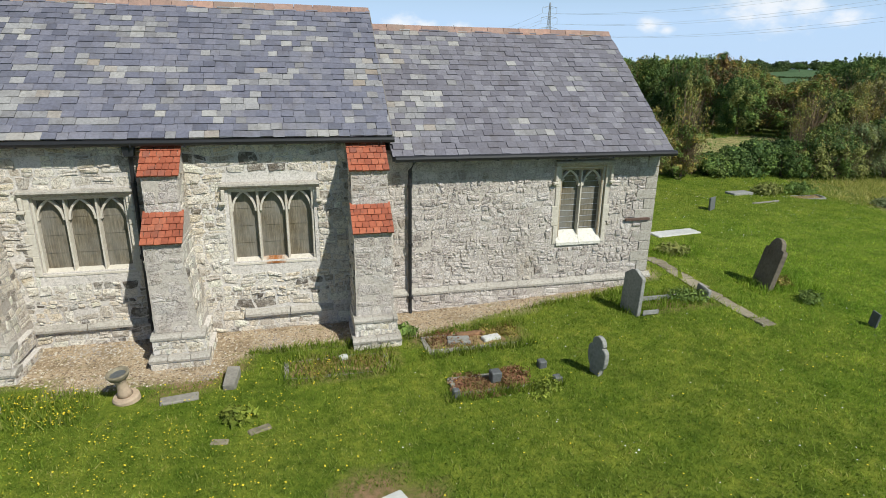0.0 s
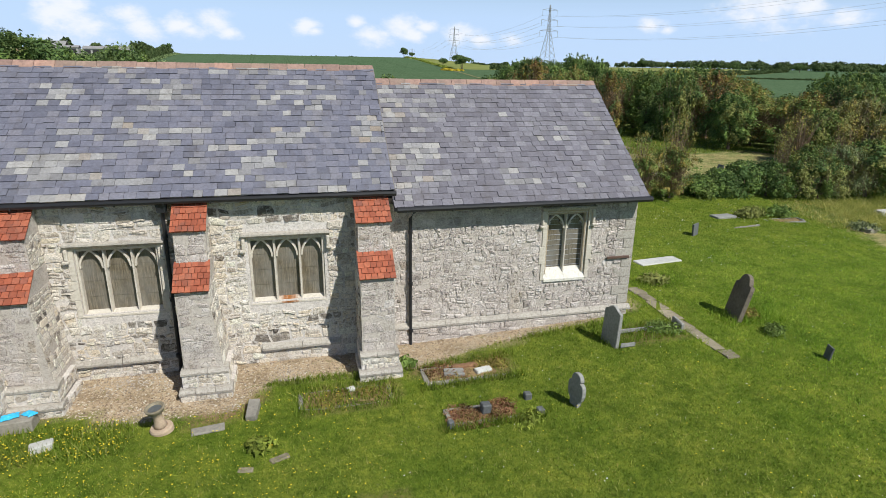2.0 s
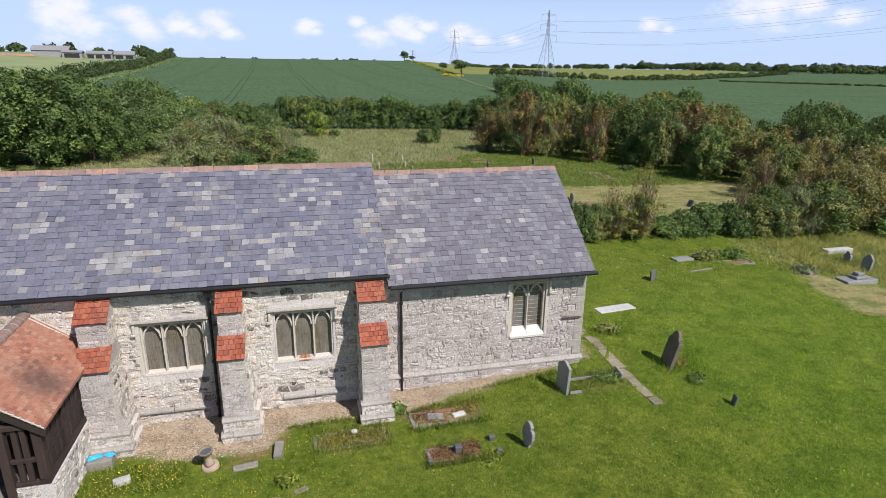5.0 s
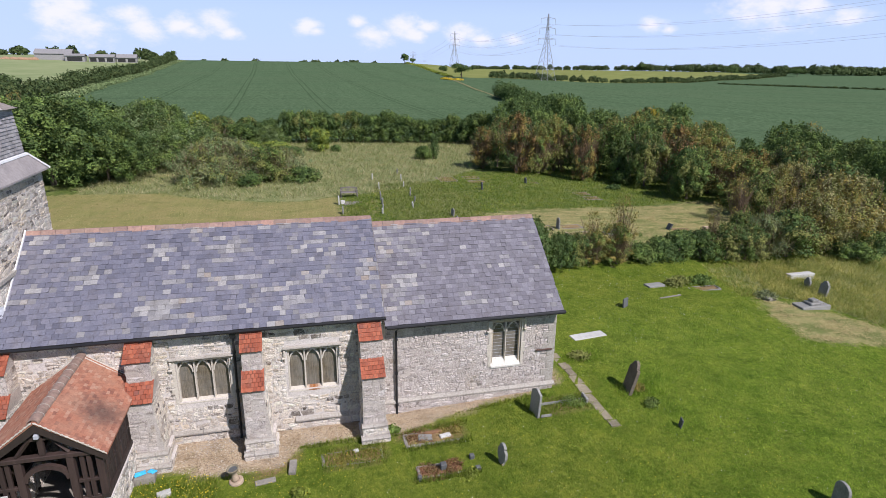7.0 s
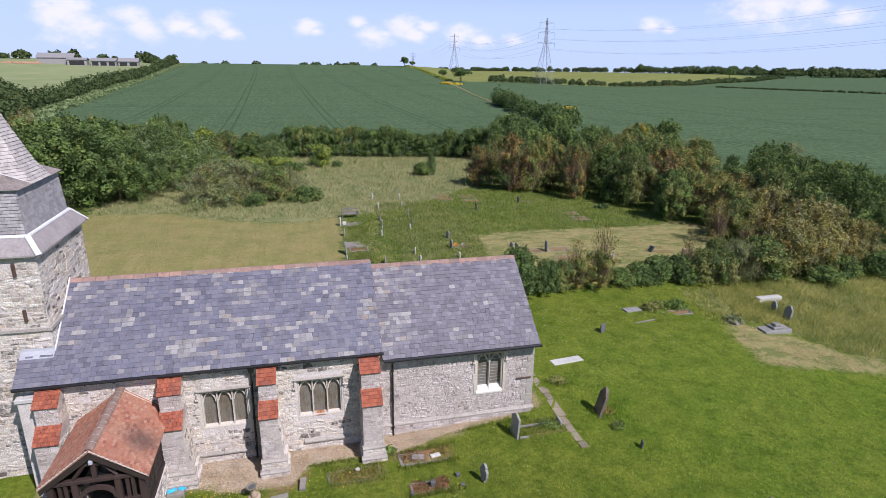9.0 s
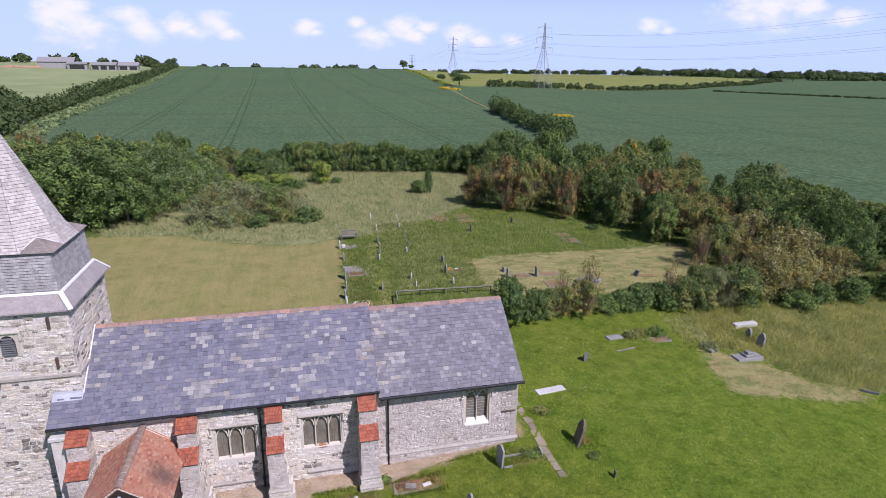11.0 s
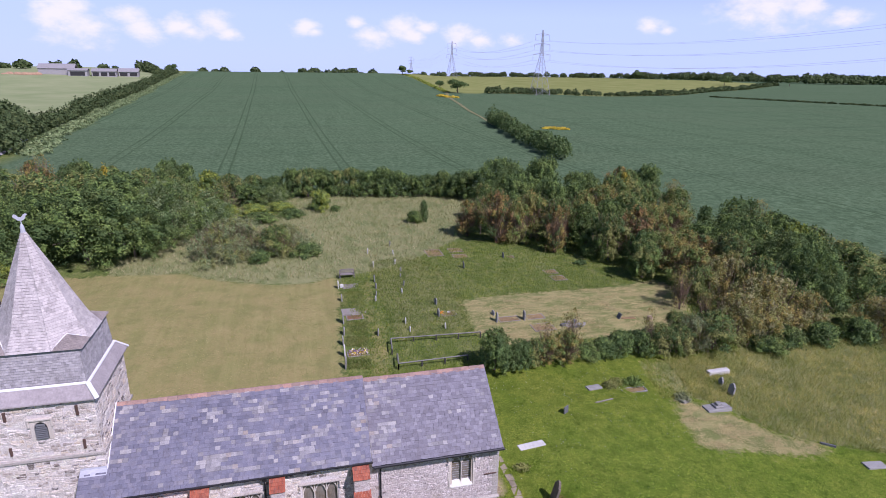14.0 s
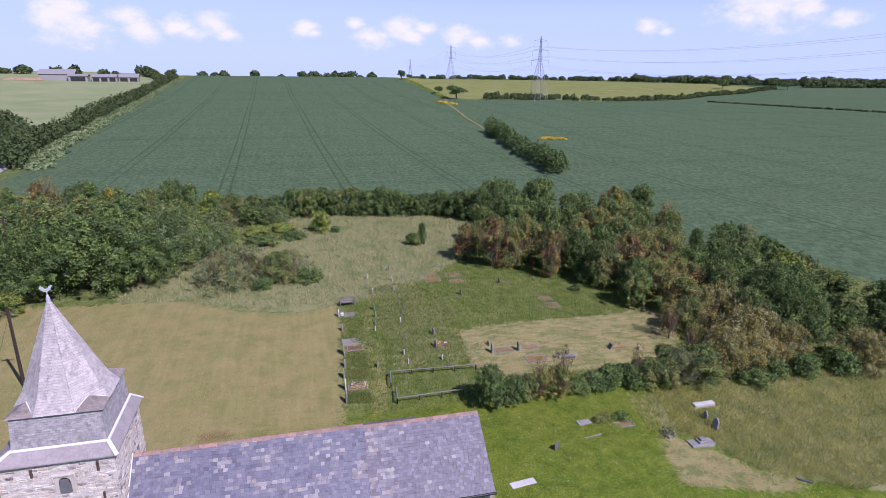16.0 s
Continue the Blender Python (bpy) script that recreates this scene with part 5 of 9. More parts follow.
def band(bm, curve, width, y0, y1):
    """A flat rib that follows a curve in the wall's plane."""
    pts = [Vector((u, v)) for u, v in curve]
    inner, outer = [], []
    for i, p in enumerate(pts):
        d = (pts[min(i + 1, len(pts) - 1)] - pts[max(i - 1, 0)]).normalized()
        n = Vector((-d.y, d.x))
        inner.append(p - n * width / 2)
        outer.append(p + n * width / 2)
    rings = [[bm.verts.new((q.x, y, q.y)) for q in (inner[i], outer[i]) for y in (y0, y1)] for i in range(len(pts))]
    for a, b in zip(rings, rings[1:]):
        for i, j in ((0, 1), (1, 3), (3, 2), (2, 0)):
            bm.faces.new((a[i], a[j], b[j], b[i]))
    bm.faces.new([rings[0][k] for k in (0, 1, 3, 2)])
    bm.faces.new([rings[-1][k] for k in (0, 2, 3, 1)])


def church_window(hole, y, lights, spring, apex, stone, label, surround, sill_mat, bars=0, drop=0.3, hood_up=0.12):
    """Square-headed traceried window: surround, mullions, pointed lights, hood mould, sill, one leaded pane a light."""
    x0, x1, z0, z1 = hole
    w = (x1 - x0) / lights
    jamb = 0.055
    bm = bmesh.new()
    box(bm, x0, x0 + jamb, y + 0.03, y + 0.3, z0, z1, 0.012)
    window = part("window", bm, stone, church, label)
    part("jamb", bx(x1 - jamb, x1, y + 0.03, y + 0.3, z0, z1, 0.012), stone, window)
    part("head", bx(x0 + jamb + 0.001, x1 - jamb - 0.001, y + 0.04, y + 0.28, z1 - 0.06, z1 - 0.002, 0.01), stone, window)
    if surround:
        for a, b in ((x0 - surround, x0 - 0.002), (x1 + 0.002, x1 + surround)):
            z, k = z0 - 0.06, 0
            while z < z1:
                h = min(0.42 + 0.1 * rnd.random(), z1 + 0.05 - z)
                o = 0.07 * (k % 2)
                part("jamb_stone", bx(a - (o if a < x0 else 0), b + (o if a > x0 else 0), y - 0.025, y + 0.16, z + 0.003, z + h - 0.003, 0.008), stone, window)
                z, k = z + h, k + 1
    for i in range(1, lights):
        c = x0 + i * w
        bm = bmesh.new()
        prism(bm, [(c - 0.034, y + 0.22), (c - 0.034, y + 0.15), (c - 0.016, y + 0.06), (c + 0.016, y + 0.06), (c + 0.034, y + 0.15), (c + 0.034, y + 0.22)], lambda u, v, d: (u, v, z0 + d), z1 - z0 - 0.02)
        part("mullion", bm, stone, window)
    for i in range(lights):
        a, b = x0 + i * w + (jamb if i == 0 else 0.05), x0 + (i + 1) * w - (jamb if i == lights - 1 else 0.05)
        bm = bmesh.new()
        curve = arch_curve(a, b, spring, apex)
        band(bm, curve, 0.042, y + 0.09, y + 0.2)
        if lights == 2:
            for s in (1, -1):
                cx = (a + b) / 2 - s * (b - a) * 0.36
                cz = spring + (apex - spring) * 0.42
                band(bm, [(cx - s * 0.03, cz + 0.05), (cx + s * 0.05, cz - 0.005), (cx - s * 0.045, cz - 0.05)], 0.028, y + 0.12, y + 0.18)
        part("tracery_arch", bm, stone, window)
        bm = bmesh.new()
        box(bm, a - 0.03, b + 0.03, y + 0.19, y + 0.2, z0 + 0.01, z1 - 0.03)
        pane = part("leaded_pane", bm, mat_glass, window, "dusty leaded glass")
        for j in range(1, bars):
            zz = z0 + (apex - z0) * j / bars
            part("saddle_bar", bx(a, b, y + 0.18, y + 0.187, zz - 0.004, zz + 0.004), mat_lead, pane)
        if not bars:
            for j in range(1, 4):
                zz = z0 + (apex - z0) * j / 4
                part("saddle_bar", bx(a, b, y + 0.183, y + 0.187, zz - 0.003, zz + 0.003), mat_glass, pane)
    if lights == 2:
        for k, inset in enumerate((0.0, 0.075)):
            bm = bmesh.new()
            xa, xb, zt, yy = x0 - 0.02 + inset, x1 + 0.02 - inset, z1 + 0.02 - inset, y + 0.01 + 0.05 * k
            tube(bm, [(xa, yy, z0 - 0.02 + 0.12 * k), (xa, yy, zt)], 0.03, 8)
            tube(bm, [(xa - 0.02, yy, zt), (xb + 0.02, yy, zt)], 0.03, 8)
            tube(bm, [(xb, yy, zt), (xb, yy, z0 - 0.02 + 0.12 * k)], 0.03, 8)
            part("moulding", bm, mat_tan_stone, window, "rounded tan stone moulding")
    # hood mould with short returns
    bm = bmesh.new()
    e = 0.16 if surround else 0.13
    hz = z1 + hood_up - 0.05
    prism(bm, [(y - 0.002, hz - 0.05), (y - 0.06, hz - 0.045), (y - 0.12, hz + 0.02), (y - 0.11, hz + 0.06), (y - 0.002, hz + 0.09)], lambda u, v, d: (x0 - e + d, u, v), x1 - x0 + 2 * e)
    hood = part("hood_mould", bm, mat_ashlar, window, "square stone hood mould")
    for s, a in ((-1, x0 - e), (1, x1 + e - 0.075)):
        part("return", bx(a, a + 0.075, y - 0.1, y - 0.003, hz - drop, hz - 0.052, 0.015), stone, hood)
        part("label_stop", bx(a - 0.05 if s < 0 else a - 0.01, a + 0.085 if s < 0 else a + 0.125, y - 0.12, y - 0.003, hz - drop - 0.07, hz - drop - 0.002, 0.015), stone, hood)
    # sloping sill
    for i in range(lights if sill_mat is mat_sill else 1):
        n = lights if sill_mat is mat_sill else 1
        a, b = x0 + (x1 - x0) * i / n + 0.003, x0 + (x1 - x0) * (i + 1) / n - 0.003
        bm = bmesh.new()
        up, low, out = (0.24, 0.1, 0.05) if sill_mat is mat_sill else (0.05, 0.07, 0.012)
        prism(bm, [(y + 0.3, z0 - low), (y - out, z0 - low), (y - out, z0 - 0.03), (y + 0.16, z0 + up), (y + 0.3, z0 + up)], lambda u, v, d: (a + d, u, v), b - a)
        part("sill", bm, sill_mat, window, "sloping stone sill")
    return window


church_window(NAVE_HOLES[0], -0.25, 3, 2.52, 2.93, mat_window_stone, "three-light square-headed Gothic window with dusty leaded panes", 0.12, mat_window_stone)
church_window(NAVE_HOLES[1], -0.25, 3, 2.55, 2.97, mat_window_stone, "three-light square-headed Gothic window, rust-stained at the sill", 0.0, mat_rust_sill)
church_window(CHANCEL_HOLES[0], 0.0, 2, 2.78, 3.16, mat_window_stone, "two-light Gothic window with cream stone dressings", 0.1, mat_sill, 12, 0.42, 0.14)


# ---- gutters, pipes, ridge tiles, flashings ----
def gutter(x0, x1, y, z):
    bm = bmesh.new()
    tube(bm, [(x0, y, z), (x1, y, z)], 0.07, 10)
    g = part("gutter", bm, mat_iron, church, "black half-round gutter")
    x = x0 + 0.4
    while x < x1:
        part("gutter_bracket", bx(x - 0.015, x + 0.015, y - 0.065, y + 0.2, z - 0.075, z - 0.02), mat_iron, g)
        x += 0.95


gutter(-19.75, -6.72, -0.54, 4.05)
gutter(-6.68, 0.16, -0.425, 3.605)


def downpipe(points, label):
    bm = bmesh.new()
    tube(bm, points, 0.042, 10)
    p = part("downpipe", bm, mat_iron, church, label)
    top, low = points[-2], points[0]
    for f in (0.12, 0.5, 0.9):
        q = Vector(low).lerp(Vector(top), f)
        bm = bmesh.new()
        lathe(bm, [(0.058, -0.04), (0.058, 0.04)], 10, q)
        part("collar", bm, mat_iron, p)


downpipe([(-6.3, -0.14, -0.12), (-6.3, -0.1, 0.0), (-6.3, -0.1, 3.3), (-6.24, -0.4, 3.56)], "black cast-iron downpipe against the chancel wall")
downpipe([(-11.88, -0.42, -0.1), (-11.87, -0.36, 0.0), (-11.83, -0.36, 3.6), (-11.8, -0.5, 4.0)], "black cast-iron downpipe beside a buttress")
bm = bmesh.new()
prism(bm, [(-0.11, 0), (0.11, 0), (0.08, -0.18), (-0.08, -0.18)], lambda u, v, d: (-11.82 + u, -0.52 + d, 3.97 + v), 0.16)
part("rainwater_head", bm, mat_iron, church, "black rainwater head")


def ridge_tiles(x0, x1, y, z, roof):
    n = round((x1 - x0) / 0.46)
    w = (x1 - x0) / n
    kinds = []
    for k in range(3):
        bm = bmesh.new()
        prism(bm, [(-0.17, -0.13), (-0.03, 0.035), (0.03, 0.035), (0.17, -0.13), (0.15, -0.145), (0.0, 0.0), (-0.15, -0.145)], lambda u, v, d: (d - 0.5, u, v), 1.0)
        kinds.append(mesh_of("ridge_tile", bm, mat_ridge))
    for i in range(n):
        ob = new("ridge_tile", kinds[i % 3])
        ob.parent = roof
        ob.matrix_basis = Matrix.Translation((x0 + (i + 0.5) * w, y, z + 0.02 + rnd.uniform(-0.006, 0.006))) @ Matrix.Rotation(rnd.uniform(-0.01, 0.01), 4, "Y") @ Matrix.Diagonal((w - 0.012, 1, 1, 1))


ridge_tiles(-18.55, -6.76, NAVE["ridge_y"], NAVE["ridge_z"], nave_roof)
ridge_tiles(-6.72, 0.1, CHANCEL["ridge_y"], CHANCEL["ridge_z"], chancel_roof)

# the slope carried past the tower's east face
k_n = (NAVE["ridge_z"] - NAVE["eave_z"]) / (NAVE["ridge_y"] - NAVE["eave_y"])
ys, zs = 0.48, NAVE["eave_z"] + k_n * (0.48 - NAVE["eave_y"])
bm = bmesh.new()
prism(bm, [(NAVE["eave_y"] + 0.03, NAVE["eave_z"] - 0.1), (ys, zs - 0.1), (ys, zs - 0.015), (NAVE["eave_y"] + 0.03, NAVE["eave_z"] - 0.015)], lambda u, v, d: (-19.72 + d, u, v), 1.11)
west_slope = part("west_slope", bm, mat_slate_n2, church, "strip of slates beside the tower")
v, f = slope_courses(((-19.72, NAVE["eave_y"], NAVE["eave_z"]), (-18.62, NAVE["eave_y"], NAVE["eave_z"])), ((-19.72, ys, zs), (-18.62, ys, zs)), 0.193, 0.235, 41, cover=1.0)
raw_part("slating", v, f, mat_slate_n2, west_slope, kind="stuff")
bm = bmesh.new()
prism(bm, [(ys - 0.2, zs - 0.16 + 0.04), (ys + 0.06, zs + 0.06), (ys + 0.075, zs + 0.16), (ys + 0.06, zs + 0.16), (ys + 0.04, zs + 0.07), (ys - 0.2, zs - 0.16 + 0.025)], lambda u, v, d: (-19.7 + d, u, v), 1.12)
part("apron_flashing", bm, mat_lead, church, "grey lead apron flashing")
bm = bmesh.new()
prism(bm, [(ys, zs + 0.03), (NAVE["ridge_y"], NAVE["ridge_z"] + 0.03), (NAVE["ridge_y"], NAVE["ridge_z"] + 0.1), (ys, zs + 0.1)], lambda u, v, d: (-18.59 + d, u, v), 0.04)
part("side_flashing", bm, mat_white_lead, church, "pale mortared flashing up the tower")
part("coping", bx(-19.72, -19.08, -0.66, -0.2, 3.56, 3.72, 0.02), mat_grave_pale, church, "pale stone coping")
part("west_stub", bx(-19.66, -19.06, -0.6, -0.24, -0.3, 3.55, 0.02), mat_mortar, church, "short rubble return wall")
# verge board of the nave over the chancel roof
bm = bmesh.new()
prism(bm, [(NAVE["eave_y"], NAVE["eave_z"] - 0.12), (NAVE["ridge_y"], NAVE["ridge_z"] - 0.12), (NAVE["ridge_y"], NAVE["ridge_z"] - 0.005), (NAVE["eave_y"], NAVE["eave_z"] - 0.005)], lambda u, v, d: (-6.758 + d, u, v), 0.02)
part("verge", bm, mat_board, church)
bm = bmesh.new()
prism(bm, [(CHANCEL["eave_y"], CHANCEL["eave_z"] - 0.14), (CHANCEL["ridge_y"], CHANCEL["ridge_z"] - 0.14), (CHANCEL["ridge_y"], CHANCEL["ridge_z"] - 0.01), (CHANCEL["eave_y"], CHANCEL["eave_z"] - 0.01)], lambda u, v, d: (0.09 + d, u, v), 0.028)
part("verge", bm, mat_board, church)

# ---- porch frame ----
EX, WX = PX + 1.32, PX - 1.32
for a, b in ((EX - 0.14, EX + 0.14), (WX - 0.14, WX + 0.14)):
    w = part("dwarf_wall", bx(a, b, PY0 + 0.05, PY1, -0.4, 0.9), mat_mortar, porch, "low rubble wall")
    rubble(w, PY0 + 0.05, PY1 - 0.02, -0.25, 0.88, Matrix.Translation((b, 0, 0)) @ Matrix.Rotation(radians(90), 4, "Z"), seed=81, depth=0.025)
for a, b in ((EX - 0.75, EX - 0.145), (WX + 0.145, WX + 0.75)):
    w = part("dwarf_wall", bx(a, b, PY0 + 0.06, PY0 + 0.3, -0.4, 0.88), mat_mortar, porch, "low rubble wall")
    rubble(w, a, b, -0.25, 0.86, Matrix.Translation((0, PY0 + 0.06, 0)), seed=82, depth=0.025)
for x in (EX, WX):
    part("sill_beam", bx(x - 0.1, x + 0.1, PY0 + 0.02, PY1, 0.905, 1.05, 0.01), mat_timber, porch)
    part("wall_plate", bx(x - 0.09, x + 0.09, PY0 + 0.02, PY1, 2.3, 2.46, 0.01), mat_timber, porch)
    for i in range(12):
        y = PY0 + 0.12 + i * 0.31
        wide = 0.09 if i % 4 == 0 else 0.045
        part("post" if i % 4 == 0 else "baluster", bx(x - wide * 0.8, x + wide * 0.8, y - wide, y + wide, 1.052, 2.298, 0.008), mat_timber_worn if i % 2 else mat_timber, porch)
    part("mid_rail", bx(x - 0.045, x + 0.045, PY0 + 0.1, PY1 - 0.05, 1.5, 1.58), mat_timber, porch)
    part("side_boarding", bx(x - 0.02, x + 0.02, PY0 + 0.25, PY1 - 0.05, 1.06, 2.29), mat_timber, porch, "dark boarding behind the balusters")
for x in (EX, WX, PX + 0.62, PX - 0.62):
    part("front_post", bx(x - 0.09, x + 0.09, PY0, PY0 + 0.17, 0.0 if abs(x - PX) < 1 else 1.052, 2.36, 0.012), mat_timber_worn, porch)
part("tie_beam", bx(WX - 0.02, EX + 0.02, PY0 - 0.02, PY0 + 0.16, 2.365, 2.5, 0.015), mat_timber_worn, porch)
for x0, x1 in ((WX + 0.1, PX - 0.72), (PX + 0.72, EX - 0.1)):
    part("side_rail", bx(x0, x1, PY0 + 0.03, PY0 + 0.13, 0.9, 1.0, 0.008), mat_timber_worn, porch)
    part("side_rail", bx(x0, x1, PY0 + 0.03, PY0 + 0.13, 1.5, 1.6, 0.008), mat_timber_worn, porch)
    for i in range(2):
        x = x0 + (x1 - x0) * (i + 1) / 3
        part("baluster", bx(x - 0.055, x + 0.055, PY0 + 0.04, PY0 + 0.12, 1.002, 2.36, 0.008), mat_timber_worn, porch)
bm = bmesh.new()
arch = [(PX - 0.53, 1.7)] + [(PX - 0.53 * math.cos(math.pi * i / 10), 1.7 + 0.42 * math.sin(math.pi * i / 10)) for i in range(11)] + [(PX + 0.53, 1.7)]
band(bm, arch, 0.13, PY0 + 0.02, PY0 + 0.13)
part("door_arch", bm, mat_timber_worn, porch, "curved oak braces over the entrance")
for s in (1, -1):
    bm = bmesh.new()
    prism(bm, [(PX, PR - 0.1), (PX, PR - 0.33), (PX + s * (PW + 0.05), PE - 0.26), (PX + s * (PW + 0.08), PE - 0.09)], lambda u, v, d: (u, PY0 - 0.09 + d, v), 0.06)
    part("bargeboard", bm, mat_timber, porch, "black bargeboard")
    bm = bmesh.new()
    tube(bm, [(PX + s * 0.02, PY0 - 0.125, PR - 0.01), (PX + s * (PW + 0.08), PY0 - 0.125, PE - 0.02)], 0.016, 5)
    verge = part("verge_mortar", bm, mat_window_stone, porch, "thin cream mortared verge")
    for k in range(14):
        f = (k + 0.5) / 14
        part("verge_tile_end", bx(PX + s * (PW + 0.06) * f - 0.03, PX + s * (PW + 0.06) * f + 0.03, PY0 - 0.145, PY0 - 0.11, PR + (PE - PR) * f - 0.012, PR + (PE - PR) * f + 0.028, 0.006), mat_window_stone, verge)
    for step_y, step_z in ((-0.03, 0.055), (-0.14, 0.035)):
        bm = bmesh.new()
        tube(bm, [(PX, PY1 + step_y, PR + step_z), (PX + s * (PW + 0.02), PY1 + step_y, PE + step_z)], 0.02, 5)
        part("wall_flashing", bm, mat_window_stone, porch, "cream mortar fillet against the wall")
    bm = bmesh.new()
    tube(bm, [(PX + s * 0.62, PY0 + 0.07, 2.51), (PX + s * 0.12, PY0 + 0.07, 3.15)], 0.06, 4)
    part("gable_strut", bm, mat_timber_worn, porch)
part("king_post", bx(PX - 0.07, PX + 0.07, PY0 + 0.02, PY0 + 0.14, 2.502, 3.4, 0.01), mat_timber_worn, porch)
part("collar_beam", bx(PX - 0.5, PX + 0.5, PY0 + 0.03, PY0 + 0.13, 2.95, 3.04, 0.01), mat_timber_worn, porch)
for i in range(10):
    y = PY0 - 0.1 + i * 0.378
    lift = rnd.uniform(-0.006, 0.008)
    half = [(0.15 * math.cos(math.pi * k / 8), 0.13 * math.sin(math.pi * k / 8) - 0.055) for k in range(9)]
    bm = bmesh.new()
    prism(bm, half + [(u * 0.86, v - 0.022) for u, v in half[::-1]], lambda u, v, d: (PX + u, y + d, PR + v + lift), 0.365)
    ridge = part("ridge_tile", bm, mat_clay_ridge, porch, "brown half-round ridge tile")
    bm = bmesh.new()
    tube(bm, [(PX + u * 1.01, y + 0.371, PR + v * 1.01 + lift) for u, v in half], 0.009, 5)
    part("mortar_joint", bm, mat_ashlar, ridge)
bm = bmesh.new()
prism(bm, [(0.0, 0.0), (0.16, 0.03), (0.2, 0.16), (0.1, 0.27), (0.03, 0.24), (-0.02, 0.1)], lambda u, v, d: (-15.14 + u * 0.9, -1.62 + v, PE + 0.19 - 0.68 * u + d), 0.014)
part("lead_patch", bm, mat_white_lead, porch, "crumpled grey lead patch beside the buttress")
part("porch_floor", bx(WX + 0.15, EX - 0.15, PY0 + 0.32, PY1 - 0.01, -0.3, 0.02), mat_concrete, porch, "worn stone floor")
door = part("church_door", bx(-16.98, -15.86, -0.36, -0.29, 0.0, 1.95, 0.01), mat_timber, porch, "dark oak door inside the porch")
part("notice", bx(-16.62, -16.22, -0.372, -0.364, 0.95, 1.4), mat_lead, door, "grey notice pinned to the door")
part("notice_board", bx(WX - 0.1, WX + 0.35, PY0 - 0.06, PY0 - 0.03, 0.95, 1.45, 0.005), mat_grave_pale, porch, "white notice with unreadable lines")
part("wall_lamp", bx(PX - 0.06, PX + 0.06, PY0 - 0.12, PY0 - 0.0, 3.08, 3.22, 0.02), mat_lead, porch, "small grey bulkhead lamp")

# ---- churchyard: memorials and furniture ----
def headstone_mesh(width, height, thick, style):
    """Upright slab with its broad faces to east and west; styles differ in the head."""
    w, h = width / 2, height
    if style == "round":
        out = [(-w, -0.2), (w, -0.2), (w, h * 0.72)] + [(w * math.cos(a), h * 0.72 + h * 0.28 * math.sin(a)) for a in np.linspace(0.15, math.pi - 0.15, 9)] + [(-w, h * 0.72)]
    elif style == "shoulder":
        s = 0.66 * w
        out = [(-w, -0.2), (w, -0.2), (w, h * 0.7), (w * 0.95, h * 0.78), (s, h * 0.78)] + [(s * math.cos(a), h * 0.78 + h * 0.22 * math.sin(a)) for a in np.linspace(0.2, math.pi - 0.2, 7)] + [(-s, h * 0.78), (-w * 0.95, h * 0.78), (-w, h * 0.7)]
    elif style == "ogee":
        out = [(-w, -0.2), (w, -0.2), (w, h * 0.84), (w * 0.8, h * 0.88), (w * 0.55, h * 0.9), (w * 0.3, h * 0.97), (0, h), (-w * 0.3, h * 0.97), (-w * 0.55, h * 0.9), (-w * 0.8, h * 0.88), (-w, h * 0.84)]
    elif style == "lobed":
        c, r = h * 0.6, 0.64 * w
        half = [(0.5 * w, -0.2), (0.5 * w, h * 0.16), (0.85 * w, h * 0.26), (w, h * 0.4)] + [(0.55 * w + 0.45 * w * math.cos(a), c + 0.45 * w * math.sin(a)) for a in np.linspace(0, 1.9, 6)] + [(r * math.cos(a), h - r + r * math.sin(a)) for a in np.linspace(0.05, 1.45, 6)]
        out = half + [(-u, v) for u, v in half[::-1]]
    else:
        out = [(-w, -0.2), (w, -0.2), (w, h), (-w, h)]
    bm = bmesh.new()
    prism(bm, out, lambda u, v, d: (d - thick / 2, u, v), thick)
    rim = [e for e in bm.edges if abs(e.verts[0].co.x - e.verts[1].co.x) < 1e-6]
    bmesh.ops.bevel(bm, geom=rim, offset=min(0.012, thick * 0.2), segments=1, affect="EDGES")
    return bm


def headstone(x, y, width, height, thick, style, mat, label, lean=0, back=0, turn=0):
    ob = new("headstone", mesh_of("headstone", headstone_mesh(width, height, thick, style), mat))
    ob.location = (x, y, ground_z(x, y))
    ob.rotation_euler = (radians(back), radians(lean), radians(turn))
    return tagged(ob, label, "headstone", "churchyard headstones")


headstone(-1.35, -1.58, 0.64, 1.04, 0.10, "ogee", mat_grave, "grey lichened headstone with a shaped head, leaning beside the chancel", 5, -3, 6)
headstone(2.84, -0.98, 0.78, 1.3, 0.13, "shoulder", mat_grave_brown, "tall brown lichened headstone leaning well over in the grass", 15, -4, -12)
headstone(-3.45, -3.9, 0.5, 0.76, 0.10, "lobed", mat_grave, "small pale-edged headstone with a lobed head", 2, 0, 10)
headstone(7.27, 6.72, 0.5, 0.5, 0.08, "square", mat_grave_dark, "low square dark slate headstone", -3, 0, -58)
headstone(3.42, -3.6, 0.27, 0.33, 0.05, "square", mat_grave_dark, "tiny dark slate marker tilted in the turf", 8, 0, -20)
headstone(5.62, -8.15, 0.56, 0.8, 0.1, "round", mat_grave, "grey round-topped headstone on the open lawn", 2, 0, -10)


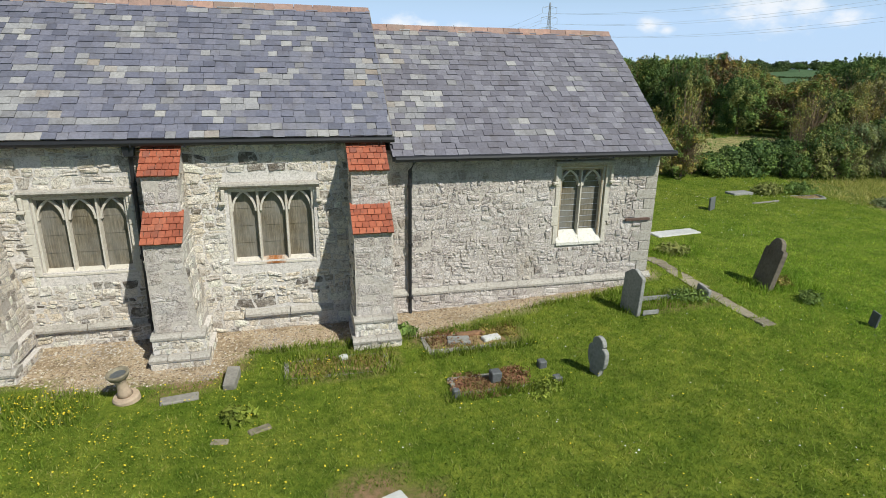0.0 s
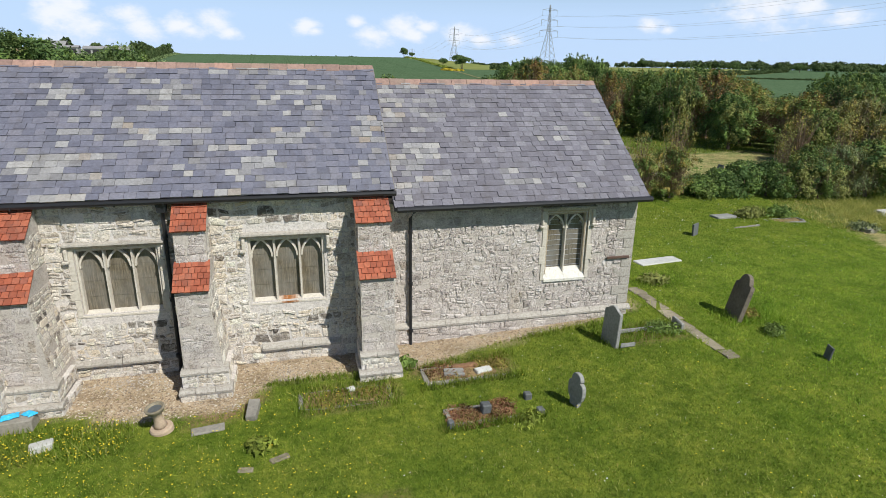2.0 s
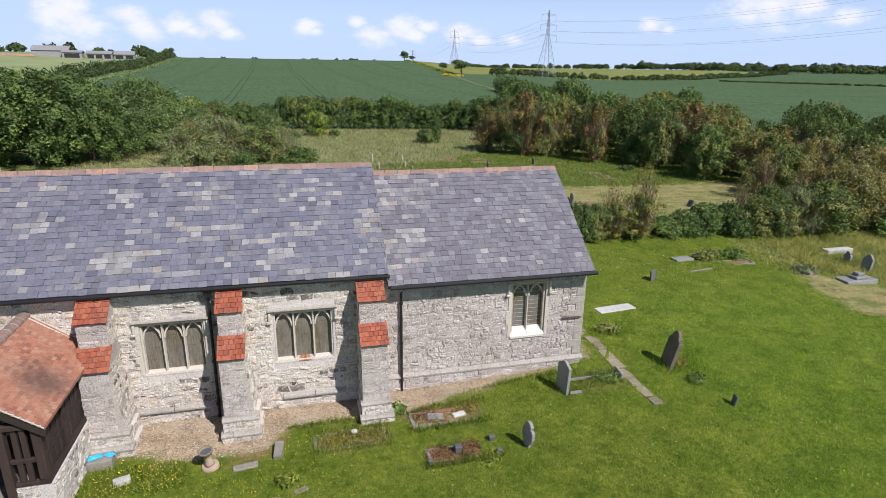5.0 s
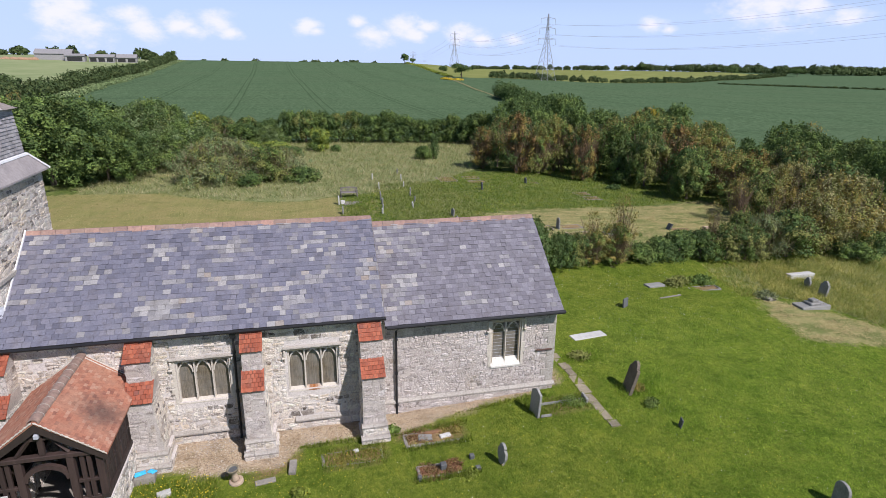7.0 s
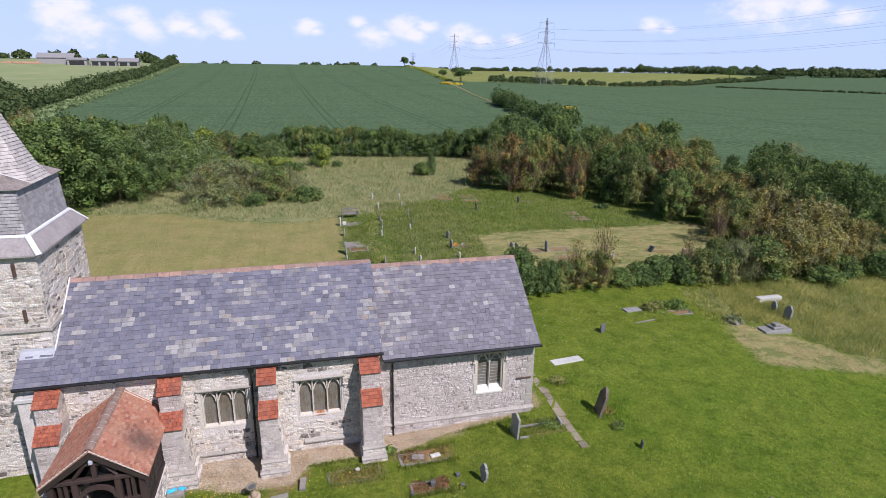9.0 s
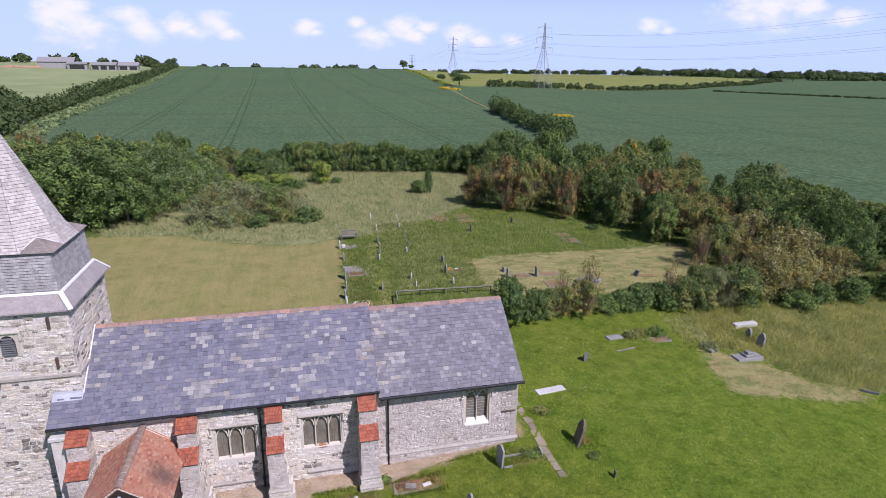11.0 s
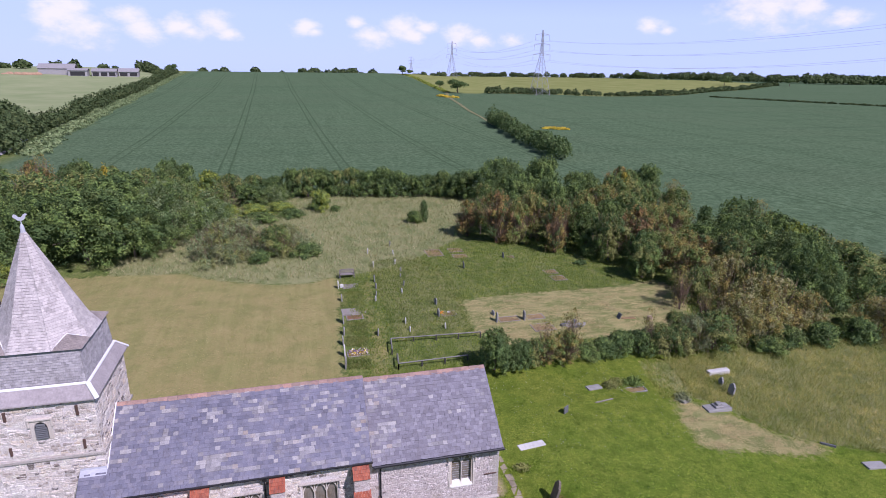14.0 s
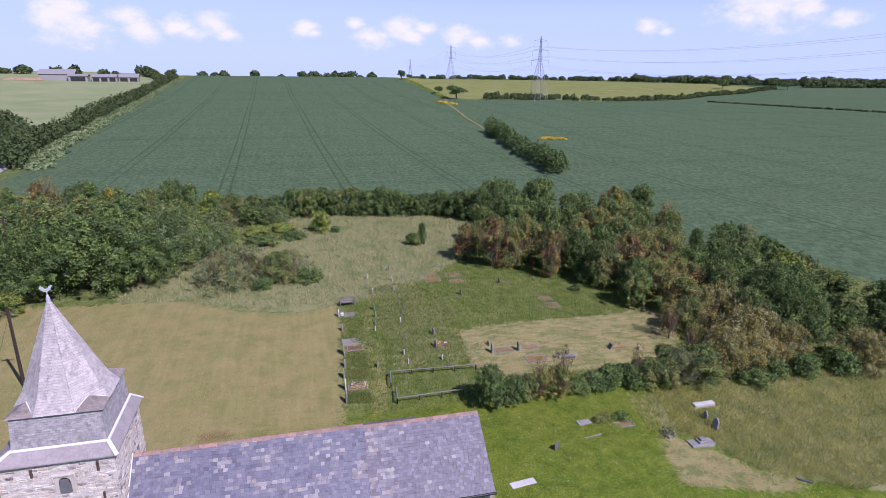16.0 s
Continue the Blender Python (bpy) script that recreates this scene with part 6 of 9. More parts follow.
def kerb_set(x0, x1, y0, y1, mat, label, fill=None, fill_label="", posts=(), tall=0.09):
    z = ground_z((x0 + x1) / 2, (y0 + y1) / 2)
    t = thing("grave_kerb", label, "grave", "kerbed graves", at=((x0 + x1) / 2, (y0 + y1) / 2, z))
    w, d = (x1 - x0) / 2, (y1 - y0) / 2
    for a in ((-w, w, -d, -d + 0.1), (-w, w, d - 0.1, d), (-w, -w + 0.1, -d + 0.102, d - 0.102), (w - 0.1, w, -d + 0.102, d - 0.102)):
        part("kerb", bx(*a, -0.15, tall * rnd.uniform(0.05, 0.55), 0.012, 0.012), mat, t)
    if fill:
        bm = bmesh.new()
        bmesh.ops.create_grid(bm, x_segments=20, y_segments=10, size=1)
        for v in bm.verts:
            v.co = Vector((v.co.x * (w - 0.11), v.co.y * (d - 0.11), 0.02 + 0.035 * noise.noise((v.co.x * 6 + x0, v.co.y * 4, y0))))
        part("grave_bed", bm, fill, t, fill_label)
    for px, py, s in posts:
        part("corner_post", bx(px - s / 2, px + s / 2, py - s / 2, py + s / 2, -0.1, s * 1.15, 0.02), mat_grave_dark, t, "dark square corner block")
    return t


mat_flag = plain("mossy flagstone", (0.25, 0.215, 0.15), 0.9, 12, 0.5, 0, 0.6, 0.2)
mat_sedum = plain("reddish dried sedum", (0.21, 0.115, 0.06), 0.95, 14, 0.7, 0, 1.0)
mat_bed = plain("mossy brown grave bed", (0.22, 0.15, 0.07), 0.95, 18, 0.6, 0, 1.0)
kerb_set(-6.35, -4.1, -2.28, -1.5, mat_concrete, "sunken kerbed grave overgrown with reddish moss", mat_bed, "mossy brown bed", tall=0.07)
kerb_set(-6.22, -4.28, -3.98, -3.33, mat_concrete, "kerbed grave filled with dry red sedum", mat_sedum, "dry red sedum", ((-0.97, -0.32, 0.13), (0.97, -0.32, 0.16), (0.93, 0.3, 0.16), (-0.12, 0.02, 0.2)), 0.05)
kerb_set(-9.2, -7.15, -2.65, -1.85, mat_concrete, "overgrown grave plot with a faint kerb", mat_bed, "dry grassy bed", tall=0.04)


def slab(x0, x1, y0, y1, z0, tall, mat, label, turn=0, tilt=0, name="stone_slab", cat="stone slab"):
    cx, cy = (x0 + x1) / 2, (y0 + y1) / 2
    ob = new(name, mesh_of(name, bx(x0 - cx, x1 - cx, y0 - cy, y1 - cy, -0.1, tall, 0.02, 0.008), mat))
    ob.location = (cx, cy, ground_z(cx, cy) + z0)
    ob.rotation_euler = (radians(tilt), 0, radians(turn))
    return tagged(ob, label, cat)


slab(-5.1, -4.68, -2.05, -1.85, 0.02, 0.06, mat_grave_pale, "broken pale slab lying in a sunken grave", 12, 4)
slab(-5.85, -5.35, -2.05, -1.75, 0.03, 0.06, mat_grave, "broken grey slab lying in a sunken grave", -8, 2)
slab(-5.6, -4.9, -1.72, -1.58, 0.02, 0.06, mat_sedum, "reddish fallen kerb stone in the moss", 3)
slab(2.74, 4.5, 3.6, 4.15, -0.05, 0.09, mat_grave_pale, "flat pale ledger stone lying on the grass", 6, 0, "ledger_stone", "grave slab")
slab(-8.12, -7.96, -2.1, -1.96, 0.0, 0.1, mat_grave_pale, "small white stone block in the grass", 15)
slab(-11.3, -10.66, -3.0, -2.76, 0.0, 0.045, mat_concrete, "grey fluted stone fragment lying in the turf", 8)
slab(-10.25, -10.02, -2.75, -2.2, 0.05, 0.12, mat_concrete, "grey carved stone fragment propped on edge", -6, 10)
slab(-9.75, -9.38, -4.2, -4.04, -0.02, 0.05, mat_flag, "worn brown stone half buried in the turf", 25)
slab(-10.3, -10.02, -4.4, -4.24, -0.01, 0.03, mat_flag, "small brown stone half buried in the turf", -10)
slab(-7.95, -7.5, -6.5, -6.1, 0.0, 0.035, mat_grave_pale, "pale flat stone flush with the lawn", 20)
slab(-14.15, -13.75, -2.95, -2.72, 0.02, 0.11, mat_grave_pale, "lump of white stone near the porch", 18)
slab(-14.95, -14.35, -2.2, -1.76, 0.0, 0.26, mat_concrete, "grey stone step beside a buttress", 4, 0, "stone_step", "step")
# headstone's kerb rails
for a in ((-1.27, 0.72, -1.22, -1.19), (-1.24, -0.82, -1.94, -1.91)):
    slab(*a, 0.12, 0.02, mat_grave, "thin pale kerb rail beside a leaning headstone", 0, 0, "kerb_rail", "grave kerb")
slab(0.74, 0.84, -1.54, -1.1, 0.0, 0.3, mat_grave, "low grey foot stone at the end of a grave", 0, 8, "foot_stone", "foot stone")


def bird_bath():
    t = thing("bird_bath", "buff cast-stone bird bath with a shallow grey bowl, slightly tilted", "bird bath", at=(-11.86, -2.7, ground_z(-11.86, -2.7)))
    t.rotation_euler = (radians(6), radians(-7), 0)
    t.scale = (0.82, 0.82, 0.86)
    bm = bmesh.new()
    lathe(bm, [(0.0, -0.05), (0.27, -0.05), (0.27, 0.08), (0.24, 0.12), (0.0, 0.14)], 28)
    part("base", bm, mat_terracotta, t, smooth=False)
    bm = bmesh.new()
    lathe(bm, [(0.0, 0.13), (0.16, 0.135), (0.13, 0.22), (0.10, 0.40), (0.12, 0.49), (0.15, 0.52), (0.0, 0.525)], 24)
    part("pedestal", bm, mat_terracotta, t, smooth=True)
    bm = bmesh.new()
    lathe(bm, [(0.0, 0.52), (0.14, 0.523), (0.19, 0.56), (0.225, 0.63), (0.235, 0.66), (0.225, 0.675), (0.18, 0.67), (0.16, 0.6), (0.08, 0.575), (0.0, 0.575)], 32)
    part("bowl", bm, mat_flag, t, "grey lichened bowl with a broad rim", smooth=True)
    bm = bmesh.new()
    lathe(bm, [(0.0, 0.625), (0.16, 0.625), (0.16, 0.615), (0.0, 0.615)], 24)
    part("bowl_water", bm, mat_grave_dark, t, "dark dirty water in the bowl")


bird_bath()
mat_bag = plain("blue plastic", (0.05, 0.42, 0.72), 0.4, 6, 0.2)
for bag_x, bag_y, bag_w, bag_d, bag_turn in ((-14.78, -1.98, 0.17, 0.11, 20), (-14.44, -1.93, 0.13, 0.09, -35)):
    bm = bmesh.new()
    bmesh.ops.create_grid(bm, x_segments=14, y_segments=10, size=1.0)
    for v in bm.verts:
        edge = max(abs(v.co.x), abs(v.co.y))
        n = noise.noise(Vector((v.co.x * 1.7 + bag_x, v.co.y * 1.7, 3)))
        v.co = Vector((v.co.x * bag_w * (1 + 0.25 * n), v.co.y * bag_d * (1 - 0.3 * n), 0.012 + 0.05 * (1 - edge ** 2) * (0.6 + n) + 0.02 * abs(noise.noise(Vector((v.co.x * 6, v.co.y * 6, bag_x))))))
    rim = bmesh.ops.extrude_face_region(bm, geom=bm.faces[:])
    bmesh.ops.translate(bm, verts=[g for g in rim["geom"] if isinstance(g, bmesh.types.BMVert)], vec=(0, 0, 0.006))
    bmesh.ops.recalc_face_normals(bm, faces=bm.faces)
    bag = part("plastic_bag", bm, mat_bag)
    bag.location = (bag_x, bag_y, ground_z(bag_x, bag_y) + 0.26)
    bag.rotation_euler = (0, 0, radians(bag_turn))
    tagged(bag, "crumpled flat piece of bright blue plastic lying on a step", "plastic bag")

# flagged path by the east wall
y, n = 3.3, 0
path_rnd = random.Random(17)
flag_path = thing("flagstone_path", "narrow path of worn sunken flagstones edged with grass", "path", kind="structure")
while y > -2.8:
    w = path_rnd.uniform(0.42, 0.72)
    cx = 1.2 + 0.06 * math.sin(y)
    ob = part("flagstone", bx(cx - 0.19 + path_rnd.uniform(-0.05, 0.03), cx + 0.19 + path_rnd.uniform(-0.03, 0.05), y - w + 0.04, y, -0.06, 0.0 + path_rnd.uniform(-0.02, 0.014), 0.015, 0.02), mat_flag, flag_path)
    ob.location.z = ground_z(cx, y) + 0.014
    y, n = y - w, n + 1

# graves in the rough east corner
slab(21.1, 22.95, 9.85, 10.35, 0.0, 0.32, mat_grave_pale, "long pale coped tomb stone by the hedge", 0, 0, "coped_tomb", "tomb")
headstone(20.95, 8.45, 0.45, 0.7, 0.14, "lobed", mat_grave, "grey cross-shaped headstone casting a shadow in rough grass", 3)
headstone(20.75, 7.1, 0.58, 0.95, 0.15, "shoulder", mat_grave, "tall carved grey headstone leaning in rough grass", 8)


def stepped_tomb(x, y):
    t = thing("stepped_tomb", "low grey tomb slab with the stepped base of a broken cross", "tomb", at=(x, y, ground_z(x, y)))
    part("ledger", bx(-0.95, 0.95, -0.42, 0.42, -0.1, 0.2, 0.03, 0.01), mat_grave, t)
    part("step", bx(-0.3, 0.42, -0.28, 0.28, 0.202, 0.34, 0.03, 0.01), mat_grave, t)
    part("step", bx(-0.15, 0.28, -0.18, 0.18, 0.342, 0.5, 0.03, 0.01), mat_grave, t)


stepped_tomb(18.3, 5.5)
slab(16.1, 16.85, 6.4, 6.8, 0.0, 0.22, mat_concrete, "grey stone lump among weeds", 20)
slab(23.3, 24.6, -2.1, -1.45, 0.0, 0.1, mat_grave, "pale flat grave slab edged by long grass", -8)
slab(22.4, 23.3, 0.5, 0.62, 0.05, 0.1, mat_grave_dark, "dark fallen post in the cut grass", -40, 0, "fallen_post", "post")
slab(10.15, 11.28, 9.01, 9.58, 0.0, 0.09, mat_grave, "pale sunken stone in the grass", 6)
slab(9.86, 11.37, 7.50, 7.62, 0.0, 0.05, mat_concrete, "thin sunken stone kerb in the grass", 8)
kerb_set(12.61, 14.53, 8.22, 8.95, mat_grave, "kerbed grave half hidden under brambles", mat_bed, "brambly bed", tall=0.2)

# the northern graves
row = random.Random(31)
for x, y, h in ((-6.03, 32.78, 0.8), (-5.96, 29.22, 0.69), (-6.22, 24.25, 1.09), (-6.36, 22.02, 0.69), (-6.57, 20.21, 0.8), (-6.6, 18.25, 1.02), (-6.72, 16.38, 1.02)):
    headstone(x, y, row.uniform(0.5, 0.65), h, 0.1, row.choice(("round", "shoulder", "square")), row.choice((mat_grave_pale, mat_grave_pale, mat_grave)), "pale headstone in a row beside the mown lawn", row.uniform(-3, 3))
for x, y, h in ((-1.71, 43.35, 0.68), (-1.66, 38.3, 0.65), (-2.17, 33.5, 0.78), (-2.32, 31.48, 0.58), (-2.52, 29.55, 0.48), (-2.76, 28.25, 0.48), (1.42, 45.95, 0.71), (1.21, 41.92, 0.69), (0.9, 38.8, 0.5), (1.11, 36.08, 0.44), (0.69, 34.05, 0.44), (0.62, 31.58, 0.52), (0.07, 29.51, 0.49), (-0.84, 22.6, 0.55), (-0.77, 21.0, 0.42), (2.42, 20.88, 0.5)):
    headstone(x, y, row.uniform(0.35, 0.5), h, 0.09, row.choice(("round", "shoulder", "ogee")), row.choice((mat_grave, mat_grave_pale)), "small pale grey headstone half sunk in long grass", row.uniform(-5, 5), 0, row.uniform(-8, 8))
for x, y, h in ((-3.52, 21.15, 0.55), (2.69, 25.94, 0.67), (2.37, 23.39, 0.75), (8.26, 35.58, 0.8), (14.08, 38.63, 0.62), (7.41, 22.65, 0.42), (7.27, 21.23, 0.87), (9.89, 21.12, 0.88)):
    headstone(x, y, row.uniform(0.5, 0.62), h, 0.1, row.choice(("round", "shoulder", "ogee")), row.choice((mat_grave, mat_grave_dark)), "grey weathered headstone standing over a grave", row.uniform(-5, 5), 0, row.uniform(-8, 8))
headstone(18.85, 20.02, 0.5, 0.52, 0.12, "square", mat_grave_dark, "dark squat headstone leaning in cut straw", 24)
slab(19.1, 20.5, 19.72, 20.12, 0, 0.06, mat_bed, "low earth mound of a grave in cut straw", -10, 0, "grave_mound", "grave")
slab(21.48, 21.9, 19.1, 19.4, 0, 0.4, mat_terracotta, "rusty brown grave box in cut straw", 10)
for x0, x1, y0, y1 in ((7.53, 9.54, 20.92, 21.97), (10.22, 11.99, 20.97, 22.04), (9.97, 11.99, 18.54, 20.09), (2.72, 4.14, 23.14, 24.2), (5.21, 7.21, 40.45, 43.22), (8.18, 10.01, 41.62, 43.25), (8.13, 9.96, 39.26, 40.62), (16.91, 18.4, 32.03, 33.32), (16.84, 18.49, 29.9, 31.36), (14.62, 15.47, 38.17, 39.08)):
    kerb_set(x0, x1, y0, y1, mat_concrete, "old stone-kerbed grave plot in the north churchyard", mat_bed, "dry weedy bed")
broken = thing("broken_tomb", "broken grey stone tomb with fallen kerbs in cut straw", "tomb", at=(13.82, 19.17, ground_z(13.82, 19.17)))
for k, (x, y, w, d, h, turn) in enumerate(((-0.9, 0.1, 0.5, 0.3, 0.22, 12), (-0.3, 0.35, 0.7, 0.25, 0.3, -8), (0.35, 0.45, 0.4, 0.3, 0.34, 20), (0.95, -0.1, 0.6, 0.25, 0.2, 40), (0.2, -0.35, 1.3, 0.2, 0.16, 3), (0.1, 0.05, 1.6, 0.7, 0.05, 0))):
    stone = part("tomb_stone", bx(-w / 2, w / 2, -d / 2, d / 2, -0.1, h, 0.02, 0.015), mat_grave if k % 2 else mat_grave_dark, broken)
    stone.location, stone.rotation_euler = (x, y, 0), (0, 0, radians(turn))
kerb_set(-6.21, -4.01, 25.64, 27.09, mat_concrete, "low kerbed plot with grey gravel", mat_concrete, "grey gravel")
kerb_set(-5.89, -4.33, 24.54, 25.61, mat_concrete, "kerbed grave plot bedded with brown heather", mat_sedum, "brown heather bed")
kerb_set(-6.41, -4.60, 17.82, 18.79, mat_concrete, "kerbed grave plot covered with cut flowers", mat_bed, "earth bed")
kerb_set(-5.58, -3.96, 32.27, 33.47, mat_concrete, "low kerbed plot with pale gravel", mat_concrete, "pale gravel")
petals = [plain("white petals", (0.75, 0.73, 0.68), 0.8), plain("purple petals", (0.30, 0.10, 0.28), 0.8), plain("orange petals", (0.75, 0.2, 0.03), 0.8), plain("yellow petals", (0.72, 0.55, 0.03), 0.8)]


def bouquet(x, y, spread_x, spread_y, n, seed, colours, label):
    rs = np.random.RandomState(seed)
    t = thing("flowers", label, "flowers", at=(x, y, ground_z(x, y) + 0.08))
    for k, m in enumerate(colours):
        c = np.stack([rs.uniform(-spread_x, spread_x, n), rs.uniform(-spread_y, spread_y, n), rs.uniform(0.0, 0.22, n)], 1)
        bm_cards = cards_like(rs, c, 0.09)
        ob = new("blossom", array_mesh("blossom", bm_cards, 4, m))
        ob.parent = t


def cards_like(rs, c, size):
    n = len(c)
    a = rs.normal(0, 1, (n, 3))
    a /= np.linalg.norm(a, axis=1, keepdims=True)
    b = np.cross(a, rs.normal(0, 1, (n, 3)))
    b /= np.linalg.norm(b, axis=1, keepdims=True)
    return np.stack([c - a * size / 2, c + b * size / 2, c + a * size / 2, c - b * size / 2], 1)


def array_mesh(name, verts, faces_n, mat, smooth=False):
    """A mesh from a numpy array (pieces, corners, 3): every piece is one polygon."""
    me = bpy.data.meshes.new(name)
    n, k = verts.shape[:2]
    me.vertices.add(n * k)
    me.vertices.foreach_set("co", verts.reshape(-1).astype(np.float32))
    me.loops.add(n * k)
    me.loops.foreach_set("vertex_index", np.arange(n * k, dtype=np.int32))
    me.polygons.add(n)
    me.polygons.foreach_set("loop_start", np.arange(0, n * k, k, dtype=np.int32))
    me.materials.append(mat)
    me.update(calc_edges=True)
    return me


bouquet(-5.50, 18.30, 0.76, 0.43, 90, 1, [petals[0], petals[1], petals[3]], "heap of mixed cut flowers laid on a grave")
bouquet(2.77, 23.67, 0.15, 0.12, 25, 2, [petals[2], petals[3]], "bunch of orange flowers against a headstone")
bouquet(3.40, 23.69, 0.12, 0.1, 18, 3, [petals[0]], "small bunch of white flowers on a grave")


def bench(x, y):
    t = thing("garden_bench", "weathered grey wooden park bench with a curved back rail", "bench", at=(x, y, ground_z(x, y)))
    for sx in (-0.76, 0.76):
        for yy, top in ((-0.27, 0.62), (0.27, 0.82)):
            part("leg", bx(sx - 0.035, sx + 0.035, yy - 0.035, yy + 0.035, -0.02, top, 0.006), mat_board, t)
        part("armrest", bx(sx - 0.045, sx + 0.045, -0.32, 0.26, 0.622, 0.665, 0.008), mat_board, t)
    for i in range(5):
        part("seat_slat", bx(-0.78, 0.78, -0.28 + i * 0.105, -0.19 + i * 0.105, 0.41, 0.44, 0.005), mat_board, t)
    for i in range(13):
        xx = -0.66 + i * 0.11
        part("back_slat", bx(xx - 0.022, xx + 0.022, 0.25, 0.275, 0.46, 0.86), mat_board, t)
    bm = bmesh.new()
    band(bm, [(-0.78, 0.82), (-0.45, 0.87), (0, 0.9), (0.45, 0.87), (0.78, 0.82)], 0.09, 0.245, 0.285)
    part("top_rail", bm, mat_board, t)
    part("lower_rail", bx(-0.74, 0.74, 0.245, 0.285, 0.44, 0.5), mat_board, t)


bench(-4.89, 35.65)
slab(-5.86, -5.51, 32.77, 33.07, 0, 0.3, mat_grave_pale, "white stone flower vase at a headstone", 8, 0, "stone_vase", "vase")


def knee_rail(points, label):
    t = thing("knee_rail", label, "fence", "low rails")
    for (x0, y0), (x1, y1) in zip(points, points[1:]):
        n = max(1, round(math.hypot(x1 - x0, y1 - y0) / 1.7))
        for i in range(n + 1):
            x, y = x0 + (x1 - x0) * i / n, y0 + (y1 - y0) * i / n
            part("post", bx(x - 0.05, x + 0.05, y - 0.05, y + 0.05, ground_z(x, y) - 0.1, ground_z(x, y) + 0.5, 0.008), mat_rail, t)
        z0, z1 = ground_z(x0, y0) + 0.53, ground_z(x1, y1) + 0.53
        bm = bmesh.new()
        tube(bm, [(x0, y0, z0), (x1, y1, z1)], 0.062, 4)
        part("rail", bm, mat_rail_top, t)


mat_rail_top = plain("mossy weathered rail", (0.17, 0.17, 0.14), 0.85, 12, 0.4)
mat_rail = plain("dark stained posts", (0.05, 0.045, 0.04), 0.8, 14, 0.4)
knee_rail([(-2.73, 19.11), (4.89, 18.53)], "low weathered timber knee rail on dark posts")
knee_rail([(-2.91, 17.35), (-2.73, 19.11)], "short side of a low timber knee rail")
knee_rail([(-2.79, 14.97), (2.73, 14.98)], "low weathered timber knee rail behind the church")
knee_rail([(-2.63, 16.49), (-2.79, 14.97)], "short side of a low timber knee rail")


def utility_pole(x, y, h, label):
    t = thing("utility_pole", label, "pole", at=(x, y, ground_z(x, y)))
    bm = bmesh.new()
    tube(bm, [(0, 0, -0.4), (0, 0, h)], [0.15, 0.11], 10)
    part("pole", bm, mat_timber_worn, t)
    part("cross_bar", bx(-0.5, 0.5, -0.05, 0.05, h - 0.35, h - 0.25), mat_rust, t)
    bm = bmesh.new()
    tube(bm, [(0, 0, h - 0.6), (-2.2, -0.8, 0)], 0.012, 4)
    part("stay_wire", bm, mat_rust, t)


utility_pole(-32.5, 24.3, 7.0, "brown wooden utility pole with a stay wire")
utility_pole(-42.5, 49.5, 8.5, "brown wooden utility pole among trees")

# ---- plants ----
def leaf_mat(name, stops):
    m, nt, b = material(name, 0.75, spec=0.15)
    col = ramp(nt, random_of(nt, "island"), stops)
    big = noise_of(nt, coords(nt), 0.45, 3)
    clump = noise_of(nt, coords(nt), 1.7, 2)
    # near-black patches put the shade between leaf clumps into the leaf colour
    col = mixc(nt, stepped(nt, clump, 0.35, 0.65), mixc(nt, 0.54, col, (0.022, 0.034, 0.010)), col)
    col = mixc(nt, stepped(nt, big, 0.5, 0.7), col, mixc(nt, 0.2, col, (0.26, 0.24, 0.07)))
    nt.links.new(col, b.inputs["Base Color"])
    b.inputs["Subsurface Weight"].default_value = 0.0
    t = nt.nodes.new("ShaderNodeBsdfTranslucent")
    nt.links.new(col, t.inputs["Color"])
    mx = nt.nodes.new("ShaderNodeMixShader")
    mx.inputs["Fac"].default_value = 0.2
    out = nt.nodes["Material Output"]
    nt.links.new(b.outputs["BSDF"], mx.inputs[1])
    nt.links.new(t.outputs["BSDF"], mx.inputs[2])
    nt.links.new(mx.outputs["Shader"], out.inputs["Surface"])
    return m


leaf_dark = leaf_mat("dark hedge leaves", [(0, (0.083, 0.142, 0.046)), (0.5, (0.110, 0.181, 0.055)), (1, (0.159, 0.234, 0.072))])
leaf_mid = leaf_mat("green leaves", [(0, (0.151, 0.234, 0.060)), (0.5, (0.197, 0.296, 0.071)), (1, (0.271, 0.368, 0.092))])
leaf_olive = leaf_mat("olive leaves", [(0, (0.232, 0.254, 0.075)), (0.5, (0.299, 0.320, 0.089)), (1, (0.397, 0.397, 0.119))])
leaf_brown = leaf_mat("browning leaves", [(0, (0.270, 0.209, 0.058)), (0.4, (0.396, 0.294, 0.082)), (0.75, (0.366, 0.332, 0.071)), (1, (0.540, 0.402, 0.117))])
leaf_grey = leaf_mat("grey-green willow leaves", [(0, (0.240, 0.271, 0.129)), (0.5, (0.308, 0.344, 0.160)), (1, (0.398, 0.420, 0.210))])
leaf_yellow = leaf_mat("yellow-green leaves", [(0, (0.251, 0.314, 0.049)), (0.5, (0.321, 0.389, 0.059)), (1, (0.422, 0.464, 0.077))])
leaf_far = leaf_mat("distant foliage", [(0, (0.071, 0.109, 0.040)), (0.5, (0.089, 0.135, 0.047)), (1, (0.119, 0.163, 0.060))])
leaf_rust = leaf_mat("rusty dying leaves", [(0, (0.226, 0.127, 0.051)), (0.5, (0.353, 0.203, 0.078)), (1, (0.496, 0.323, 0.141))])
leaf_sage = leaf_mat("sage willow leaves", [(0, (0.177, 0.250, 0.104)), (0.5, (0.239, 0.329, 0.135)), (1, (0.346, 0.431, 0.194))])
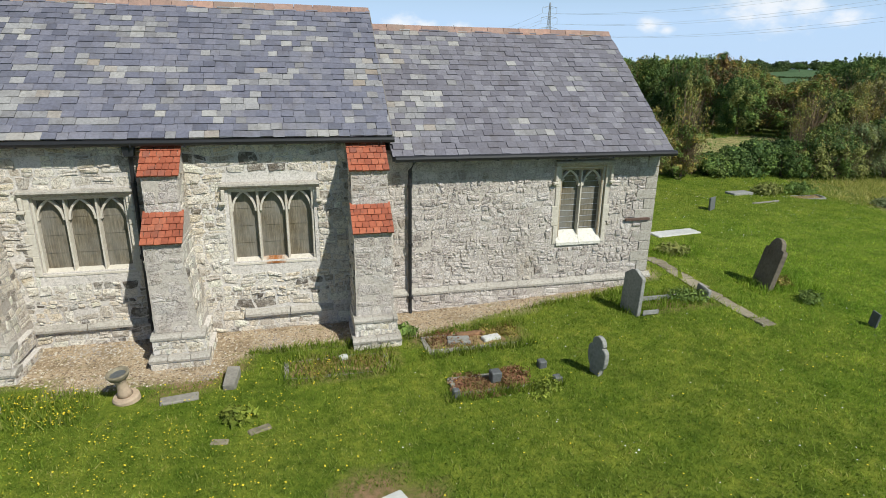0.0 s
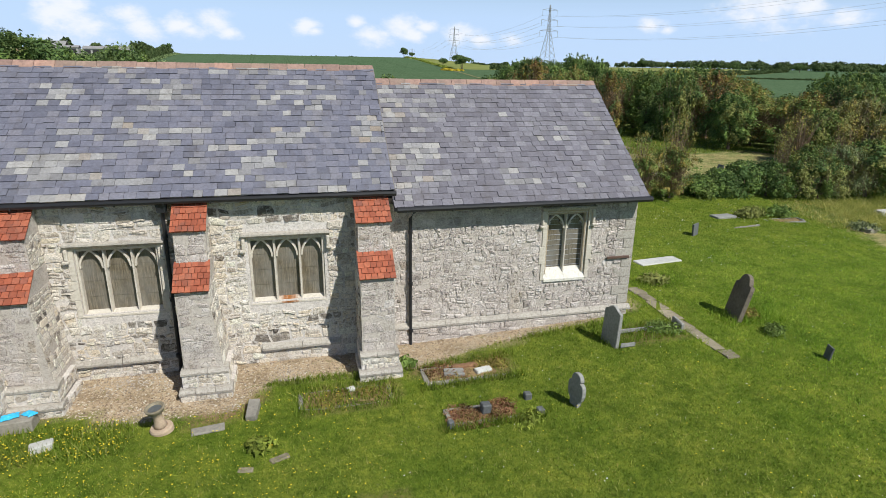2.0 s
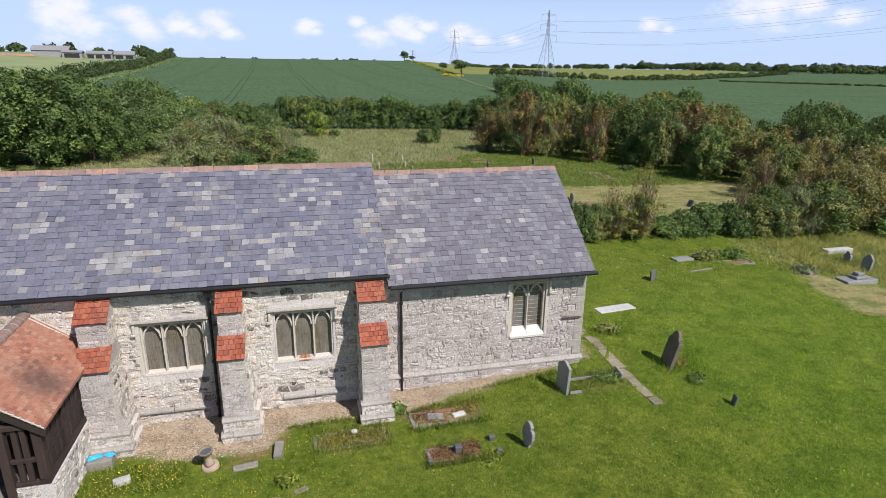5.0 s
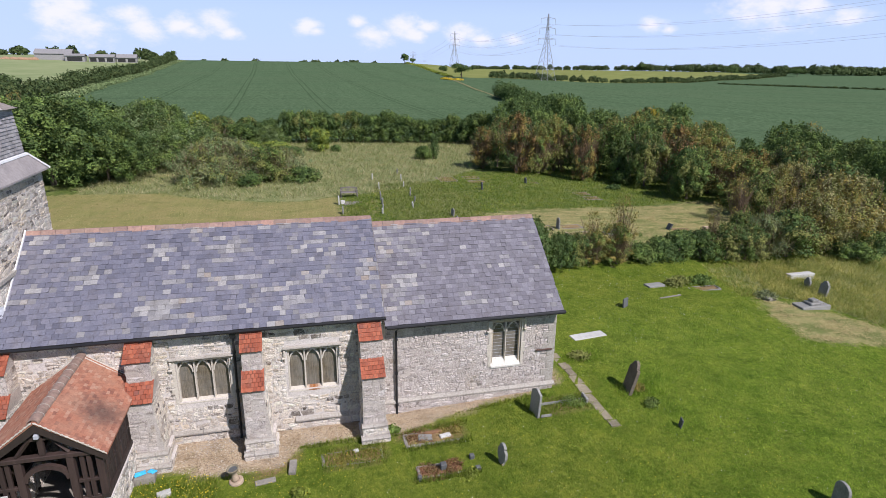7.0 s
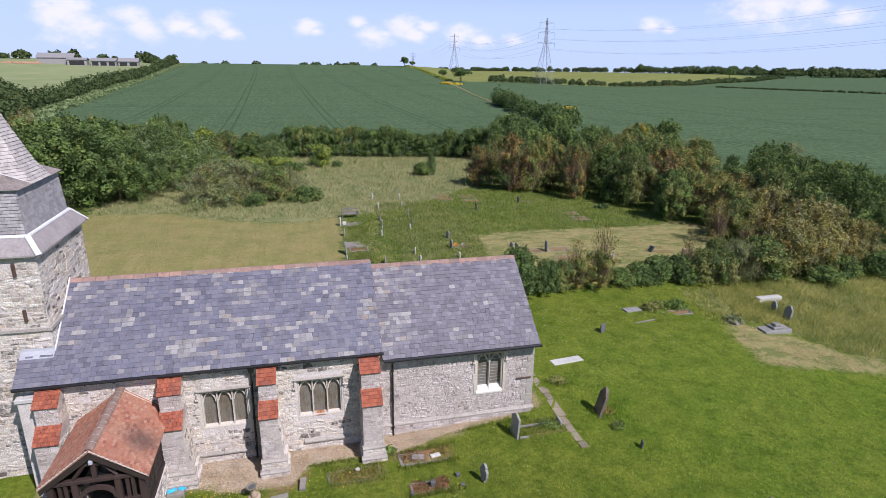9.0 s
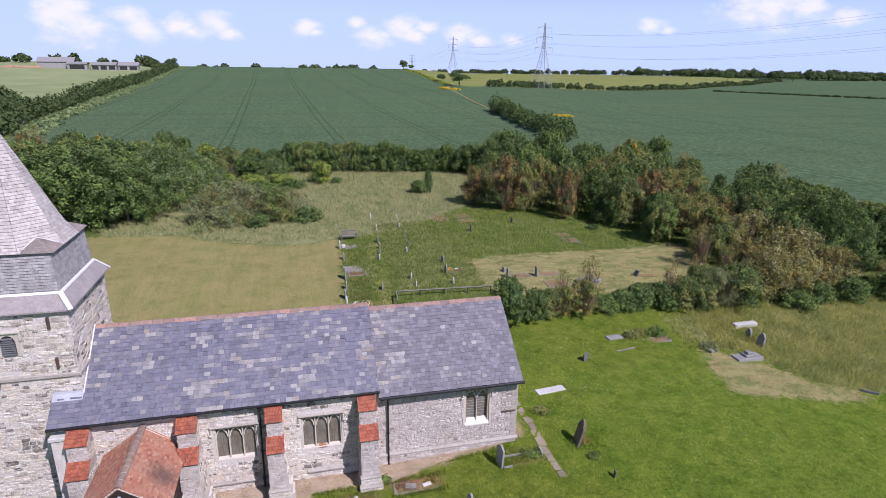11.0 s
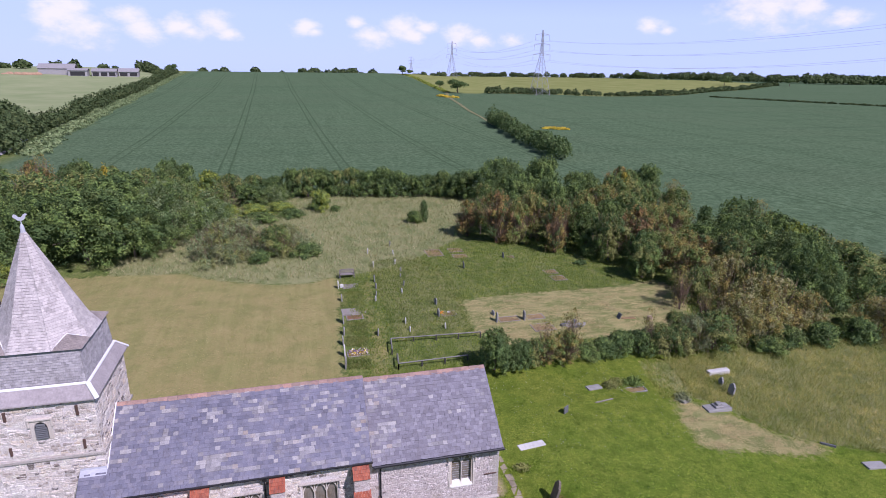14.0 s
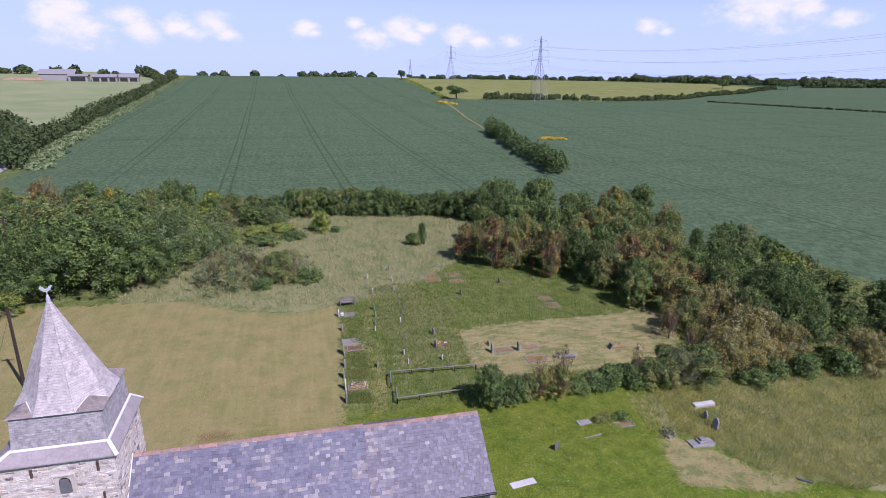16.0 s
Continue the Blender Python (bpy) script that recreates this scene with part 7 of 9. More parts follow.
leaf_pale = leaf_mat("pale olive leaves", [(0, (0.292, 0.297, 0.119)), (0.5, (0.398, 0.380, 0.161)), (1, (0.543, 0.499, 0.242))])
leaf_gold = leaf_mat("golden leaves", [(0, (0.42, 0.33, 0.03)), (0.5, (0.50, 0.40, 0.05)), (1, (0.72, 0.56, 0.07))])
mat_bark = plain("grey-brown bark", (0.13, 0.10, 0.075), 0.9, 20, 0.4, 0, 0.6)
mat_twig = plain("dead brown twigs", (0.22, 0.155, 0.095), 0.9, 20, 0.4)


def cards(rs, centres, normals, size, long=1.5):
    """Small pointed leaves, turned at random about the given normals."""
    n = len(centres)
    nrm = normals + rs.normal(0, 0.55, (n, 3))
    nrm /= np.linalg.norm(nrm, axis=1, keepdims=True) + 1e-9
    side = np.cross(nrm, rs.normal(0, 1, (n, 3)))
    side /= np.linalg.norm(side, axis=1, keepdims=True) + 1e-9
    up = np.cross(nrm, side)
    s = (size * rs.uniform(0.6, 1.4, n))[:, None]
    return np.stack([centres - up * s * long / 2 - side * s * 0.4, centres - up * s * 0.2 + side * s * 0.75, centres + up * s * long * 0.75], 1)


def blob_points(rs, blobs, count, inner=0.6):
    """Points spread over lumpy blobs (x, y, z, radius across, radius up), mostly near their skins, with outward normals."""
    blobs = np.array(blobs, float)
    area = blobs[:, 3] ** 2
    pick = rs.choice(len(blobs), count, p=area / area.sum())
    d = rs.normal(0, 1, (count, 3))
    d[:, 2] = np.abs(d[:, 2]) * 1.1 - 0.35
    d /= np.linalg.norm(d, axis=1, keepdims=True)
    lump = 1 + 0.16 * np.sin(5 * d[:, 0] + pick) * np.cos(4 * d[:, 1] + 2 * pick) + 0.10 * np.sin(11 * d[:, 0] + 9 * d[:, 2] + pick)
    r = (inner + (1 - inner) * rs.uniform(0, 1, count) ** 0.5) * lump
    b = blobs[pick]
    pts = b[:, :3] + d * r[:, None] * np.stack([b[:, 3], b[:, 3], b[:, 4]], 1)
    return pts, d


def sprays(rs, blobs, count, size, rise):
    """Leaves gathered in sprays on the skins of blobs, so that the outline is ragged and light falls in between."""
    k = max(30, count // 62)
    centre, out = blob_points(rs, blobs, k, 0.45)
    pick = rs.randint(0, k, count)
    spread = size * rs.uniform(0.5, 1.3, k)[pick][:, None]
    off = rs.normal(0, 1, (count, 3)) * spread
    up = np.abs(rs.normal(0, 1, count)) * rise * rs.uniform(0.2, 1.0, k)[pick]
    pts = centre[pick] + off + np.stack([np.zeros(count), np.zeros(count), up], 1) + out[pick] * (0.3 * up)[:, None]
    nrm = out[pick] * 0.6 + off / (spread + 1e-6) * 0.4 + np.array([0, 0, 0.5])
    return pts, nrm


def shrub(name, label, category, seed, height, radius, mats, count, leaf=0.1, blobs=9, trunk=0.0, twigs=0, spiky=0.0, fan=False):
    """Bush or tree at the origin: stems with limbs, and a crown of many small leaves in uneven clumps."""
    rs = np.random.RandomState(seed)
    r = random.Random(seed)
    t = thing(name, label, category)
    body = []
    for i in range(blobs):
        a, q = r.uniform(0, 2 * math.pi), r.uniform(0.1, 0.72) * radius
        br = radius * r.uniform(0.32, 0.58)
        top = height * (1 - 0.38 * (q / radius) ** 2) * r.uniform(0.82, 1.06)
        low = trunk + 0.1 * height * r.random()
        bz = r.uniform(low + 0.3 * br, max(low + 0.35 * br, top - 0.8 * br))
        body.append((q * math.cos(a), q * math.sin(a), bz, br, br * r.uniform(0.7, 1.0) + 0.1 * height * spiky))
    for k in range(3):
        a = 2.1 * k + r.random()
        body.append((0.28 * radius * math.cos(a), 0.28 * radius * math.sin(a), height * r.uniform(0.62, 0.74), radius * 0.5, height * 0.26))
    for k in range(5 if trunk < 0.8 else 0):
        a = 2 * math.pi * k / 5 + r.random()
        body.append((0.55 * radius * math.cos(a), 0.55 * radius * math.sin(a), height * 0.2, radius * 0.42, height * 0.22))
    stem_top = max(trunk, 0.25 * height)
    bm = bmesh.new()
    lean = Vector((r.uniform(-0.08, 0.08), r.uniform(-0.08, 0.08), 1))
    r0 = 0.022 * height + 0.02
    tube(bm, [(0, 0, -0.15), tuple(lean * stem_top * 0.5), tuple(lean * stem_top), tuple(lean * height * 0.72)], [r0 * 1.25, r0, r0 * 0.8, r0 * 0.25], 7)
    part("trunk", bm, mat_bark, t)
    for i in range(6):
        b = body[i % len(body)]
        start = lean * stem_top * r.uniform(0.5, 1.1)
        end = Vector(b[:3])
        mid = start.lerp(end, 0.5) + Vector((r.uniform(-0.2, 0.2), r.uniform(-0.2, 0.2), 0.1 * height * r.random()))
        bm = bmesh.new()
        tube(bm, [start, mid, end], [r0 * 0.5, r0 * 0.35, r0 * 0.12], 5)
        part("limb", bm, mat_bark, t)
    mats = mats if isinstance(mats, (list, tuple)) else [mats]
    for k, m in enumerate(mats):
        n = count // len(mats)
        pts, nrm = sprays(rs, body, n, 0.035 * radius + 0.13, spiky * 0.16 * height)
        if k == 0:
            # the crown keeps to the height and spread that are asked for
            lift, spread_k = height / np.percentile(pts[:, 2], 98.5), radius / np.percentile(np.hypot(pts[:, 0], pts[:, 1]), 95)
        pts *= np.array([spread_k, spread_k, lift])
        pts[:, :2] *= np.sqrt(np.clip(1.35 - np.clip(pts[:, 2] / height, 0, 1) ** 3.2, 0.38, 1))[:, None]
        over = np.maximum(pts[:, 2] - 0.94 * height, 0)
        pts[:, 2] = np.maximum(pts[:, 2] - 0.6 * over, 0.05)
        # leading shoots that stand out of the top
        shoot = rs.randint(0, 22, n)
        sel = rs.uniform(0, 1, n) < 0.07
        ang, far = rs.uniform(0, 2 * math.pi, 22), 0.62 * radius * np.sqrt(rs.uniform(0, 1, 22))
        foot, tall = height * (0.93 - 0.42 * (far / radius) ** 2), height * rs.uniform(0.05, 0.17, 22)
        g = rs.uniform(0, 1, n)
        thin = (0.02 * radius + 0.1) * (1.1 - g)
        shoots = np.stack([far[shoot] * np.cos(ang[shoot]) + rs.normal(0, 1, n) * thin, far[shoot] * np.sin(ang[shoot]) + rs.normal(0, 1, n) * thin, foot[shoot] + g * tall[shoot]], 1)
        pts[sel] = shoots[sel]
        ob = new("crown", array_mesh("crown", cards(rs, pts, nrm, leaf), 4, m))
        ob.parent = t
    if twigs:
        pts, nrm = blob_points(rs, body, twigs, 0.5)
        pts *= np.array([spread_k, spread_k, lift])
        pts[:, :2] *= np.sqrt(np.clip(1.35 - np.clip(pts[:, 2] / height, 0, 1) ** 3.2, 0.38, 1))[:, None]
        pts[:, 2] = np.clip(pts[:, 2], 0.15, 0.82 * height)
        d = nrm * 0.35 + rs.normal(0, 0.25, nrm.shape) + np.array([0, 0, 1.0])
        d /= np.linalg.norm(d, axis=1, keepdims=True)
        L = rs.uniform(0.08, 0.22, twigs)[:, None] * height
        if fan:
            pts *= np.array([0.45, 0.45, 0.5])
            d = pts * np.array([0.9, 0.9, 0]) / radius + rs.normal(0, 0.16, pts.shape) + np.array([0, 0, 1.0])
            d /= np.linalg.norm(d, axis=1, keepdims=True)
            L = np.minimum(L * 3.0, 1.08 * height - pts[:, 2:])
        side = np.cross(d, rs.normal(0, 1, d.shape))
        side /= np.linalg.norm(side, axis=1, keepdims=True)
        quad = np.stack([pts - side * 0.016, pts + side * 0.016, pts + d * L + side * 0.004, pts + d * L - side * 0.004], 1)
        ob = new("brushwood", array_mesh("brushwood", quad, 4, mat_twig))
        ob.parent = t
        tagged(ob, kind="stuff")
    return t


KINDS = {
    "dark": ("tree", "dense dark green hedgerow tree with leaves to the ground", "tree", dict(seed=1, height=6.0, radius=3.2, mats=[leaf_dark, leaf_dark, leaf_mid], count=11220, leaf=0.139, blobs=15)),
    "dark2": ("tree", "broad dark green oak-like tree", "tree", dict(seed=2, height=9.0, radius=6.2, mats=[leaf_dark, leaf_dark, leaf_mid], count=26400, leaf=0.150, blobs=30)),
    "mid": ("tree", "mid-green young tree among scrub", "tree", dict(seed=3, height=5.6, radius=2.5, mats=[leaf_mid, leaf_olive, leaf_dark], count=9240, leaf=0.122, blobs=14, spiky=0.35)),
    "mid2": ("tree", "upright mid-green sapling among scrub", "tree", dict(seed=13, height=6.6, radius=2.3, mats=[leaf_mid, leaf_dark], count=8580, leaf=0.122, blobs=13, spiky=0.6)),
    "olive": ("shrub", "olive-green scrubby bush with brown twigs", "shrub", dict(seed=4, height=4.6, radius=2.6, mats=[leaf_olive, leaf_mid, leaf_dark], count=8250, leaf=0.116, blobs=12, twigs=500, spiky=0.3)),
    "brown": ("shrub", "half-dead brown thorny shrub with bare twigs", "shrub", dict(seed=5, height=5.4, radius=2.1, mats=[leaf_brown, leaf_olive, leaf_mid], count=8250, leaf=0.104, blobs=14, twigs=650, spiky=0.18, fan=True)),
    "rust": ("shrub", "dying rusty brown sapling thicket with upright bare stems", "shrub", dict(seed=15, height=6.0, radius=2.0, mats=[leaf_rust, leaf_brown, leaf_dark], count=7920, leaf=0.104, blobs=14, twigs=850, spiky=0.18, fan=True)),
    "grey": ("shrub", "broad grey-green willow bush", "shrub", dict(seed=6, height=4.5, radius=4.4, mats=[leaf_grey, leaf_sage, leaf_olive], count=17160, leaf=0.104, blobs=18, twigs=1400, spiky=0.25)),
    "willow": ("tree", "smooth domed willow with fine grey-green leaves", "tree", dict(seed=16, height=8.0, radius=5.5, mats=[leaf_sage, leaf_mid, leaf_dark], count=27720, leaf=0.116, blobs=30, spiky=0.25)),
    "blossom": ("shrub", "pale olive thorn bush fading after blossom", "shrub", dict(seed=17, height=5.0, radius=3.8, mats=[leaf_pale, leaf_olive, leaf_brown], count=13200, leaf=0.104, blobs=18, twigs=700, spiky=0.25)),
    "yellow": ("shrub", "rounded bright yellow-green bush", "shrub", dict(seed=7, height=3.0, radius=2.1, mats=[leaf_yellow, leaf_mid], count=6798, leaf=0.115, blobs=9)),
    "gold": ("shrub", "slender shrub with golden yellow leaves", "shrub", dict(seed=18, height=3.0, radius=1.2, mats=[leaf_gold], count=1980, leaf=0.104, blobs=7, spiky=1.0)),
    "low": ("shrub", "low dark green bramble hedge", "shrub", dict(seed=8, height=1.7, radius=1.5, mats=[leaf_mid, leaf_dark], count=5214, leaf=0.092, blobs=9, twigs=100)),
    "fir": ("tree", "small dark upright conifer", "tree", dict(seed=9, height=3.4, radius=1.3, mats=[leaf_dark], count=4455, leaf=0.100, blobs=7, spiky=1.5)),
    "bare": ("shrub", "nearly leafless brown twiggy shrub", "shrub", dict(seed=10, height=3.0, radius=1.3, mats=[leaf_brown, leaf_olive], count=800, leaf=0.064, blobs=7, twigs=150, spiky=0.3, fan=True)),
}
PROTO = {}
tree_rnd = random.Random(99)


def plant(kind, x, y, tall, wide):
    """One tree or bush of a kind, so high and with a crown of that radius."""
    name, label, cat, args = KINDS[kind]
    k = wide / args["radius"]
    m = Matrix.Translation((x, y, ground_z(x, y) - 0.05)) @ Matrix.Rotation(radians(tree_rnd.uniform(0, 360)), 4, "Z") @ Matrix.Diagonal((k, k * tree_rnd.uniform(0.9, 1.1), tall / args["height"], 1))
    if kind not in PROTO:
        PROTO[kind] = shrub(name, label, cat, **args)
        PROTO[kind].matrix_basis = m
        tagged(PROTO[kind], group="churchyard scrub")
        return PROTO[kind]
    made = copy_thing(PROTO[kind], Matrix.Identity(4))
    made.matrix_basis = m
    return made


# far hedge closing the meadow
x = -10.5
while x < 19:
    plant(tree_rnd.choice(("dark", "dark", "mid")), x, 79.2 - 0.19 * max(0, x + 3) + tree_rnd.uniform(-0.6, 0.6), tree_rnd.uniform(4.0, 5.2) - 0.03 * x, tree_rnd.uniform(2.2, 2.9))
    x += 2.6
# the wood to the north-west
for x, y, k, h, r in ((-33.5, 47.0, "dark2", 8.6, 6.6), (-28.6, 47.8, "dark2", 6.2, 4.6), (-39.5, 46.0, "dark2", 8.0, 5.2), (-46, 47, "mid", 7.0, 4.0), (-53, 47, "olive", 6.5, 4.0), (-61, 47, "mid", 7.0, 4.2), (-40.5, 40.2, "yellow", 2.6, 2.0), (-44.5, 41.5, "olive", 3.4, 2.4),
                      (-25.6, 54.6, "willow", 7.6, 5.4), (-21.0, 58.5, "willow", 4.4, 3.2), (-33, 58, "dark", 7.8, 4.2), (-40, 57, "mid", 7.6, 4.4), (-47, 58, "mid2", 7.4, 4.0), (-54, 58, "mid", 7.0, 4.2), (-62, 59, "olive", 7.0, 4.2),
                      (-27.5, 65, "mid", 6.4, 3.8), (-34, 67, "mid2", 6.8, 3.6), (-39, 66, "mid", 7.0, 3.8), (-45, 67, "olive", 7.0, 3.8), (-52, 68, "mid", 7.0, 3.8), (-59, 68, "dark", 7.0, 4.0), (-67, 70, "mid", 7.0, 4.2),
                      (-33.7, 74.5, "olive", 5.8, 3.4), (-38.5, 76, "mid", 6.6, 3.2), (-43.5, 80, "dark", 7.0, 3.2), (-38.4, 75, "gold", 6.9, 0.9), (-47, 76, "rust", 6.4, 2.2), (-50.4, 84.5, "bare", 8.0, 2.2), (-52.2, 85.0, "rust", 6.4, 1.7), (-56, 80, "mid", 6.4, 3.6), (-63, 82, "dark", 6.5, 3.6), (-71, 82, "mid", 6.5, 3.8), (-79, 84, "olive", 6.5, 3.8),
                      (-30.6, 82.5, "dark", 6.6, 3.0), (-28.0, 83.2, "mid2", 5.7, 2.2), (-35, 83, "mid", 5.2, 2.8), (-24.4, 82, "yellow", 4.5, 2.4), (-20.6, 80.5, "olive", 4.2, 2.5), (-16.8, 79.5, "mid", 4.1, 2.4), (-13.4, 79.4, "dark", 3.8, 2.3),
                      (-21.8, 68, "olive", 4.2, 3.0), (-17.5, 73.0, "dark", 3.6, 2.8), (-13.5, 73.5, "willow", 3.2, 2.4), (-20.6, 62.6, "yellow", 2.8, 2.6), (-16.4, 66.4, "yellow", 1.7, 2.4), (-12.6, 68.4, "yellow", 1.4, 2.5), (-15.2, 61.4, "low", 1.5, 2.4), (-10.6, 64.2, "low", 1.2, 2.0)):
    plant(k, x, y, h, r)
plant("grey", -17.3, 46.2, 4.5, 4.4)
plant("olive", -12.4, 45.4, 3.6, 2.4)
plant("grey", -11.4, 46.6, 3.4, 2.6)
plant("low", -9.0, 44.8, 1.5, 2.0)
plant("low", -14.2, 43.4, 1.2, 1.6)
plant("yellow", -6.4, 67.4, 3.3, 2.0)
plant("low", -4.0, 66.8, 0.9, 1.0)
plant("fir", 8.3, 57.4, 3.2, 0.75)
plant("low", 6.8, 57.0, 1.8, 1.25)
# thicket to the north-east: dark trees behind, dying saplings along the front
for x, y, k, h, r in ((12.4, 48.6, "rust", 4.9, 1.9), (15.4, 44.8, "rust", 6.9, 2.2), (17.8, 43.9, "brown", 5.8, 1.7), (14.6, 49.5, "olive", 5.2, 1.8), (18.4, 47.8, "mid2", 6.0, 2.0), (20.6, 46.0, "brown", 6.4, 2.2), (21.2, 39.6, "rust", 5.9, 1.5), (23.4, 43.4, "olive", 6.0, 2.2), (25.2, 39.7, "mid2", 6.1, 2.1), (23.0, 41.3, "rust", 5.4, 1.4),
                      (26.4, 35.6, "olive", 5.8, 2.1), (24.6, 37.4, "low", 1.5, 1.2), (29.2, 41.0, "dark", 6.1, 2.4), (30.0, 36.2, "rust", 6.3, 2.2), (28.2, 46.2, "brown", 6.1, 2.2), (33.2, 43.6, "mid", 6.3, 2.6), (25.0, 50.5, "dark", 7.2, 2.6), (21.0, 53.5, "dark", 6.8, 2.8), (17.4, 56, "mid", 5.6, 2.4), (29.6, 52.0, "mid2", 6.0, 2.8), (33.6, 50.4, "brown", 6.2, 2.6), (37.4, 47.0, "mid", 6.2, 2.6),
                      (24.0, 68.0, "dark2", 7.4, 5.2), (19.2, 71.4, "dark", 5.0, 3.2), (28.8, 63.4, "dark", 7.8, 3.0), (31.2, 66.0, "dark", 7.7, 3.2), (33.6, 60.0, "mid2", 6.1, 2.9), (37.0, 62.4, "dark", 5.6, 2.9), (24.6, 60.0, "dark", 6.6, 3.0), (38.2, 56.0, "mid", 6.2, 2.7), (42.6, 59.6, "mid", 6.3, 2.8), (41.6, 58.6, "gold", 6.3, 0.9), (48.0, 62.0, "dark", 6.6, 3.3), (44.4, 64.4, "rust", 5.9, 2.4), (52.0, 60.0, "bare", 4.6, 2.0),
                      (45.4, 50.0, "mid", 5.2, 2.6), (41.4, 51.6, "olive", 5.8, 2.4), (48.8, 53.6, "bare", 4.2, 1.8), (46.6, 44.7, "fir", 3.7, 1.3), (41.8, 44.6, "olive", 4.9, 2.4), (37.6, 40.6, "brown", 5.5, 2.4), (33.4, 38.0, "brown", 6.0, 2.2), (46.6, 38.0, "dark", 6.1, 3.4), (43.0, 36.4, "mid2", 4.7, 2.4), (50.4, 36.4, "dark", 4.6, 3.0), (44.7, 37.2, "gold", 5.3, 0.9), (47.8, 36.4, "bare", 6.6, 1.5),
                      (27.0, 29.2, "mid", 4.3, 2.0), (28.6, 31.6, "dark", 4.6, 2.0), (30.8, 31.2, "brown", 4.6, 2.3), (30.4, 25.6, "brown", 4.7, 2.3), (33.2, 27.6, "rust", 4.8, 2.1), (35.0, 32.6, "brown", 4.0, 2.3), (38.4, 34.6, "dark", 4.2, 2.6), (28.6, 21.6, "olive", 3.9, 1.9), (26.0, 20.9, "bare", 4.2, 1.3), (31.6, 21.6, "blossom", 4.8, 2.6), (35.4, 25.6, "olive", 5.8, 2.4), (38.6, 28.4, "dark2", 6.4, 3.4), (42.2, 30.6, "mid", 5.8, 2.6),
                      (27.6, 14.8, "blossom", 4.2, 3.0), (31.4, 16.2, "blossom", 5.0, 3.4), (34.0, 19.6, "olive", 5.2, 2.4), (35.0, 15.2, "blossom", 3.6, 2.2), (24.2, 13.6, "olive", 3.3, 2.2), (25.6, 17.0, "bare", 3.6, 1.1), (37.4, 17.4, "dark2", 6.6, 3.6), (40.8, 22.4, "dark2", 6.4, 4.0), (46.0, 28.0, "yellow", 5.2, 3.0), (49.6, 29.6, "olive", 4.6, 2.4), (48.2, 23.4, "mid", 4.6, 2.8), (43.2, 17.0, "mid", 5.0, 2.8),
                      (41.4, 12.6, "blossom", 3.6, 2.6), (46.4, 13.6, "dark", 4.4, 2.8), (51.6, 19.4, "dark", 4.6, 3.0), (51.4, 13.2, "olive", 3.8, 2.6), (57.0, 14.4, "mid", 4.4, 2.8), (57.6, 20.6, "mid", 4.4, 3.0), (63.0, 15.0, "dark", 4.6, 3.0), (69.4, 15.4, "mid", 4.6, 3.0), (75.6, 14.4, "dark", 4.6, 3.2), (48.4, 9.4, "low", 1.6, 2.0), (54.6, 9.6, "olive", 3.0, 2.4), (61.0, 9.8, "mid", 3.6, 2.6), (68.0, 9.6, "dark", 4.0, 2.8)):
    plant(k, x, y, h, r)
# hedge behind the chancel
for x, y, k, h, r in ((4.4, 13.3, "dark", 3.3, 1.75), (6.5, 13.2, "dark", 2.3, 1.2), (7.7, 13.4, "olive", 2.2, 0.9), (8.9, 14.0, "bare", 3.5, 1.0), (8.9, 13.4, "brown", 2.3, 0.9), (10.7, 13.4, "bare", 4.6, 1.1), (10.4, 13.2, "brown", 2.8, 1.15), (12.4, 13.6, "low", 1.2, 1.1), (13.9, 13.8, "low", 1.5, 1.2), (15.5, 14.0, "low", 1.9, 1.4),
                      (17.2, 13.8, "dark", 2.1, 1.2), (17.9, 13.8, "bare", 4.2, 0.7), (19.1, 13.6, "olive", 2.6, 1.4), (20.6, 13.5, "olive", 2.6, 1.4), (22.2, 14.0, "grey", 3.0, 1.9), (21.4, 15.2, "mid", 2.8, 1.3), (28.6, 12.4, "low", 1.3, 1.6), (31.4, 13.2, "low", 1.6, 1.7), (34.6, 12.6, "low", 1.8, 1.6), (38.4, 12.4, "low", 2.0, 1.8)):
    plant(k, x, y, h, r)

# ---- distance: hedges, woods, fields' edges, pylons, farm ----
def leaf_mass(name, label, blobs, count, leaf, mat, seed, category):
    rs = np.random.RandomState(seed)
    pts, nrm = blob_points(rs, blobs, count, 0.7)
    ob = new(name, array_mesh(name, cards(rs, pts, nrm, leaf, 1.2), 3, mat))
    return tagged(ob, label, category, kind="stuff")


def hedge_blobs(line, step, radius, tall, seed, gap=0.0):
    r = random.Random(seed)
    out = []
    for (x0, y0), (x1, y1) in zip(line, line[1:]):
        n = max(1, int(math.hypot(x1 - x0, y1 - y0) / step))
        for i in range(n):
            if r.random() < gap:
                continue
            t = (i + r.random()) / n
            x, y = x0 + (x1 - x0) * t + r.uniform(-1, 1) * radius * 0.4, y0 + (y1 - y0) * t + r.uniform(-1, 1) * radius * 0.4
            k = r.uniform(0.55, 1.25)
            out.append((x, y, ground_z(x, y) + tall * k * 0.4, radius * r.uniform(0.8, 1.2), tall * k * 0.62))
    return out


leaf_mass("hedgerow", "dark hedgerow climbing between two fields", hedge_blobs([(-78, 140), (-86, 168), (-90, 212), (-97, 308), (-106, 428), (-108, 552)], 2.6, 3.0, 5.6, 1), 42000, 0.5, leaf_far, 1, "hedge")
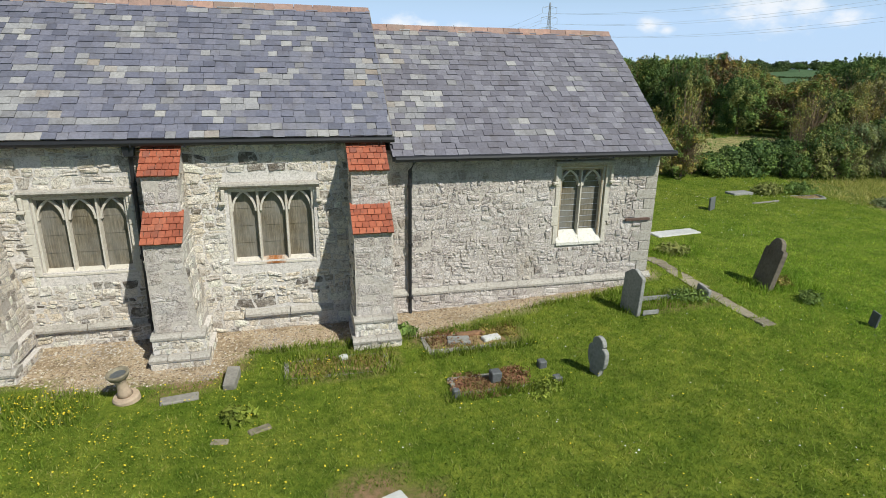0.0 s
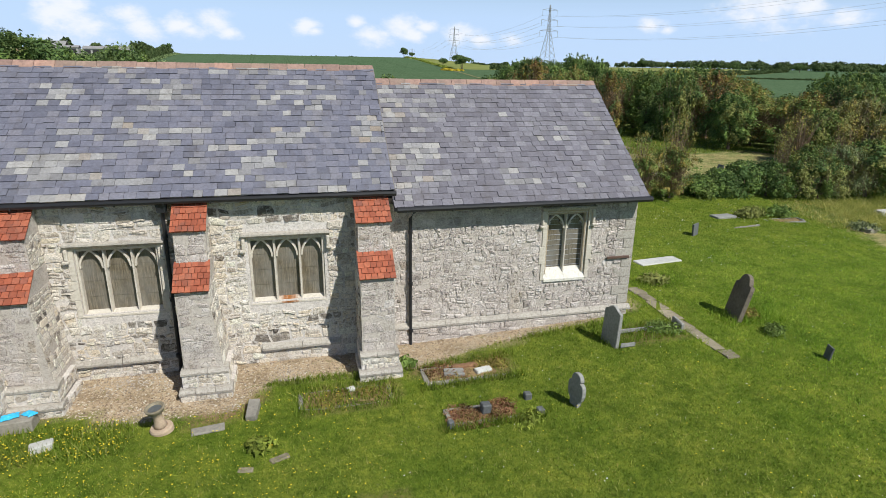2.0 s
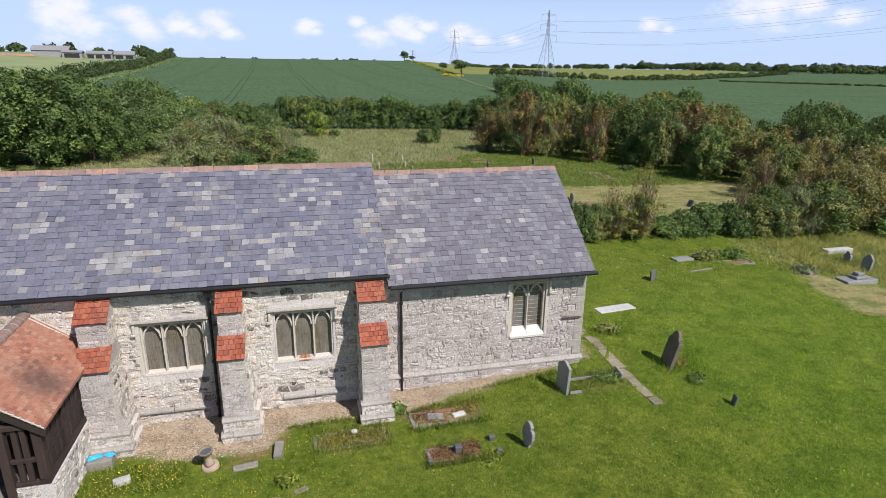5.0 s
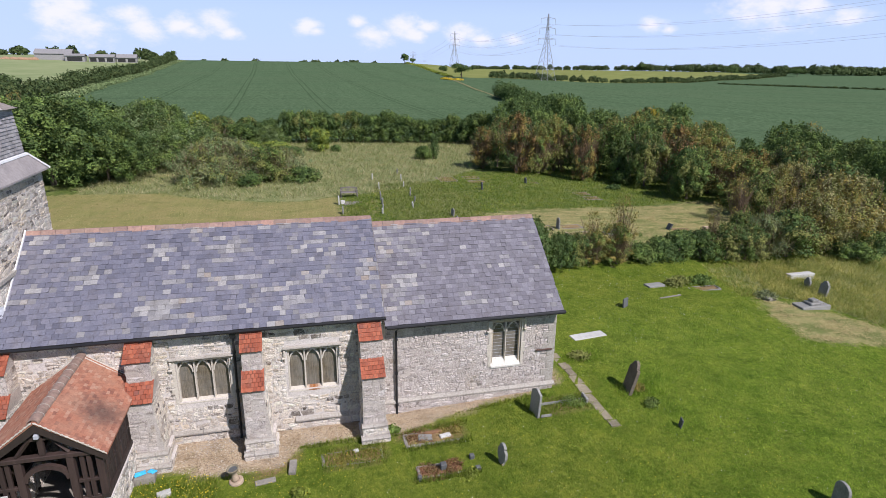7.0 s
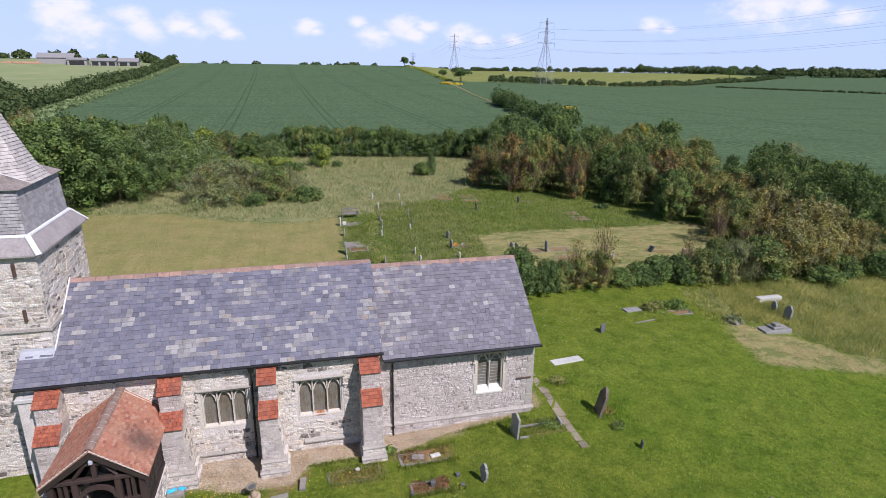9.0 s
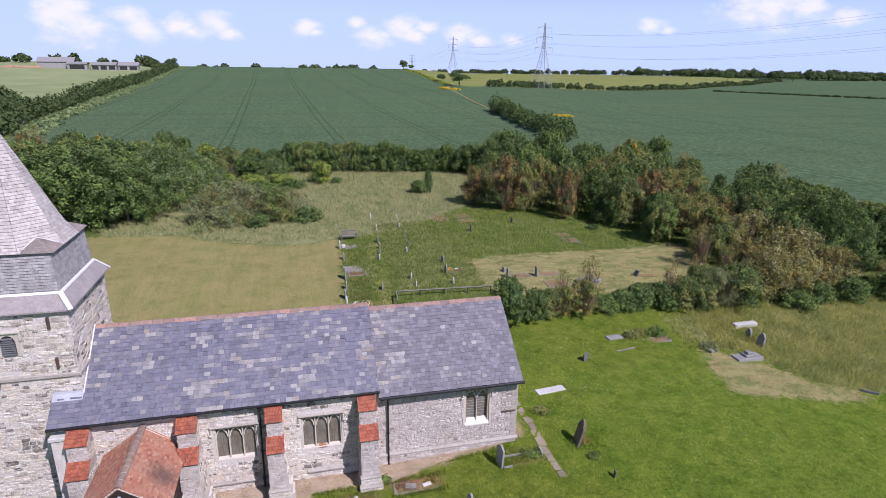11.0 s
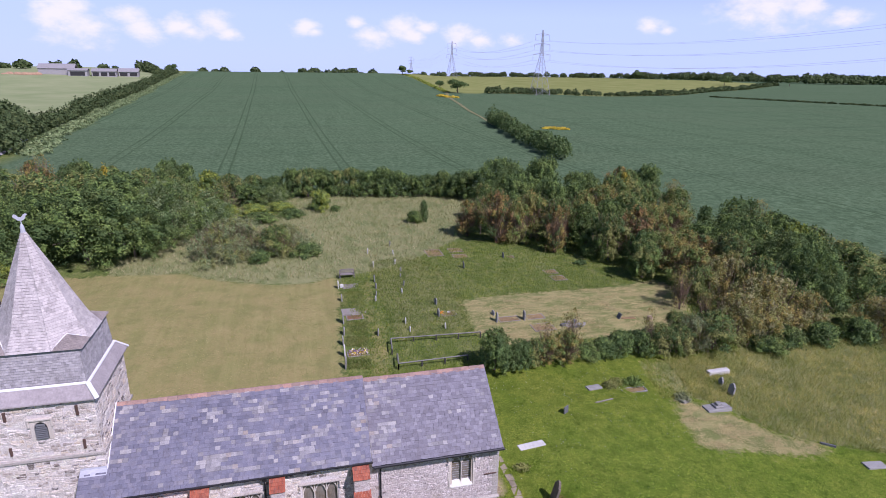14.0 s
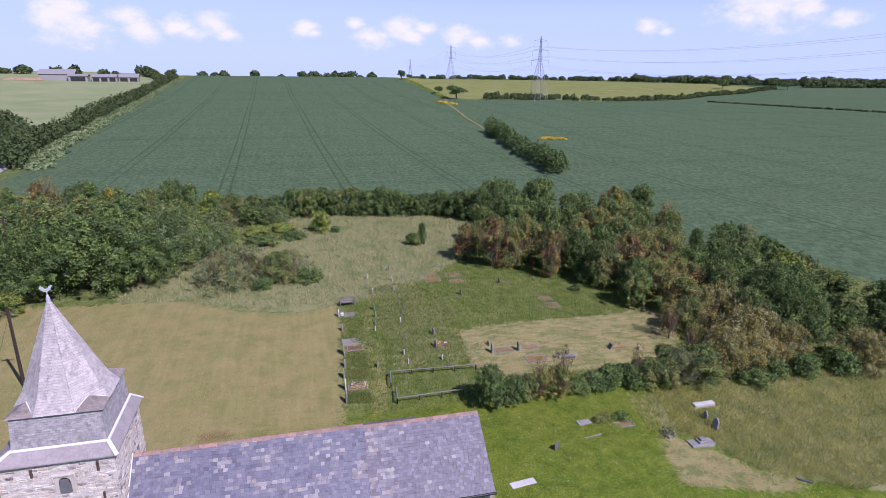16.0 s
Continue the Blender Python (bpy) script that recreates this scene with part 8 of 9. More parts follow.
leaf_mass("hedgerow", "dark clipped hedgerow across the fields", hedge_blobs([(125, 386), (163, 404), (203, 436), (261, 432), (321, 448), (396, 500), (463, 532), (576, 608)], 4.0, 3.2, 4.2, 2, 0.08), 20000, 0.95, leaf_far, 2, "hedge")
leaf_mass("hedgerow", "clump of dark thorn bushes running up the field edge", hedge_blobs([(55.5, 110), (57.5, 122), (60, 142), (63, 165), (67, 190), (70, 207)], 2.2, 2.8, 4.6, 3) + hedge_blobs([(65, 184), (70, 205)], 2.6, 3.0, 6.2, 33), 20000, 0.38, leaf_dark, 3, "hedge")
leaf_mass("woodland", "distant belt of woodland on the skyline", hedge_blobs([(490, 800), (566, 726), (661, 640), (780, 640), (1300, 600)], 8, 8, 8.5, 4) + hedge_blobs([(560, 790), (680, 690), (900, 690), (1500, 640)], 10, 9, 9.5, 5), 52000, 2.0, leaf_far, 4, "woodland")
leaf_mass("woodland", "thin line of far trees on the skyline", hedge_blobs([(200, 1080), (337, 1068), (419, 876), (490, 800)], 8, 6, 7, 6, 0.2) + hedge_blobs([(78, 1000), (128, 1000)], 9, 6, 12, 16, 0.3), 9000, 2.2, leaf_far, 5, "woodland")
leaf_mass("hedgerow", "thin dark ditch line across the far field", hedge_blobs([(339, 421), (352, 380), (366, 335), (381, 294), (420, 230)], 2.0, 1.6, 1.0, 41), 5000, 0.8, leaf_far, 41, "hedge")
leaf_mass("woodland", "far treetops showing over the brow of the field", [(x, 900 + 30 * math.sin(x), 2.0 + 7.5 * abs(math.sin(x * 1.7)), 7, 6) for x in (-128, -118, -109, -101, -60, -22, 8, 17, 25, 33, 44, 58, 66, 75, 84, 96, 105, 114)], 5000, 1.8, leaf_far, 42, "woodland")
leaf_mass("verge_grass", "strip of yellowing rough grass beside the far field", hedge_blobs([(97, 394), (98.8, 432), (100.3, 492), (101.5, 580)], 2.5, 2.2, 0.8, 7, 0.1), 2500, 0.8, leaf_yellow, 6, "grass")
leaf_mass("woodland", "trees round the distant farm", hedge_blobs([(-340, 570), (-250, 560), (-205, 555)], 6, 5, 6, 8, 0.15) + hedge_blobs([(-198, 530), (-178, 535)], 5, 4, 7.5, 18) + hedge_blobs([(-168, 545), (-150, 550)], 5, 3.5, 7, 19) + hedge_blobs([(-118, 540), (-145, 600)], 7, 5, 7, 9, 0.2), 10000, 1.7, leaf_far, 7, "woodland")
leaf_mass("woodland", "belt of trees beyond the road", hedge_blobs([(-90, 180), (-104, 212), (-140, 268), (-220, 300), (-330, 320)], 4, 5.0, 6.5, 10, 0.05) + hedge_blobs([(-96, 160), (-130, 190), (-200, 235), (-330, 260)], 5, 5.5, 7, 51, 0.05), 26000, 0.7, leaf_far, 8, "woodland")
leaf_mass("verge_grass", "strip of rough grass beside the field hedge", hedge_blobs([(-73, 140), (-80, 172), (-90, 280), (-102, 428), (-104, 556)], 2.0, 3.4, 1.1, 11), 18000, 0.5, leaf_sage, 9, "grass")
mat_flower_yellow = plain("yellow blossom", (0.55, 0.42, 0.03), 0.8, 5, 0.3)
leaf_mass("rape_flowers", "patch of yellow flowering rape in the crop", hedge_blobs([(81, 183), (89.5, 179)], 0.8, 1.0, 0.8, 12), 1500, 0.35, mat_flower_yellow, 10, "flowers")
leaf_mass("rape_flowers", "yellow flowering patch by the field corner", hedge_blobs([(81, 352), (84, 342), (89, 336)], 1.2, 1.6, 1.2, 13), 900, 0.6, mat_flower_yellow, 11, "flowers")


def far_tree(x, y, h, r, seed, label):
    t = thing("tree", label, "tree", "field trees", at=(x, y, ground_z(x, y)))
    q = random.Random(seed)
    bm = bmesh.new()
    tube(bm, [(0, 0, -0.3), (0, 0, h * 0.5)], [0.05 * h, 0.02 * h], 6)
    part("trunk", bm, mat_bark, t)
    blobs = [(q.uniform(-0.6, 0.6) * r, q.uniform(-0.6, 0.6) * r, h * q.uniform(0.4, 0.8), r * q.uniform(0.4, 0.65), h * 0.22) for _ in range(8)]
    rs = np.random.RandomState(seed)
    pts, nrm = blob_points(rs, blobs, 1500, 0.6)
    part_ob = new("crown", array_mesh("crown", cards(rs, pts, nrm, 0.055 * h + 0.1, 1.3), 4, leaf_dark))
    part_ob.parent = t


far_tree(103, 384, 9.5, 7.0, 1, "round dark field oak beside the track")
far_tree(100, 426, 6.5, 3.6, 2, "small dark field tree")
far_tree(97.5, 572, 9, 4.5, 3, "lone dark tree on the brow of the field")
far_tree(106, 576, 5, 2.8, 4, "small tree on the brow of the field")
far_tree(497, 604, 11, 8, 5, "dark tree standing in the far hedge")
far_tree(582, 594, 10, 8, 6, "dark tree standing in the far hedge")
far_tree(-110, 548, 9, 5, 7, "tall dark tree at the hedge's end")
far_tree(495, 792, 13, 8, 8, "round dark tree on the skyline")
far_tree(-97, 150, 8, 4, 9, "pale half-bare tree beside the road")

mat_steel = plain("galvanised steel", (0.34, 0.35, 0.36), 0.6, 6, 0.2, 0.2, 0.0)
mat_wire = plain("grey cable", (0.42, 0.43, 0.45), 0.5, 5, 0.1)


def pylon(x, y, h, turn, thick=0.16):
    """Lattice pylon: four legs, bracing, three pairs of cross-arms with insulators."""
    t = thing("pylon", "grey lattice steel electricity pylon with three pairs of arms", "pylon", "pylon line", at=(x, y, ground_z(x, y)), turn=turn)
    half = lambda z: 0.105 * h * (1 - z / (0.62 * h)) + 0.022 * h if z < 0.62 * h else 0.022 * h * (1 - 0.75 * (z - 0.62 * h) / (0.38 * h))
    for sx in (1, -1):
        for sy in (1, -1):
            bm = bmesh.new()
            tube(bm, [(sx * half(z), sy * half(z), z) for z in (0, 0.3 * h, 0.62 * h, h)], thick, 4)
            part("leg", bm, mat_steel, t)
    levels = [h * f for f in (0, 0.14, 0.26, 0.36, 0.45, 0.53, 0.6, 0.67, 0.74, 0.81, 0.88, 0.95)]
    for a, b in zip(levels, levels[1:]):
        for s in (1, -1):
            for p, q in (((-half(a), s * half(a), a), (half(b), s * half(b), b)), ((half(a), s * half(a), a), (-half(b), s * half(b), b)), ((s * half(a), -half(a), a), (s * half(b), half(b), b)), ((s * half(a), half(a), a), (s * half(b), -half(b), b))):
                bm = bmesh.new()
                tube(bm, [p, q], thick * 0.5, 3)
                part("brace", bm, mat_steel, t)
    for f, arm in ((0.63, 0.155), (0.785, 0.14), (0.93, 0.125)):
        for s in (1, -1):
            bm = bmesh.new()
            tube(bm, [(0, 0, f * h + 0.022 * h), (s * arm * h, 0, f * h)], thick * 0.8, 4)
            tube(bm, [(0, half(f * h), f * h - 0.01 * h), (s * arm * h, 0, f * h)], thick * 0.6, 3)
            a = part("cross_arm", bm, mat_steel, t)
            bm = bmesh.new()
            tube(bm, [(s * arm * h, 0, f * h), (s * arm * h, 0, f * h - 0.085 * h)], thick * 0.7, 4)
            part("insulator", bm, mat_steel, a)
    return t


PYLONS = [(170.8, 399, 46, 6), (193.5, 745, 45, 4), (267, 1400, 46, 4)]
for p in PYLONS:
    pylon(p[0], p[1], p[2], p[3], 0.12 + 0.00008 * p[1])


def cable(a, b, sag, r):
    pts = [Vector(a).lerp(Vector(b), i / 24) - Vector((0, 0, sag * 4 * (i / 24) * (1 - i / 24))) for i in range(25)]
    bm = bmesh.new()
    tube(bm, pts, r, 4)
    tagged(part("power_cable", bm, mat_wire), "thin grey overhead power cable slung between pylons", "cable", "power cables")


def arm_end(p, f, arm, s):
    c, q = math.cos(radians(p[3])), math.sin(radians(p[3]))
    base = 10.0 if p is NEXT else ground_z(p[0], p[1])
    return (p[0] + s * arm * p[2] * c, p[1] + s * arm * p[2] * q, base + p[2] * (f - 0.085))


NEXT = (260, 120, 46, 6)
for f, arm in ((0.63, 0.155), (0.785, 0.14), (0.93, 0.125)):
    for s in (1, -1):
        cable(arm_end(PYLONS[0], f, arm, s), arm_end(NEXT, f, arm, s), 8.0, 0.04)
        cable(arm_end(PYLONS[0], f, arm, s), arm_end(PYLONS[1], f, arm, s), 8.0, 0.06)
        cable(arm_end(PYLONS[1], f, arm, s), arm_end(PYLONS[2], f, arm, s), 8.0, 0.06)

mat_shed = plain("grey shed sheeting", (0.30, 0.29, 0.28), 0.7, 2, 0.2)
mat_shed_roof = plain("grey fibre-cement roof", (0.27, 0.26, 0.255), 0.8, 2, 0.2)
mat_shed_dark = plain("painted bay shade", (0.03, 0.03, 0.03), 0.9)
mat_spoil = plain("bare brown spoil", (0.36, 0.23, 0.14), 0.95, 1, 0.3)


def barn(x, y, long, wide, tall, roof, turn, label, bays):
    t = thing("barn", label, "barn", "farm buildings", at=(x, y, ground_z(x, y)), turn=turn)
    part("wall", bx(-long / 2, long / 2, -wide / 2, wide / 2, -1, tall), mat_shed, t)
    bm = bmesh.new()
    prism(bm, [(-wide / 2 - 0.6, tall), (0, tall + roof), (wide / 2 + 0.6, tall), (wide / 2 + 0.6, tall + 0.25), (0, tall + roof + 0.25), (-wide / 2 - 0.6, tall + 0.25)], lambda u, v, d: (-long / 2 - 0.5 + d, u, v), long + 1)
    part("roof", bm, mat_shed_roof, t)
    for i in range(bays):
        w = long / bays
        # near-black panels on the closed wall stand for the shade inside open bays
        part("bay_shade_panel", bx(-long / 2 + i * w + 0.12 * w, -long / 2 + (i + 1) * w - 0.12 * w, -wide / 2 - 0.03, -wide / 2 - 0.005, 0, tall * 0.8), mat_shed_dark, t, "dark panel standing for the shade in an open bay")


barn(-184, 506, 24, 14, 4.0, 3.4, 6, "big grey farm shed with a pitched roof", 0)
barn(-168, 499, 13, 9, 3.8, 1.4, 6, "grey farm shed with an open dark bay", 1)
barn(-151.5, 506, 17, 11, 3.4, 2.0, 6, "long grey farm shed with open bays", 3)
barn(-136, 514, 14, 10, 3.2, 2.6, 6, "grey farm shed with a pitched roof and an open bay", 2)
bm = bmesh.new()
for i in range(9):
    bmesh.ops.create_icosphere(bm, subdivisions=2, radius=1, matrix=Matrix.Translation((-214 + 2.6 * i, 490 + math.sin(i), ground_z(-205, 490))) @ Matrix.Diagonal((3.2, 2.4, 1.2 + 0.8 * math.sin(i * 1.7) ** 2, 1)))
tagged(part("earth_bank", bm, mat_spoil), "bare brown bank of spoil below the farm", "earth bank", kind="stuff")
mat_tar = plain("grey tarmac", (0.36, 0.35, 0.35), 0.9, 3, 0.15)
bm = bmesh.new()
prev = None
for i in range(15):
    y = 118 + 8 * i
    x = -80 - 0.06 * (y - 118) - 0.0016 * (y - 118) ** 2
    rim = [bm.verts.new((x + dx, y, ground_z(x, y) + dz)) for dx, dz in ((-2.6, -0.2), (-2.3, 0.3), (2.3, 0.3), (2.6, -0.2))]
    if prev:
        for k in range(3):
            bm.faces.new((prev[k], prev[k + 1], rim[k + 1], rim[k]))
    prev = rim
tagged(part("road", bm, mat_tar), "grey country lane beside the wood", "road", kind="structure")

# ---- grass, flowers, pebbles, straw ----
def ground_heights(x, y):
    return np.array([ground_z(a, b) for a, b in zip(x.tolist(), y.tolist())])


FOOT = [(-19.9, -0.4), (-19.9, 6.5), (-6.8, 6.5), (-6.8, 6.7), (0.05, 6.7), (0.05, -0.05), (-6.8, -0.05), (-6.8, -0.4)]
PORCH_FOOT = [(-18.1, -4.3), (-14.9, -4.3), (-14.9, 0), (-18.1, 0)]
SLABS = [(2.68, 4.78, 3.5, 4.22), (-5.9, -4.6, -2.1, -1.65), (-5.95, -4.5, -3.85, -3.45), (-12.2, -11.6, -3.15, -2.55), (1.02, 1.38, -2.7, 3.3), (-8.25, -7.3, -6.75, -5.95), (-11.3, -10.66, -3.0, -2.76), (-14.95, -14.35, -2.2, -1.76)]


def scatter(rs, n, x0, x1, y0, y1, poly=None, lawn=True):
    x, y = rs.uniform(x0, x1, n), rs.uniform(y0, y1, n)
    ok = ~inside(x, y, FOOT) & ~inside(x, y, PORCH_FOOT) & ~inside(x, y, GRAVEL)
    for a, b, c, d in SLABS:
        ok &= ~((x > a) & (x < b) & (y > c) & (y < d))
    if poly:
        ok &= inside(x, y, poly)
    if lawn:
        for q in (CUT, STRAW):
            ok &= ~inside(x, y, q)
    return x[ok], y[ok]


def blades(rs, x, y, low, high, width, lean=0.35):
    n = len(x)
    base = np.stack([x, y, ground_heights(x, y) - 0.005], 1)
    a = rs.uniform(0, 2 * math.pi, n)
    side = np.stack([np.cos(a), np.sin(a), np.zeros(n)], 1) * (width * rs.uniform(0.6, 1.4, n))[:, None] / 2
    h = rs.uniform(low, high, n)[:, None]
    tip = base + np.stack([rs.normal(0, lean, n), rs.normal(0, lean, n), np.ones(n)], 1) * h
    return np.stack([base - side, base + side, tip], 1)


def blade_mat(name, stops, backlit=None):
    m, nt, b = material(name, 0.7, spec=0.2)
    col = ramp(nt, random_of(nt, "island"), stops)
    big = noise_of(nt, coords(nt), 0.4, 5)
    mid = noise_of(nt, coords(nt), 1.6, 5, 0.7)
    brown = noise_of(nt, coords(nt), 0.8, 4)
    patch = noise_of(nt, coords(nt), 1.1, 9, 0.78)
    col = mixc(nt, 0.85, col, ramp(nt, patch, [(0.34, (0.68, 0.75, 0.65)), (0.5, (0.97, 0.99, 0.96)), (0.64, (1.45, 1.25, 1.3))]), "MULTIPLY")
    col = mixc(nt, 0.7, col, ramp(nt, noise_of(nt, coords(nt), 5.5, 8, 0.85), [(0.36, (0.5, 0.6, 0.5)), (0.5, (0.96, 0.98, 0.96)), (0.62, (1.4, 1.28, 1.25))]), "MULTIPLY")
    col = mixc(nt, stepped(nt, big, 0.4, 0.68), col, mixc(nt, 0.6, col, (0.10, 0.18, 0.02)))
    col = mixc(nt, stepped(nt, mid, 0.52, 0.72), col, mixc(nt, 0.4, col, (0.32, 0.33, 0.07)))
    col = mixc(nt, stepped(nt, brown, 0.6, 0.78), col, mixc(nt, 0.45, col, (0.30, 0.22, 0.09)))
    # brightens the eastern blades' colour to paint in their glow against the sun
    if backlit:
        sep = nt.nodes.new("ShaderNodeSeparateXYZ")
        nt.links.new(coords(nt), sep.inputs["Vector"])
        col = mixc(nt, mixc(nt, stepped(nt, sep.outputs["Y"], 2.0, 8.5), stepped(nt, sep.outputs["X"], -3.0, 5.0), (0, 0, 0)), col, mixc(nt, 0.75, col, backlit, "MULTIPLY"))
    nt.links.new(col, b.inputs["Base Color"])
    t = nt.nodes.new("ShaderNodeBsdfTranslucent")
    nt.links.new(col, t.inputs["Color"])
    mx = nt.nodes.new("ShaderNodeMixShader")
    mx.inputs["Fac"].default_value = 0.42
    nt.links.new(b.outputs["BSDF"], mx.inputs[1])
    nt.links.new(t.outputs["BSDF"], mx.inputs[2])
    nt.links.new(mx.outputs["Shader"], nt.nodes["Material Output"].inputs["Surface"])
    return m


mat_blade = blade_mat("lawn grass", [(0, (0.114, 0.152, 0.016)), (0.4, (0.192, 0.266, 0.028)), (0.8, (0.312, 0.385, 0.054)), (1, (0.45, 0.42, 0.14))], (1.58, 1.76, 1.33))
mat_tall = blade_mat("long meadow grass", [(0, (0.20, 0.23, 0.075)), (0.4, (0.35, 0.345, 0.145)), (0.75, (0.50, 0.455, 0.25)), (1, (0.68, 0.60, 0.39))])
mat_gold = blade_mat("golden meadow grass", [(0, (0.23, 0.27, 0.055)), (0.4, (0.38, 0.39, 0.09)), (0.75, (0.54, 0.49, 0.15)), (1, (0.74, 0.63, 0.29))])
mat_long = blade_mat("long green grass", [(0, (0.14, 0.195, 0.04)), (0.4, (0.24, 0.285, 0.075)), (0.75, (0.37, 0.37, 0.13)), (1, (0.50, 0.46, 0.22))])
mat_dry = blade_mat("dry lawn grass", [(0, (0.235, 0.255, 0.068)), (0.5, (0.36, 0.33, 0.125)), (1, (0.52, 0.44, 0.23))])
mat_straw = plain("cut straw", (0.42, 0.35, 0.15), 0.9, 20, 0.35)
grs = np.random.RandomState(5)


def turf(name, label, x, y, low, high, width, mat, lean=0.35, cat="grass"):
    ob = new(name, array_mesh(name, blades(grs, x, y, low, high, width, lean), 3, mat))
    return tagged(ob, label, cat, kind="stuff")


x, y = scatter(grs, 240000, -17, 26, -10.5, 14)
turf("lawn_grass", "short mown green grass with uneven tufts", x, y, 0.03, 0.08, 0.022, mat_blade, 0.6)
x, y = scatter(grs, 160000, -17, 8, -10.5, 1)
turf("lawn_grass", "fine short green grass before the church", x, y, 0.025, 0.065, 0.015, mat_blade, 0.6)
x, y = scatter(grs, 90000, -5.5, 30, 14, 46)
keep = ~inside(x, y, MEADOW)
turf("lawn_grass", "green grass among the northern graves", x[keep], y[keep], 0.06, 0.2, 0.05, mat_blade, 0.5)
# taller tufts that the mower misses
tx, ty = [], []
for ax, bx_, ay, by, n in ((-10.6, -6.4, -1.5, -1.1, 1500), (-6.5, -4.0, -2.5, -2.25, 600), (-6.4, -4.2, -4.15, -3.95, 700), (-6.6, -3.9, -1.5, -1.25, 500), (-1.5, 0.9, -1.75, -0.8, 1200), (-9.3, -7.0, -2.85, -1.7, 1200), (-17, -12.4, -3.4, -2.2, 2500), (2.3, 4.2, -1.6, -0.5, 900), (1.0, 3.2, 1.4, 2.4, 500), (-4.2, -0.3, -0.75, -0.4, 800), (0.9, 1.5, -2.9, 3.2, 500)):
    a, b = scatter(grs, n, ax, bx_, ay, by)
    tx.append(a)
    ty.append(b)
turf("grass_tufts", "longer green tufts round stones and walls", np.concatenate(tx), np.concatenate(ty), 0.08, 0.24, 0.022, mat_blade, 0.4)
x, y = scatter(grs, 105000, 15, 52, -1, 14, ROUGH_EAST, False)
turf("meadow_grass", "tall seeding meadow grass swept by wind", x, y, 0.18, 0.5, 0.022, mat_gold, 0.75)
x, y = scatter(grs, 9000, 14.5, 25, 6, 14, DULL_EAST, False)
turf("meadow_grass", "dull half-cut grass by the hedge", x, y, 0.1, 0.25, 0.04, mat_gold, 0.6)
x, y = scatter(grs, 60000, -31, 27, 36, 80, MEADOW, False)
turf("meadow_grass", "tall pale meadow grass", x, y, 0.15, 0.5, 0.05, mat_tall, 0.8)
x, y = scatter(grs, 26000, -3, 7, 19, 42, GRAVES, False)
turf("meadow_grass", "long grass round the northern graves", x, y, 0.1, 0.3, 0.028, mat_long, 0.7)
for plot in TALL:
    xs_, ys_ = [q[0] for q in plot], [q[1] for q in plot]
    x, y = scatter(grs, 1800, min(xs_), max(xs_), min(ys_), max(ys_), plot, False)
    turf("meadow_grass", "strip of uncut green grass between grave plots", x, y, 0.1, 0.28, 0.03, mat_long, 0.5)
x, y = scatter(grs, 60000, -40, -5.5, 6, 46, LAWN, False)
turf("lawn_grass", "short dry mown lawn", x, y, 0.03, 0.07, 0.06, mat_dry, 0.7)


def flat_bits(n, x0, x1, y0, y1, poly, long, wide, lift):
    x, y = scatter(grs, n, x0, x1, y0, y1, poly, False)
    # raked into small uneven heaps
    k = len(x)
    heap = grs.randint(0, max(1, k // 40), k)
    x, y = x[heap] + grs.normal(0, 0.32, k), y[heap] + grs.normal(0, 0.13, k)
    a = grs.uniform(0, 2 * math.pi, k)
    c = np.stack([x, y, ground_heights(x, y) + lift * grs.uniform(0.2, 1, k)], 1)
    d = np.stack([np.cos(a), np.sin(a), grs.normal(0, 0.25, k)], 1) * (long * grs.uniform(0.5, 1.3, k))[:, None] / 2
    e = np.stack([-np.sin(a), np.cos(a), grs.normal(0, 0.2, k)], 1) * wide / 2
    return np.stack([c - d - e, c + d - e, c + d + e, c - d + e], 1)


for poly, box_, n in ((CUT, (14, 23.5, -0.5, 7.2), 7000), (STRAW, (4, 29, 16, 28.5), 22000)):
    tagged(new("cut_straw", array_mesh("cut_straw", flat_bits(n, *box_, poly, 0.19, 0.017, 0.05), 4, mat_straw)), "loose pale straw left after mowing", "straw", kind="stuff")


def pebbles():
    x, y = grs.uniform(-19.3, 0.5, 60000), grs.uniform(-2.5, 1.6, 60000)
    ok = inside(x, y, GRAVEL) & ~inside(x, y, PORCH_FOOT)
    x, y = x[ok][:11000], y[ok][:11000]
    n = len(x)
    c = np.stack([x, y, ground_heights(x, y) + 0.006], 1)
    s = grs.uniform(0.012, 0.034, n)
    a = grs.uniform(0, math.pi, n)
    u = np.stack([np.cos(a), np.sin(a), np.zeros(n)], 1) * s[:, None]
    v = np.stack([-np.sin(a), np.cos(a), np.zeros(n)], 1) * (s * 0.75)[:, None]
    w = np.stack([np.zeros(n), np.zeros(n), s * 0.6], 1)
    corners = np.stack([c - u, c - v, c + u, c + v, c + w], 1)
    me = bpy.data.meshes.new("gravel")
    base = np.arange(n) * 5
    faces = np.stack([np.stack([base + i, base + (i + 1) % 4, base + 4], 1) for i in range(4)], 1).reshape(-1, 3)
    me.from_pydata(corners.reshape(-1, 3).tolist(), [], faces.tolist())
    me.materials.append(pieces("flint pebbles", [(0, (0.15, 0.105, 0.07)), (0.35, (0.34, 0.25, 0.16)), (0.8, (0.52, 0.43, 0.31)), (1, (0.64, 0.58, 0.48))], "island", 0.8))
    tagged(new("gravel", me), "buff flint gravel along the church wall", "gravel", kind="stuff")


pebbles()


